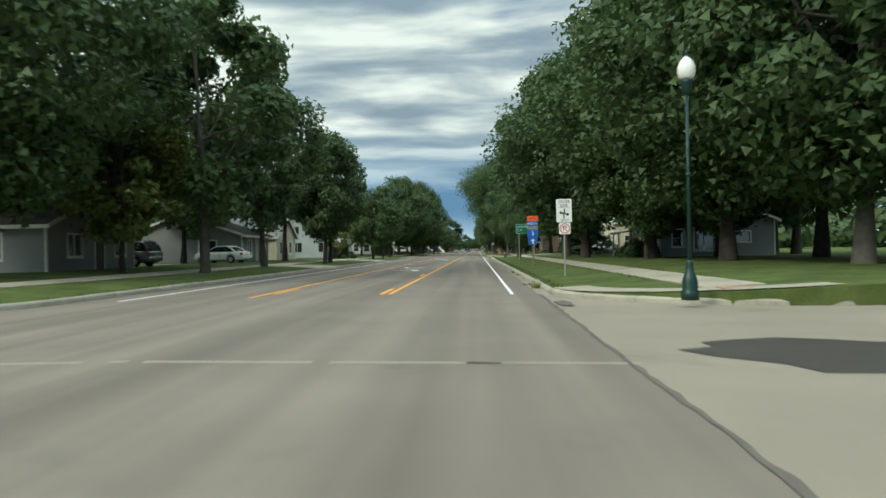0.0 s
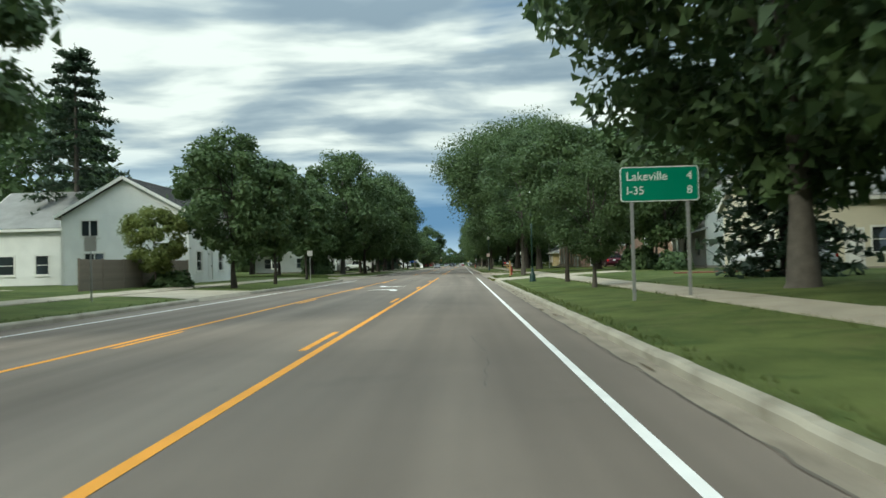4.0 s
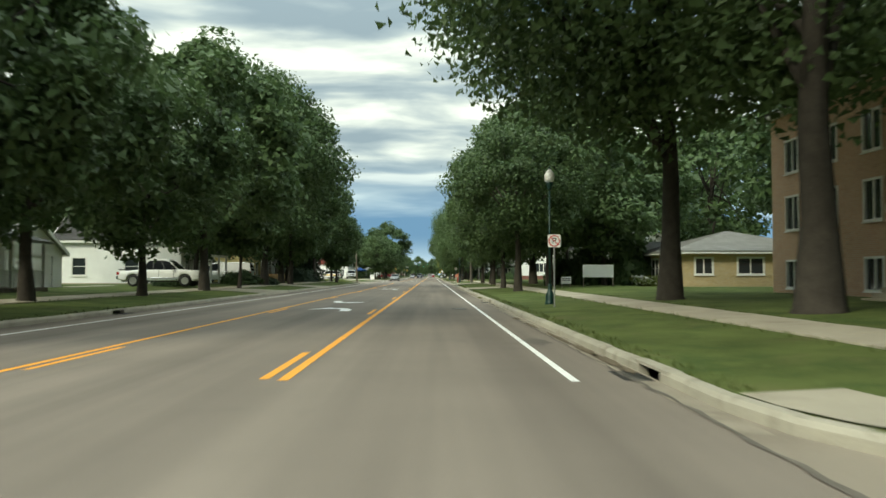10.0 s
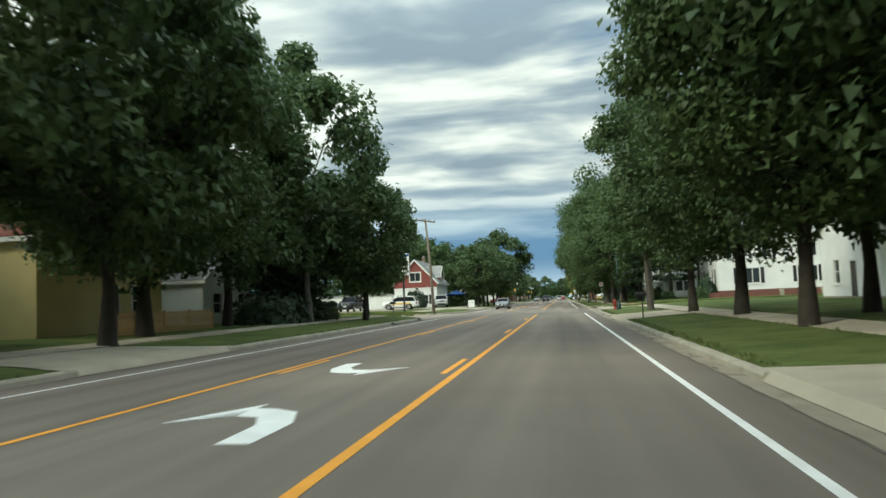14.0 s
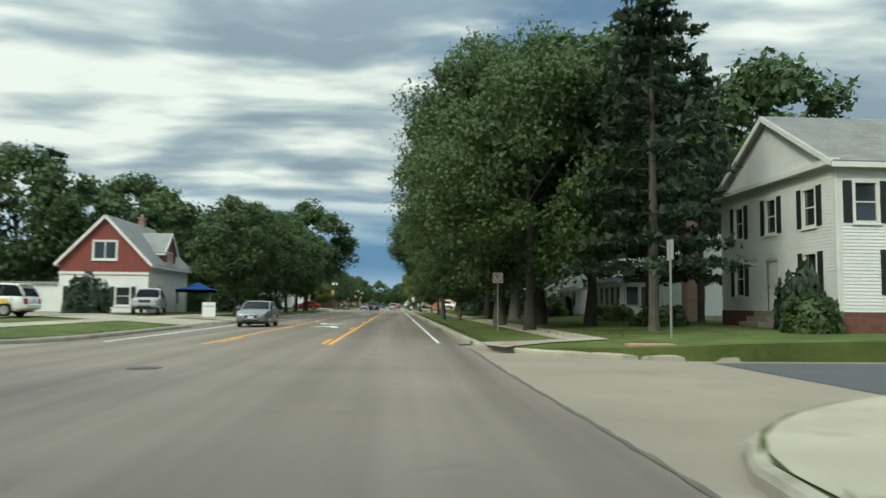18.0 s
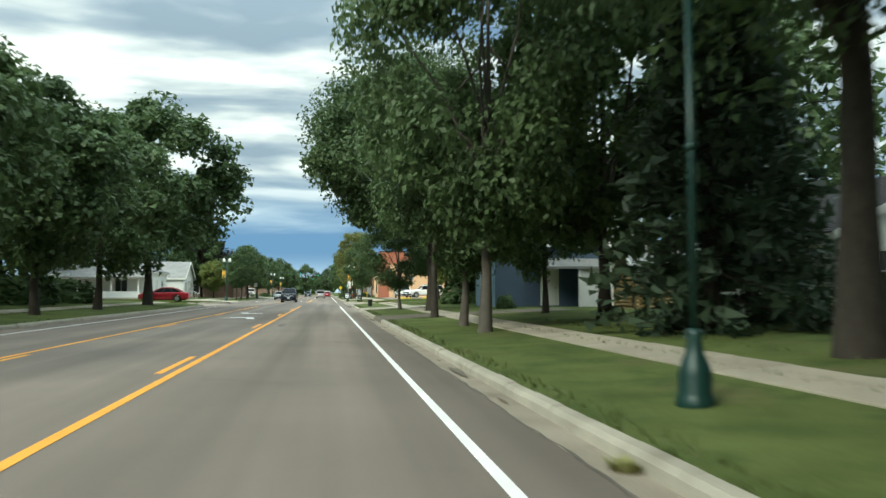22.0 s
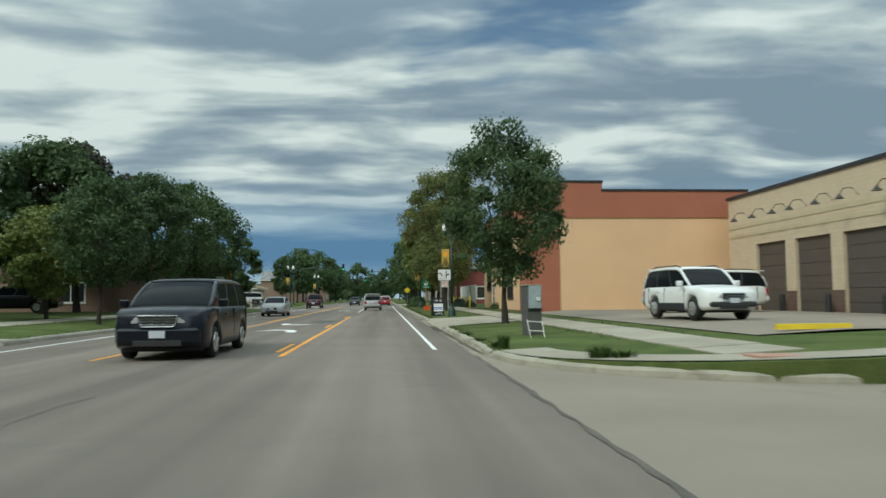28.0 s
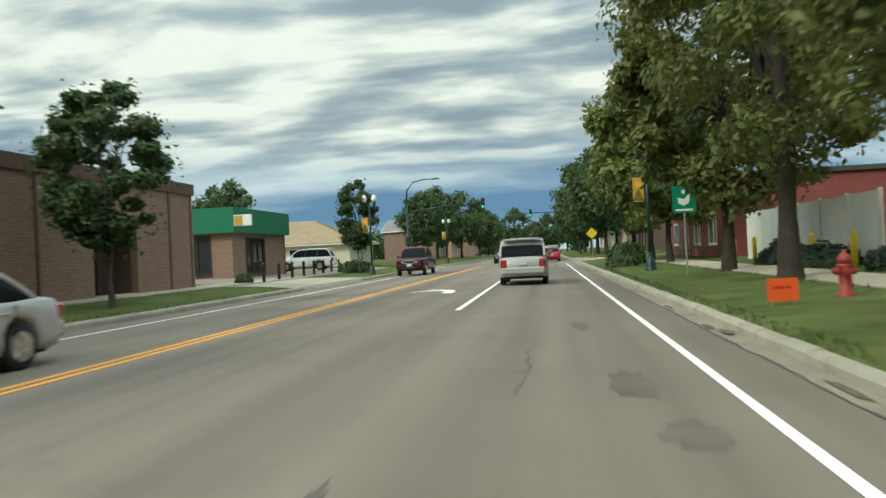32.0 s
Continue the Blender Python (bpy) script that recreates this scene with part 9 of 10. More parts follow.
house("white cottage with a grey roof beside the spruce", -30.0, -22.5, 264.0, 271.5, 0.5, 3.4, 5.6, "x", SIDING_WHITE, SHINGLE, [("E", 265.4, 266.6, 1.2, 2.5, SASH), ("E", 269.2, 270.4, 1.2, 2.5, SASH), ("S", -28.6, -27.4, 1.2, 2.5, SASH)])

# ---- third block: car park, shop and the house with the red gable ----
lot = bmesh.new()
v = [lot.verts.new((x, y, gz(x) + 0.03)) for x, y in ((-19.5, 305.5), (-19.5, 337.5), (-64, 337.5), (-64, 305.5))]
lot.faces.new(v)
tagged(part("parking_lot", lot, ASPHALT_SIDE, None), kind="structure")
lw = thing("long_low_building", "long low white wall of a store beside the car park", "building", -38, 345, 0)
for c in (("y", 341.0, -1, -48.0, -27.8), ("y", 348.0, 1, -48.0, -27.8)):
    wall(lw, *c, 0.2, 2.75, SIDING_WHITE)
wall(lw, "x", -27.8, 1, 341.2, 347.8, 0.2, 2.75, SIDING_WHITE)
wall(lw, "x", -48.0, -1, 341.2, 347.8, 0.2, 2.75, SIDING_WHITE)
bm = bmesh.new()
bx(bm, -48.2, -27.6, 340.8, 348.2, 2.75, 2.95)
wp("roof", bm, SHINGLE, lw)
store = house("pale shop with a dark teal metal roof", -62.0, -48.5, 338.0, 350.0, 0.3, 3.4, 5.6, "x", SIDING_GREY, METAL_ROOF, [("S", -60, -57.6, 0.9, 2.6, TWO), ("S", -55, -52.6, 0.9, 2.6, TWO), ("E", 340, 342, 0.9, 2.6, TWO)], [("S", -51.4, -50.2, 0.3, 2.5, DOOR_BROWN)], lap=0, category="shop")
rg = thing("house", "white house with a red gable and grey roof", "house", -23.2, 344, 0, group="houses")
gl = [(-25.9, -24.9, 1.1, 2.5), (-22.3, -21.2, 1.1, 2.5)]
dbl = (-24.1, -22.4, 4.75, 6.1)
wall(rg, "y", 338.0, -1, -26.7, -19.8, 0.2, 3.5, SIDING_WHITE, gl, 0.2)
wall(rg, "x", -19.8, 1, 338.2, 349.0, 0.2, 4.5, SIDING_WHITE, [(340.2, 341.4, 1.2, 2.6), (345.4, 346.6, 1.2, 2.6)], 0.2)
wall(rg, "x", -26.7, -1, 338.2, 349.0, 0.2, 4.5, SIDING_WHITE)
wall(rg, "y", 349.0, 1, -26.7, -19.8, 0.2, 4.5, SIDING_WHITE, gable=3.6)
wall(rg, "y", 337.97, -1, -26.7, -19.8, 3.7, 4.5, SIDING_RED, [dbl], 0.0)
bm = bmesh.new()
for a, b, c, d in cells(-26.4, -20.1, 4.5, 5.9, [dbl]):
    pass
k = 3.45 / 3.6
prism(bm, [(-26.7, 4.5), (dbl[0], 4.5), (dbl[0], 4.5 + (dbl[0] + 26.7) / k)], "y", 337.97, 338.17)
prism(bm, [(dbl[1], 4.5), (-19.8, 4.5), (dbl[1], 4.5 + (-19.8 - dbl[1]) / k)], "y", 337.97, 338.17)
prism(bm, [(dbl[0], dbl[3]), (dbl[1], dbl[3]), (dbl[1], 4.5 + (-19.8 - dbl[1]) / k), (-23.25, 8.1), (dbl[0], 4.5 + (dbl[0] + 26.7) / k)], "y", 337.97, 338.17)
wp("gable_wall", bm, SIDING_RED, rg, "dark red gable boarding")
bm = bmesh.new()
bx(bm, -26.75, -19.75, 337.88, 338.05, 3.5, 3.7)
wp("belt_board", bm, WHITE_PAINT, rg)
window(rg, "y", 337.97, -1, dbl, bars=(2, 1), trim=0.14)
for h in gl:
    window(rg, "y", 338.0, -1, h, bars=(1, 2), shutters=TRIM_BLACK)
for h in ((340.2, 341.4, 1.2, 2.6), (345.4, 346.6, 1.2, 2.6)):
    window(rg, "x", -19.8, 1, h, bars=(1, 2))
gable_roof(rg, -26.7, -19.8, 338.0, 349.0, 4.5, 8.1, "y", SHINGLE, 0.3)
# side dormer in red
wall(rg, "x", -19.9, 1, 342.0, 345.4, 4.4, 5.6, SIDING_RED, [(343.1, 344.3, 4.7, 5.9)], 0.0, 1.6, depth=1.2)
window(rg, "x", -19.9, 1, (343.1, 344.3, 4.7, 5.6), bars=(2, 1))
gable_roof(rg, -22.8, -19.9, 342.0, 345.4, 5.6, 7.2, "x", SHINGLE, 0.2)
chimney(rg, -23.3, 346.5, 7.4, 9.0, 0.5)
tent = thing("canopy_tent", "blue tarpaulin canopy on thin steel legs", "canopy", -17.6, 344.5, gz(-17.6))
bm = bmesh.new()
for a, b in (((-1.5, -1.5), (1.5, -1.5)), ((1.5, -1.5), (1.5, 1.5)), ((1.5, 1.5), (-1.5, 1.5)), ((-1.5, 1.5), (-1.5, -1.5))):
    p, q, r = Vector((*a, 2.05)), Vector((*b, 2.05)), Vector((0, 0, 2.75))
    s, t = p.lerp(r, 0.5) - Vector((0, 0, 0.12)), q.lerp(r, 0.5) - Vector((0, 0, 0.12))
    v = [bm.verts.new(x) for x in (p, q, t, s)]
    bm.faces.new(v)
    bm.faces.new([v[3], v[2], bm.verts.new(r)])
    lo = [bm.verts.new(x - Vector((0, 0, 0.22))) for x in (p, q)]
    bm.faces.new([v[0], v[1], lo[1], lo[0]])
bmesh.ops.solidify(bm, geom=bm.faces[:], thickness=0.02)
part("canopy", bm, CANVAS_BLUE, tent)
for x in (-1.45, 1.45):
    for y in (-1.45, 1.45):
        bm = bmesh.new()
        rod(bm, (x, y, 0), (x, y, 2.05), 0.025, 6)
        part("leg", bm, STEEL, tent)

# ---- fourth block ----
hp = house("white hip-roofed house with a deep front porch", -31.5, -21.5, 428.0, 440.0, 0.7, 3.9, 6.4, "y", SIDING_WHITE, SHINGLE,
           [("S", -30.0, -28.8, 1.4, 2.8, SASH), ("S", -25.0, -23.6, 1.4, 2.8, TWO), ("E", 430, 431.2, 1.4, 2.8, SASH), ("E", 436.6, 437.8, 1.4, 2.8, SASH)], [("E", 433.2, 434.2, 0.7, 2.8)], hip=True, plinth=CONCRETE)
bm = bmesh.new()
rbx(bm, -31.5, -21.5, 425.4, 428.0, -0.1, 0.68, 0.02)
wp("porch_floor", bm, CONCRETE, hp)
slope(hp, (-32.0, 424.9, 3.1), (-21.0, 424.9, 3.1), (-21.0, 428.0, 4.0), (-32.0, 428.0, 4.0), SHINGLE, name="porch_roof")
wall(hp, "y", 425.6, -1, -31.4, -21.6, 0.5, 1.4, SIDING_WHITE, [(-27.2, -25.8, 0.4, 1.5)], 0.2)
for x in (-31.2, -28.6, -24.8, -21.8):
    beam(hp, (x, 425.7, 1.3), (x, 425.7, 3.1), 0.2, 0.2, WHITE_PAINT, "porch_post")
beam(hp, (-31.5, 425.6, 3.0), (-21.4, 425.6, 3.0), 0.2, 0.24, WHITE_PAINT, "porch_beam")
chimney(hp, -26.5, 434.5, 5.6, 7.2, 0.6)
hp2 = house("white house with a railed stair to the side door", -29.0, -19.8, 443.0, 450.5, 0.7, 3.4, 5.6, "x", SIDING_WHITE, SHINGLE, [("E", 444.2, 445.2, 1.4, 2.7, SASH), ("E", 448.4, 449.4, 1.4, 2.7, SASH), ("S", -27, -25.8, 1.4, 2.7, SASH)], [("E", 446.2, 447.1, 0.9, 2.9)], plinth=CONCRETE)
for i in range(4):
    bm = bmesh.new()
    rbx(bm, -19.8 + 0.3 * i, -19.5 + 0.3 * i, 446.0, 447.3, 0.2, 0.85 - 0.17 * i, 0.01)
    wp("stair_tread", bm, CONCRETE, hp2)
for y in (446.02, 447.28):
    beam(hp2, (-19.75, y, 1.8), (-18.5, y, 1.2), 0.05, 0.05, WHITE_PAINT, "handrail")
    for x, z in ((-19.7, 0.8), (-18.6, 0.3)):
        beam(hp2, (x, y, z), (x, y, z + 0.98), 0.05, 0.05, WHITE_PAINT, "rail_post")

bb = thing("brick_building", "long single-storey brown brick building with a dark parapet", "building", -24, 483, 0)
rec = (488.5, 491.4, 0.2, 2.9)
wall(bb, "x", -16.2, 1, 470.2, 496.0, 0.1, 4.55, BRICKWORK, [rec], depth=0.3)
wall(bb, "y", 470.0, -1, -32.0, -16.2, 0.1, 4.55, BRICKWORK, [(-24, -22, 1.2, 2.6)], depth=0.3)
wall(bb, "y", 496.2, 1, -32.0, -16.2, 0.1, 4.55, BRICKWORK, depth=0.3)
wall(bb, "x", -32.0, -1, 470.2, 496.0, 0.1, 4.55, BRICKWORK, depth=0.3)
window(bb, "y", 470.0, -1, (-24, -22, 1.2, 2.6), bars=(2, 1))
bm = bmesh.new()
bx(bm, -32.1, -16.12, 469.9, 470.35, 4.55, 5.05)
bx(bm, -16.55, -16.12, 470.35, 496.3, 4.55, 5.05)
bx(bm, -32.1, -16.55, 495.9, 496.3, 4.55, 5.05)
wp("parapet", bm, BLOCK_BROWN, bb, "dark brown parapet")
bm = bmesh.new()
bx(bm, -31.7, -16.5, 470.3, 495.9, 4.3, 4.5)
wp("roof", bm, SHINGLE_DARK, bb)
bm = bmesh.new()
bx(bm, -17.6, -17.5, 488.4, 491.5, 0.1, 3.0)
bx(bm, -17.5, -16.5, 488.4, 488.5, 0.1, 3.0)
bx(bm, -17.5, -16.5, 491.4, 491.5, 0.1, 3.0)
bx(bm, -17.5, -16.5, 488.5, 491.4, 2.9, 3.0)
wp("door_recess", bm, BLOCK_BROWN, bb)
door(bb, "x", -17.45, 1, (489.3, 490.5, 0.25, 2.5), TRIM_BLACK, TRIM_BLACK)
for y in (474.0, 480.0, 485.5, 494.0):
    bm = bmesh.new()
    slab(bm, "x", -16.2, 1, y - 0.05, y + 0.05, 0.4, 4.5, 0.0, 0.05)
    wp("downpipe", bm, BLOCK_BROWN, bb)

# the corner lot and the shops behind it
sheet("parking_lot", [-60.0, -19.6, -19.3, -15.0], 498.0, 534.0, lambda x: gz(x) + 0.03, ASPHALT_SIDE)
for i in range(8):
    e = thing("bollard", "short black bollard along the lot", "bollard", -15.2 - 0.26 * i, 502 + 3.0 * i, gz(-16), group="black bollards")
    bm = bmesh.new()
    lathe(bm, [(0.09, -0.1), (0.09, 0.85), (0.11, 0.87), (0.11, 0.93), (0.04, 1.0)], 10)
    part("post", bm, TRIM_BLACK, e, "", True)
gs = thing("storefront", "low brown brick storefront with a green fascia", "shop", -25, 511, 0.2)
gwin = (-21.6, -20.0, 0.8, 3.0)
wall(gs, "y", 506.0, -1, -32.0, -18.6, 0.2, 3.3, BRICKWORK, [gwin, (-26, -23, 0.8, 3.0)])
wall(gs, "x", -18.6, 1, 506.2, 515.0, 0.2, 3.3, BRICKWORK, [(508.0, 511.0, 0.8, 2.9)])
wall(gs, "y", 515.0, 1, -32.0, -18.6, 0.2, 3.3, BRICKWORK)
wall(gs, "x", -32.0, -1, 506.2, 514.8, 0.2, 3.3, BRICKWORK)
window(gs, "y", 506.0, -1, gwin, frame=TRIM_BLACK, bars=(2, 1), trim=0.05)
window(gs, "y", 506.0, -1, (-26, -23, 0.8, 3.0), frame=TRIM_BLACK, bars=(3, 1), trim=0.05)
window(gs, "x", -18.6, 1, (508.0, 511.0, 0.8, 2.9), frame=TRIM_BLACK, bars=(3, 1), trim=0.05)
for c in ((-32.3, -18.3, 505.6, 505.8), (-18.5, -18.3, 505.8, 515.2)):
    bm = bmesh.new()
    bx(bm, *c, 3.2, 4.7)
    wp("fascia", bm, GREEN_FASCIA, gs, "bright green fascia")
bm = bmesh.new()
bx(bm, -32.3, -18.5, 505.8, 515.2, 3.3, 3.6)
wp("roof", bm, SHINGLE_DARK, gs)
bm = bmesh.new()
rbx(bm, -18.3, -17.2, 505.62, 505.74, 3.55, 4.2, 0.02)
sg = wp("sign_panel", bm, WHITE_SHEET, gs, "small projecting gold and white sign")
bm = bmesh.new()
bx(bm, -18.25, -17.75, 505.6, 505.62, 3.6, 4.15)
wp("gold_field", bm, SIGN_GOLD, sg)
house("building with a broad tan hip roof behind the corner lot", -40, -23.5, 551, 563, 0.4, 3.3, 6.4, "x", SIDING_CREAM, SHINGLE_TAN, [("S", -38, -35, 0.9, 2.7, TWO), ("S", -31, -28, 0.9, 2.7, TWO), ("E", 554, 557, 0.9, 2.7, TWO)], lap=0, category="building", hip=True, over=0.8)
for x0, x1, y0, y1, m in ((-30, -20, 600, 612, BRICKWORK), (-30, -20, 620, 634, BRICKWORK_TAN), (-30, -18, 650, 666, BRICKWORK)):
    house("two-storey street building among trees", x0, x1, y0, y1, 0.4, 6.0, 8.2, "x", m, SHINGLE, [("E", y0 + k, y0 + k + 1.2, z, z + 1.5, SASH) for k in (1.5, 4.5, 8.5) for z in (1.2, 4.0)], lap=0)

house("white garage with a panelled door beside the yellow house", -33.5, -25.2, 244.5, 248.0, 0.3, 2.9, 4.3, "x", SIDING_WHITE, SHINGLE, [], [("S", -31.2, -27.6, 0.3, 2.5)], category="garage")

# ---- vehicles: built facing +y, then turned ----
CARS = {
    # length, width, height, wheelbase, wheel radius, bonnet z, belt z, windscreen base, roof front, roof rear, rear glass base, sill z, nose z, tail z
    "sedan": (4.7, 1.8, 1.45, 2.75, 0.33, 0.92, 0.98, 1.05, 0.30, -1.05, -1.75, 0.24, 0.70, 0.98),
    "suv": (4.7, 1.85, 1.74, 2.72, 0.36, 1.02, 1.10, 1.10, 0.45, -2.02, -2.25, 0.30, 0.86, 1.08),
    "minivan": (5.1, 1.98, 1.75, 3.05, 0.34, 1.09, 1.12, 1.62, 0.66, -2.28, -2.48, 0.24, 0.96, 1.06),
    "big_suv": (5.5, 2.0, 1.92, 3.2, 0.39, 1.16, 1.22, 1.15, 0.55, -2.45, -2.65, 0.36, 1.05, 1.20),
    "pickup": (5.8, 1.98, 1.90, 3.6, 0.40, 1.14, 1.20, 1.30, 0.70, -0.85, -1.05, 0.40, 1.05, 1.12),
    "van": (5.6, 2.02, 2.10, 3.4, 0.36, 1.15, 1.25, 1.95, 1.15, -2.70, -2.78, 0.32, 0.90, 1.25),
}


def car(kind, label, paint_mat, x, y, rz, z=None, trim=None, cat="car", stripe=None):
    L, W, H, WB, R, zb, belt, ws, rf, rr, rg, sill, nose, tail = CARS[kind]
    e = thing({"sedan": "sedan", "suv": "suv", "minivan": "minivan", "big_suv": "suv", "pickup": "pickup_truck", "van": "van"}[kind], label, cat, x, y, road_z(x) if z is None else z, rz, group="cars")
    hw, f, b = W / 2, L / 2, -L / 2
    axles = (f - (L - WB) * 0.47, f - (L - WB) * 0.47 - WB)
    arch = R * 1.2
    ys = sorted({*[b + (f - b) * i / 26 for i in range(27)], *[a + arch * math.cos(t * math.pi / 10) for a in axles for t in range(11)]})

    def low(yy):
        for a in axles:
            d = abs(yy - a)
            if d < arch:
                return max(sill, R + math.sqrt(arch * arch - d * d))
        return sill + 0.10 * max(0, (abs(yy) - (f - 0.4)) / 0.4)

    def top(yy):
        if yy > ws:
            s = (yy - ws) / (f - ws)
            return belt + (zb - belt) * min(1, s * 4) - (zb - nose) * max(0, (s - 0.62) / 0.38) ** 1.7
        if yy < rg:
            s = (rg - yy) / max(0.05, rg - b)
            return belt + (tail - belt) * min(1, s * 2) - 0.10 * s ** 3
        return belt

    def half(yy):
        s = abs(yy) / f
        return hw * (1 - 0.02 * s ** 2 - 0.14 * max(0, (s - 0.78) / 0.22) ** 2.2)

    bm = bmesh.new()
    rings = []
    for yy in ys:
        w, lo, hi = half(yy), low(yy), top(yy)
        lo = min(lo, hi - 0.08)
        m = lo + (hi - lo) * 0.55
        ring = [(-w * 0.96, lo), (-w, lo + (hi - lo) * 0.2), (-w, m), (-w * 0.965, hi - 0.05), (-w * 0.91, hi), (-w * 0.5, hi + 0.022), (0, hi + 0.03)]
        ring += [(-p, q) for p, q in ring[-2::-1]]
        rings.append([bm.verts.new((p, yy, q)) for p, q in ring])
    n = len(rings[0])
    for p, q in zip(rings, rings[1:]):
        for k in range(n):
            bm.faces.new((p[k], p[(k + 1) % n], q[(k + 1) % n], q[k]))
    bm.faces.new(rings[0])
    bm.faces.new(rings[-1])
    body = part("body", bm, paint_mat, e, "", True)
    # cabin: a rounded greenhouse of dark glass, with painted roof and pillars a little proud of it
    gw, rw = hw * 0.94, hw * {"van": 0.84, "suv": 0.82, "big_suv": 0.82}.get(kind, 0.76)
    roof_z = H - 0.05
    y_front, y_back = ws + 0.06, rg - 0.02

    def ease(q):
        q = min(1.0, max(0.0, q))
        return 1 - (1 - q) ** 1.55

    def crest(yy):
        up_f = ease((y_front - yy) / (y_front - rf + 0.25))
        up_b = ease((yy - y_back) / (rr + 0.2 - y_back))
        arc = 0.05 * (1 - ((yy - (rf + rr) / 2) / max(0.3, (rf - rr) / 2 + 0.2)) ** 2)
        return belt - 0.03 + (roof_z + arc - belt + 0.03) * min(up_f, up_b)

    def flank(yy, zz, grow=0.0):
        """Half width of the cabin at that place and height, drawn in towards both ends."""
        q = min(1.0, max(0.0, (zz - belt) / (roof_z - belt)))
        ends = 0.07 * max(0, (yy - rf) / (y_front - rf)) ** 2 + 0.05 * max(0, (rr - yy) / max(0.1, rr - y_back)) ** 2
        return gw + (rw - gw) * q ** 1.25 - ends + grow

    def section(yy, grow=0.0, lowest=0.0):
        c = crest(yy)
        z0 = belt - 0.03
        out = []
        for q in (0.0, 0.35, 0.65, 0.86, 0.95):
            if q >= lowest:
                zz = z0 + (c - z0) * q
                out.append((flank(yy, zz, grow), zz + grow * 0.5))
        wt = flank(yy, c)
        out += [(wt * 0.93 + grow * 0.5, c - (c - z0) * 0.012 + grow), (wt * 0.75, c + 0.008 + grow), (wt * 0.4, c + 0.016 + grow), (0.0, c + 0.02 + grow)]
        return [(-p, q) for p, q in out] + [(p, q) for p, q in out[-2::-1]]

    def loft(yys, grow, lowest, close):
        lb = bmesh.new()
        rows_ = [[lb.verts.new((p, yy, q)) for p, q in section(yy, grow, lowest)] for yy in yys]
        for p, q in zip(rows_, rows_[1:]):
            for k in range(len(p) - 1):
                lb.faces.new((p[k], p[k + 1], q[k + 1], q[k]))
        if close:
            lb.faces.new(rows_[0])
            lb.faces.new(rows_[-1])
        bmesh.ops.recalc_face_normals(lb, faces=lb.faces[:])
        return lb

    cuts = [y_back + (y_front - y_back) * i / 30 for i in range(31)]
    part("cabin_glass", loft(cuts, 0.0, 0.0, True), CAR_GLASS, e, "dark tinted glass", True)
    r0, r1 = rr - 0.04, rf - 0.02
    roof = loft([r0 + (r1 - r0) * i / 14 for i in range(15)], 0.014, 0.86, False)
    bmesh.ops.solidify(roof, geom=roof.faces[:], thickness=0.012)
    part("roof", roof, paint_mat, e, "", True)
    marks = [0.36, 0.70] if kind in ("sedan", "pickup") else [0.34, 0.66]
    for s in (-1, 1):
        # slanting corner pillars front and back
        for yys in ([y_front + (r1 - 0.03 - y_front) * i / 7 for i in range(8)], [y_back + (r0 + 0.03 - y_back) * i / 7 for i in range(8)]):
            bm = bmesh.new()
            tube(bm, [(s * (flank(yy, crest(yy)) * 0.985 - 0.01), yy, crest(yy) - 0.02) for yy in yys], [0.05] * 8, 6)
            part("pillar", bm, paint_mat, e, "", True)
        for i in marks:
            if kind == "van":
                continue
            bm = bmesh.new()
            rows_ = []
            for q in (0.0, 0.25, 0.5, 0.75, 0.96):
                yy = y_front + (y_back - y_front) * i + ((rf + (rr - rf) * i) - (y_front + (y_back - y_front) * i)) * q
                zz = belt - 0.02 + (roof_z - belt) * q
                rows_.append([bm.verts.new((s * flank(yy, zz, g), yy + d, zz)) for d, g in ((0.045, 0.006), (-0.045, 0.006), (-0.045, -0.02), (0.045, -0.02))])
            for p, q in zip(rows_, rows_[1:]):
                for k in range(4):
                    bm.faces.new((p[k], p[(k + 1) % 4], q[(k + 1) % 4], q[k]))
            bm.faces.new(rows_[0])
            bm.faces.new(rows_[-1])
            part("pillar", bm, TRIM_BLACK, e)
        if kind == "van":
            bm = bmesh.new()
            pts = [(0.62, belt - 0.02, gw + 0.012), (0.30, roof_z, rw + 0.016), (rr, roof_z, rw + 0.016), (rg, belt - 0.02, gw + 0.012)]
            q = [bm.verts.new((s * w, yy, zz)) for yy, zz, w in pts] + [bm.verts.new((s * (w - 0.03), yy, zz)) for yy, zz, w in pts]
            for fc in ((0, 1, 2, 3), (4, 5, 6, 7), (0, 1, 5, 4), (1, 2, 6, 5), (2, 3, 7, 6), (3, 0, 4, 7)):
                bm.faces.new([q[j] for j in fc])
            part("side_panel", bm, paint_mat, e)
        # doors: shut lines and handles
        for yy in ([ws - 0.15, (ws + rg) / 2 + 0.1, rg + 0.55] if kind not in ("van", "pickup") else [ws - 0.2, ws - 1.25]):
            bm = bmesh.new()
            bx(bm, s * hw * 0.985 - 0.02, s * hw * 0.985 + 0.018, yy - 0.007, yy + 0.007, sill + 0.2, belt - 0.07)
            part("door_gap", bm, TRIM_BLACK, e)
        for yy in ([ws - 1.05, ws - 2.05] if kind != "van" else [ws - 1.1]):
            bm = bmesh.new()
            rbx(bm, s * hw * 0.99 - 0.03, s * hw * 0.99 + 0.035, yy - 0.09, yy + 0.09, belt - 0.2, belt - 0.165, 0.008)
            part("door_handle", bm, paint_mat, e)
        bm = bmesh.new()
        rbx(bm, s * (hw + 0.09) - 0.1, s * (hw + 0.09) + 0.1, ws - 0.32, ws - 0.2, belt - 0.02, belt + 0.16, 0.03)
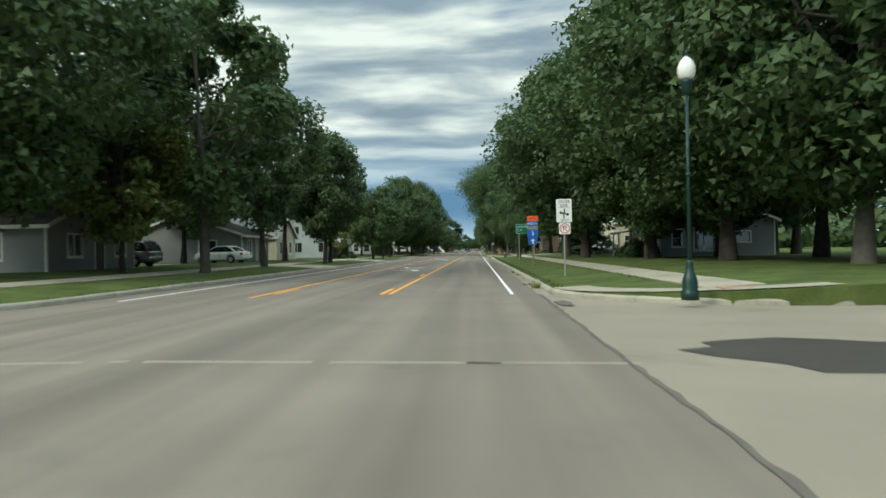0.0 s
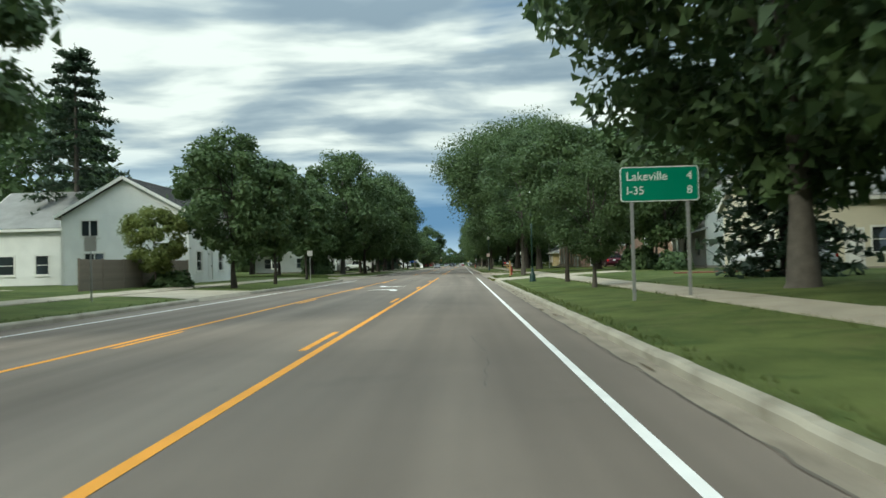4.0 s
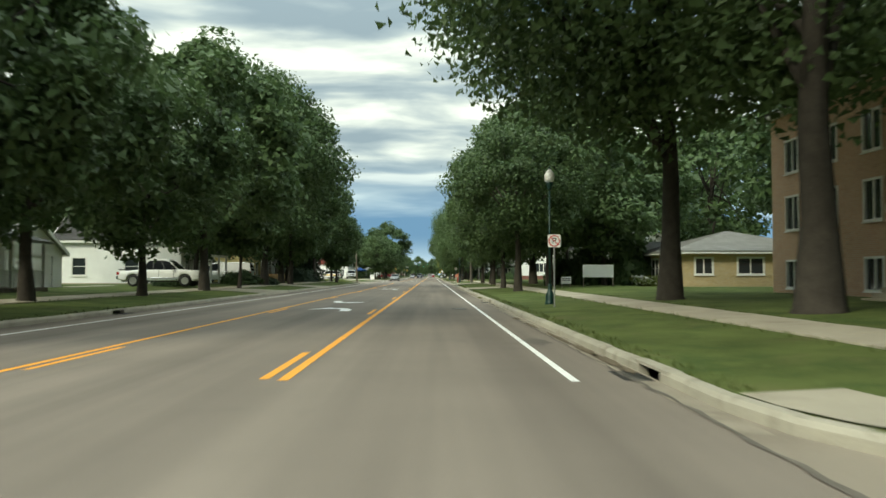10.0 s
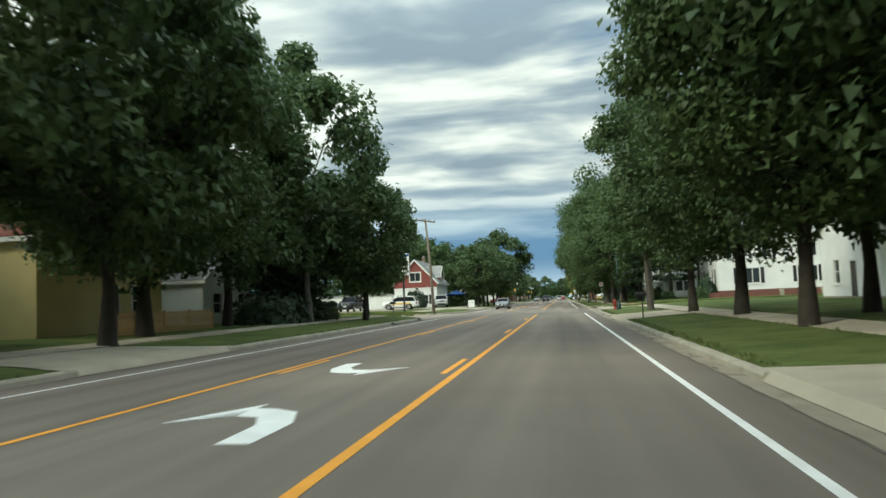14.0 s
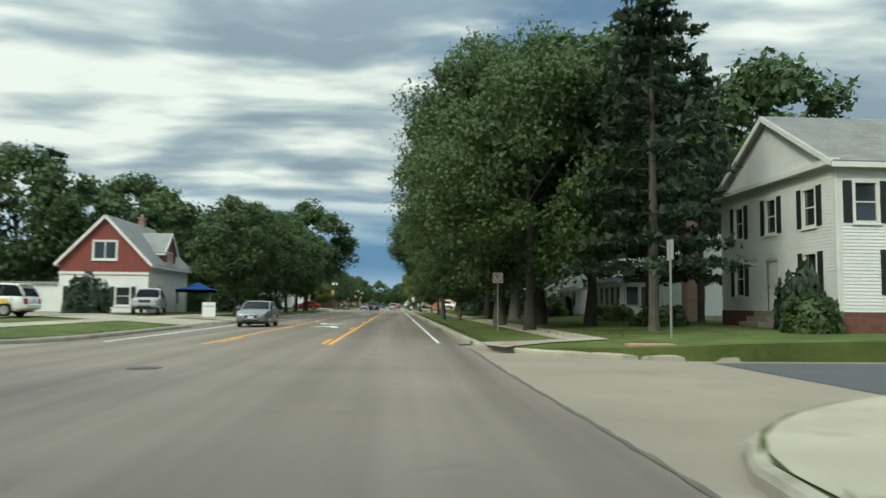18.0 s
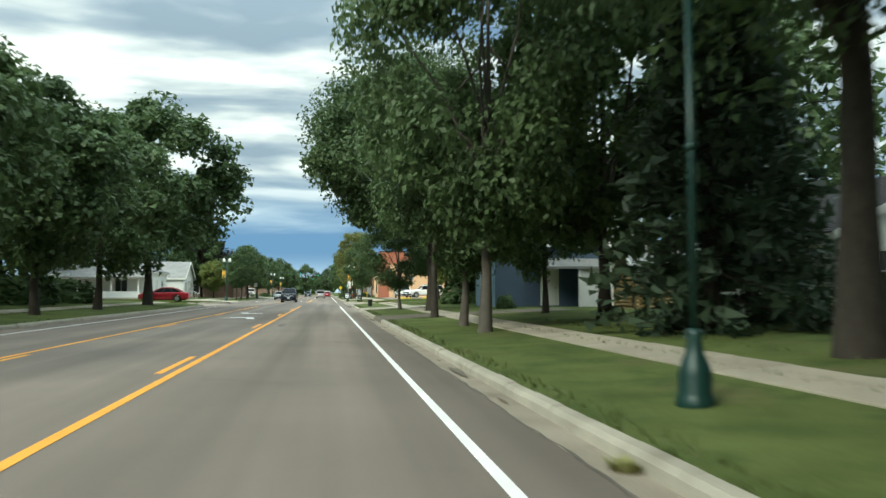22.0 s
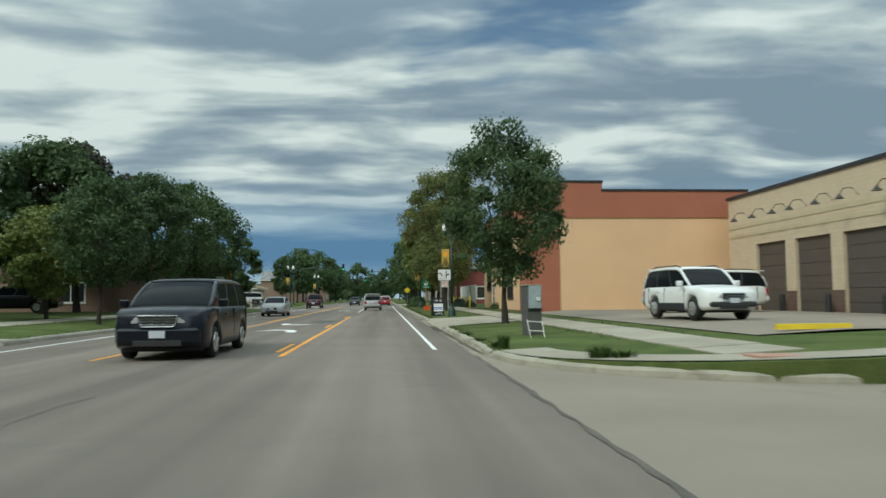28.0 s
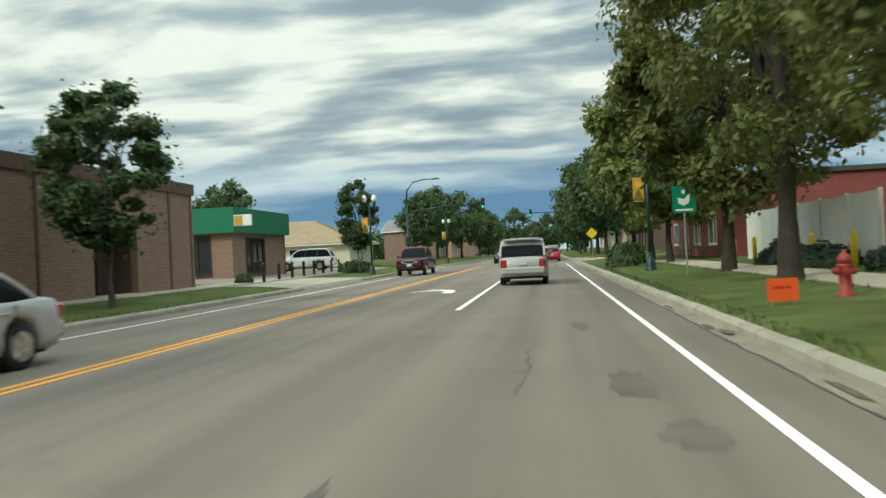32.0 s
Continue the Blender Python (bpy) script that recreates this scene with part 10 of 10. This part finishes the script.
        part("wing_mirror", bm, paint_mat if kind not in ("pickup", "van") else TRIM_BLACK, e)
        # lamps
        bm = bmesh.new()
        lens = [(0.40, 0.02, nose - 0.17), (0.40, 0.02, nose - 0.06), (0.62, -0.03, nose + 0.0), (0.80, -0.12, nose + 0.03), (0.90, -0.36, nose + 0.05), (0.91, -0.30, nose - 0.06), (0.82, -0.10, nose - 0.15), (0.62, -0.01, nose - 0.18)]
        face = [bm.verts.new((s * hw * px, f + py, pz)) for px, py, pz in lens]
        back = [bm.verts.new((s * hw * px * 0.97, f + py - 0.12, pz)) for px, py, pz in lens]
        for k in range(8):
            bm.faces.new((face[k], face[(k + 1) % 8], back[(k + 1) % 8], back[k]))
        bm.faces.new(face)
        bmesh.ops.recalc_face_normals(bm, faces=bm.faces[:])
        hl = part("headlight", bm, HEADLAMP, e, "clear headlight")
        bm = bmesh.new()
        tall = 0.32 if kind in ("suv", "big_suv", "van", "minivan") else 0.2
        rbx(bm, s * hw * 0.76 - 0.12, s * hw * 0.76 + 0.13, b - 0.025, b + 0.3, tail - 0.12 - tall, tail - 0.1, 0.04)
        part("tail_light", bm, TAIL_RED, e, "red tail light")
    # bumpers, grille, plates
    low_trim = trim or paint_mat
    bm = bmesh.new()
    rbx(bm, -hw * 0.86, hw * 0.86, f - 0.25, f + 0.05, sill + 0.1, nose - 0.27, 0.06)
    part("front_bumper", bm, low_trim, e)
    bm = bmesh.new()
    rbx(bm, -hw * 0.5, hw * 0.5, f - 0.1, f + 0.062, sill + 0.06, sill + 0.2, 0.02)
    part("air_intake", bm, TRIM_BLACK, e)
    bm = bmesh.new()
    rbx(bm, -hw * 0.40, hw * 0.40, f - 0.16, f + 0.02, nose - 0.24, nose - 0.02, 0.03)
    g = part("grille", bm, TRIM_BLACK, e)
    bm = bmesh.new()
    tube(bm, [(-hw * 0.41, f + 0.02, nose - 0.02), (hw * 0.41, f + 0.02, nose - 0.02), (hw * 0.33, f + 0.02, nose - 0.25), (-hw * 0.33, f + 0.02, nose - 0.25), (-hw * 0.41, f + 0.02, nose - 0.02)], [0.016] * 5, 6)
    part("grille_frame", bm, CHROME, g)
    if stripe is not None:
        for s in (-1, 1):
            bm = bmesh.new()
            rbx(bm, s * hw - 0.02, s * hw + 0.012, axles[1] - 0.2, axles[0] - 0.5, belt - 0.42, belt - 0.16, 0.008)
            part("side_stripe", bm, stripe, e, "yellow painted stripe")
    for i in range(4):
        bm = bmesh.new()
        zz = nose - 0.215 + i * 0.058
        rbx(bm, -hw * 0.38, hw * 0.38, f, f + 0.03, zz, zz + 0.02, 0.004)
        part("grille_bar", bm, CHROME, g)
    bm = bmesh.new()
    rbx(bm, -hw * 0.88, hw * 0.88, b - 0.06, b + 0.25, sill + 0.12, sill + 0.38, 0.05)
    part("rear_bumper", bm, low_trim, e)
    for yy, zz in ((f + 0.068, sill + 0.24), (b - 0.03 if kind != "sedan" else b - 0.02, tail - 0.32)):
        bm = bmesh.new()
        bx(bm, -0.16, 0.16, yy - 0.01, yy + 0.01, zz, zz + 0.15)
        part("number_plate", bm, PLATE, e)
    if trim is not None:
        for s in (-1, 1):
            bm = bmesh.new()
            rbx(bm, s * hw * 0.985 - 0.03, s * hw * 0.985 + 0.03, axles[1] + arch + 0.02, axles[0] - arch - 0.02, sill, sill + 0.24, 0.02)
            part("side_cladding", bm, trim, e)
    bm = bmesh.new()
    rbx(bm, -hw * 0.82, hw * 0.82, b + 0.3, f - 0.35, sill - 0.06, sill + 0.12, 0.03)
    part("underbody", bm, TRIM_BLACK, e)
    if kind in ("suv", "big_suv"):
        for s in (-1, 1):
            bm = bmesh.new()
            tube(bm, [(s * rw * 0.9, rf - 0.15, roof_z + 0.02), (s * rw * 0.92, rf - 0.35, H + 0.045), (s * rw * 0.92, rr + 0.45, H + 0.045), (s * rw * 0.9, rr + 0.25, roof_z + 0.02)], [0.02] * 4, 6)
            part("roof_rail", bm, TRIM_BLACK, e)
        bm = bmesh.new()
        rbx(bm, -rw * 0.95, rw * 0.95, rr - 0.2, rr + 0.12, H - 0.045, H - 0.01, 0.012)
        part("spoiler", bm, paint_mat, e)
    if kind in ("suv", "big_suv", "minivan", "van"):
        bm = bmesh.new()
        rod(bm, (0.35, rg - 0.0, belt + 0.06), (-0.2, rg + 0.06, belt + 0.12), 0.012, 6)
        part("rear_wiper", bm, TRIM_BLACK, e)
    if kind == "pickup":
        bm = bmesh.new()
        bx(bm, -hw * 0.8, hw * 0.8, b + 0.12, rg - 0.1, belt - 0.06, belt + 0.012)
        part("bed_liner", bm, TRIM_BLACK, e, "black open cargo bed")
    # wheels
    for a in axles:
        for s in (-1, 1):
            t = bmesh.new()
            lathe(t, [(R * 0.62, -0.10), (R * 0.93, -0.105), (R, -0.07), (R, 0.07), (R * 0.93, 0.105), (R * 0.62, 0.10)], 22)
            t.transform(Matrix.Translation((s * (hw - 0.13), a, R)) @ Matrix.Rotation(math.pi / 2, 4, "Y"))
            wh = part("wheel", t, RUBBER, e, "", True)
            t = bmesh.new()
            lathe(t, [(R * 0.64, 0), (R * 0.62, 0.02), (R * 0.2, 0.005), (R * 0.16, 0.025), (0.01, 0.03)], 20)
            for i in range(5):
                k = bmesh.new()
                bx(k, R * 0.15, R * 0.6, -0.035, 0.035, 0.0, 0.035)
                join(t, k, Matrix.Rotation(i * 2 * math.pi / 5, 4, "Z"))
            t.transform(Matrix.Translation((s * (hw - 0.03), a, R)) @ Matrix.Rotation(s * math.pi / 2, 4, "Y"))
            part("rim", t, ALLOY, wh)
    return e


# on the road
car("suv", "silver sport utility car driving ahead on the asphalt", PAINT_SILVER, -1.15, 493.9, 0)
car("minivan", "dark navy minivan in the oncoming lane", PAINT_NAVY, -4.6, 430.9, 180)
car("sedan", "silver sedan in the oncoming lane", PAINT_SILVER, -8.3, 471.8, 180)
car("sedan", "grey-green sedan in the oncoming lane", PAINT_GREY, -8.1, 321.2, 180)
car("pickup", "maroon pickup truck in the oncoming lane", PAINT_MAROON, -9.2, 515.0, 180)
car("sedan", "red sedan far up the road", PAINT_RED, 0.2, 545.0, 0)
car("suv", "white car far up the road", PAINT_WHITE, 0.3, 560.0, 0)
car("sedan", "black sedan waiting in the turning lane", PAINT_BLACK, -5.0, 545.0, 180)
# parked on the west side
car("sedan", "silver-white sedan parked on a driveway", PAINT_WHITE, -21.6, 84.0, 75, gz(-21))
car("suv", "dark grey sport utility car parked under trees", PAINT_GREY, -24.0, 71.0, 80, gz(-24))
car("pickup", "white crew-cab pickup truck parked on a driveway", PAINT_WHITE, -19.5, 216.4, 270, gz(-20), trim=CHROME)
car("van", "white panel van parked beside a house", PAINT_WHITE, -21.8, 241.2, 90, gz(-21))
car("suv", "white sport utility car with yellow side stripes", PAINT_WHITE, -21.4, 317.5, 90, gz(-21), stripe=PAINT_SAND)
for x, y, k, p, w in ((-27, 313.5, "big_suv", PAINT_BLACK, "black"), (-30, 313.5, "sedan", PAINT_SILVER, "silver"), (-33, 313.5, "suv", PAINT_WHITE, "white"), (-36, 313.5, "suv", PAINT_BLACK, "black"), (-39, 313.5, "sedan", PAINT_NAVY, "dark blue"), (-42, 313.5, "sedan", PAINT_GREY, "grey"), (-45, 313.5, "suv", PAINT_BLACK, "black"), (-48.5, 313.5, "sedan", PAINT_BLACK, "black")):
    car(k, w + " car parked in the row on the car park", p, x, y, 180, gz(x) + 0.03)
car("pickup", "silver pickup truck parked beside the red-gabled house", PAINT_SILVER, -18.8, 335.4, 190, gz(-19))
car("sedan", "bright red coupe parked across the driveway", PAINT_RED, -15.9, 411.3, 92, gz(-16) + 0.02)
car("big_suv", "black sport utility car parked on the lawn drive", PAINT_BLACK, -25.0, 466.0, 100, gz(-25))
car("suv", "white sport utility car parked on the corner lot", PAINT_WHITE, -19.6, 522.5, 95, gz(-22) + 0.03)
car("suv", "white car parked behind the black bollards", PAINT_WHITE, -26.0, 520.0, 80, gz(-28) + 0.03)
car("van", "white van parked at the back of the lot", PAINT_WHITE, -33.0, 524.0, 90, gz(-33) + 0.03)
# parked on the east side
car("sedan", "silver sedan parked before the cream house", PAINT_SILVER, 15.8, 113.5, 90, gz(16))
for x, p, w in ((18.5, PAINT_MAROON, "dark red"), (21.6, PAINT_MAROON, "dark red"), (25.0, PAINT_BLACK, "black")):
    car("sedan" if x > 20 else "minivan", w + " car parked before the brick flats", p, x, 170.6, 0, gz(x))
car("suv", "white sport utility car with black lower trim parked by the shop", PAINT_WHITE, 10.6, 437.2, 185, gz(10.6) + 0.03, trim=TRIM_BLACK)
car("big_suv", "large white sport utility car parked by the bay doors", PAINT_WHITE, 15.0, 446.6, 97, 0.53)


# ---- grass that leans over the kerbs and edges the pavements ----
def grass_edges():
    rnd = np.random.default_rng(12)
    rows_ = []
    for x0, x1, dens in ((2.60, 2.95, 60), (5.55, 5.9, 26), (7.35, 7.7, 20), (-11.85, -11.46, 34), (-15.2, -14.9, 12)):
        for y0, y1, r in blocks(R_STREETS if x0 > 0 else L_STREETS):
            a, b = max(y0 + r, 15.0), min(y1 - r, 505.0)
            if b <= a:
                continue
            n = int((b - a) * (x1 - x0) * dens)
            xs, ys = rnd.uniform(x0, x1, n), rnd.uniform(a, b, n)
            keep = np.ones(n, bool)
            for p, q in (R_DRIVES if x0 > 0 else L_DRIVES):
                keep &= ~((ys > p - 1.2) & (ys < q + 1.2))
            xs, ys = xs[keep], ys[keep]
            n = len(xs)
            z = np.array([gz(v) for v in xs]) - 0.01
            h = rnd.uniform(0.05, 0.13, n) * (1.0 if x1 - x0 < 0.5 else 0.7)
            ang = rnd.uniform(0, math.pi, n)
            w = rnd.uniform(0.012, 0.03, n)
            base = np.stack([xs, ys, z], 1)
            side = np.stack([np.cos(ang) * w, np.sin(ang) * w, np.zeros(n)], 1)
            tip = base + np.stack([rnd.normal(0, 0.04, n), rnd.normal(0, 0.04, n), h], 1)
            rows_.append(np.stack([base - side, base + side, tip], 1).reshape(-1, 3))
    ob = new("grass", cloud_mesh("grass", np.concatenate(rows_), BLADES))
    tagged(ob, "tufts of green grass along the kerbs and pavements", "grass", kind="stuff")


grass_edges()

# ---- what lies in the gutter ----
DRY_WEED = mat("dry_weed", (0.30, 0.25, 0.13), 0.9, vary=0.35, scale=6, fine=60, bump=0.1, spec=0.1, tint=(0.22, 0.24, 0.09))
GREEN_WEED = mat("green_weed", (0.045, 0.075, 0.02), 0.85, vary=0.35, scale=6, fine=60, bump=0.1, spec=0.15)
WET_MUD = mat("wet_mud", (0.062, 0.046, 0.031), 0.55, vary=0.35, scale=4, fine=40, bump=0.2, spec=0.35)
GUTTER_DIRT = mat("gutter_dirt", (0.15, 0.12, 0.085), 0.95, vary=0.4, scale=4, fine=50, bump=0.4, spec=0.1)
RED_DIRT = mat("reddish_dirt", (0.27, 0.19, 0.13), 0.95, vary=0.3, scale=4, fine=50, bump=0.3, spec=0.1)
GREEN_PAINT = mat("green_marking_paint", (0.16, 0.42, 0.25), 0.8, vary=0.35, scale=6, fine=50, bump=0.1)


def dry_weed(x, y, r, h, seed, material=DRY_WEED, label="dry yellowish weed clump growing out of the gutter joint", z=-0.035, blades=90):
    rnd = random.Random(seed)
    e = thing("weed", label, "weed", x, y, z, 0, group="gutter weeds")
    bm = bmesh.new()
    for i in range(blades):
        a, q = rnd.uniform(0, 2 * math.pi), r * math.sqrt(rnd.random())
        bxp, byp = q * 0.6 * math.cos(a), q * 0.6 * math.sin(a)
        lean = r * rnd.uniform(0.2, 0.9)
        tx, ty, tz = bxp + lean * math.cos(a), byp + lean * math.sin(a), h * rnd.uniform(0.4, 1.0)
        w = 0.012
        sx, sy = -math.sin(a) * w, math.cos(a) * w
        v = [bm.verts.new(c) for c in ((bxp - sx, byp - sy, 0), (bxp + sx, byp + sy, 0), ((bxp + tx) / 2 + sx, (byp + ty) / 2 + sy, tz * 0.7), (tx, ty, tz), ((bxp + tx) / 2 - sx, (byp + ty) / 2 - sy, tz * 0.7))]
        bm.faces.new(v)
    part("weed_tuft", bm, material, e)


for i, (x, y, r, h) in enumerate(((2.30, 45.2, 0.24, 0.26), (2.33, 57.8, 0.14, 0.1), (2.33, 62.5, 0.12, 0.1), (2.30, 140.7, 0.2, 0.14), (2.30, 135.9, 0.17, 0.13), (2.30, 132.5, 0.22, 0.2), (2.33, 206.0, 0.15, 0.1), (2.33, 338.0, 0.16, 0.12))):
    dry_weed(x, y, r, h, 700 + i)
for i, (x, y, r, h) in enumerate(((2.80, 429.7, 0.16, 0.42), (2.72, 430.3, 0.14, 0.22), (3.97, 425.9, 0.26, 0.34), (4.35, 425.75, 0.30, 0.24), (2.66, 436.2, 0.15, 0.17), (2.68, 433.0, 0.16, 0.15))):
    dry_weed(x, y, r, h, 720 + i, GREEN_WEED, "dark green leafy weed growing at the broken kerb", gz(x) - 0.06, 170)

stain("gutter_dirt", 2.28, 129.1, 0.17, 0.5, 71, RED_DIRT, -0.016)
stain("green_marking", 2.34, 129.1, 0.05, 0.3, 72, GREEN_PAINT, -0.008)
for y, w, l in ((173.2, 0.08, 0.5), (174.3, 0.10, 0.9), (175.9, 0.09, 1.1), (178.6, 0.07, 1.6), (182.5, 0.07, 1.3), (185.5, 0.10, 0.6)):
    stain("gutter_dirt", 2.3 - 0.012 * (y - 173), y, w, l, int(10 * y), GUTTER_DIRT, -0.016)
stain("gutter_dirt", 1.63, 177.7, 0.28, 0.7, 73, STAIN)
for x, y, w, l in ((2.25, 456.9, 0.05, 0.2), (2.1, 458.2, 0.2, 0.5), (2.2, 463.2, 0.06, 0.25), (2.25, 466.0, 0.05, 0.35), (2.25, 470.5, 0.05, 0.5), (2.2, 461.0, 0.05, 0.35)):
    stain("gutter_dirt", x, y, w, l, int(10 * y), GUTTER_DIRT, -0.016)
grnd = random.Random(52)
for y0, y1 in ((44, 126), (188, 223), (232, 255), (305, 364), (372, 383), (390, 402), (473, 516)):
    y = y0 + grnd.uniform(0, 4)
    while y < y1:
        stain("gutter_dirt", grnd.uniform(2.16, 2.3), y, grnd.uniform(0.02, 0.07), grnd.uniform(0.15, 0.7), int(y * 10), GUTTER_DIRT, -0.016, 13)
        y += grnd.uniform(2.0, 6.5)

# broken lengths of old kerb in front of the shop driveway
rubble = thing("broken_kerb", "crumbling row of broken concrete kerb lumps along the verge", "kerb", KR + 0.09, 437.0, 0.03)
krnd = random.Random(83)
y = -7.6
while y < 6.4:
    near = y < -4.2
    l, w, h = (krnd.uniform(0.5, 1.0), 0.2, krnd.uniform(0.075, 0.095)) if near else (krnd.uniform(0.25, 0.62), krnd.uniform(0.18, 0.30), krnd.uniform(0.08, 0.15))
    bm = bmesh.new()
    rings = []
    ox = krnd.uniform(-0.04, 0.05)
    wob = [(k * math.pi / 5 + krnd.uniform(-0.2, 0.2), krnd.uniform(0.82, 1.12)) for k in range(10)]
    for q, z in ((1.0, -0.06), (1.04, h * 0.45), (0.86, h * 0.86), (0.5, h)):
        rings.append([bm.verts.new((ox + w / 2 * q * r * max(-0.9, min(0.9, 1.25 * math.cos(a))), y + l / 2 + l / 2 * (1 - (1 - q) * 0.6) * r * math.sin(a), z * krnd.uniform(0.9, 1.08))) for a, r in wob])
    for lo, hi in zip(rings, rings[1:]):
        for k in range(10):
            bm.faces.new((lo[k], lo[(k + 1) % 10], hi[(k + 1) % 10], hi[k]))
    bm.faces.new(rings[-1])
    part("lump", bm, KERB, rubble)
    y += l * 0.94 + krnd.uniform(0.0, 0.12)
stain("gutter_dirt", 2.34, 433.5, 0.05, 3.4, 91, GUTTER_DIRT, -0.014)
stain("gutter_dirt", 2.33, 438.6, 0.08, 1.9, 92, GUTTER_DIRT, -0.014)
stain("gutter_mud", 2.25, 444.6, 0.17, 2.9, 90, WET_MUD, -0.013)
stain("gutter_mud", 2.29, 445.0, 0.09, 1.7, 94, GUTTER_DIRT, -0.008)
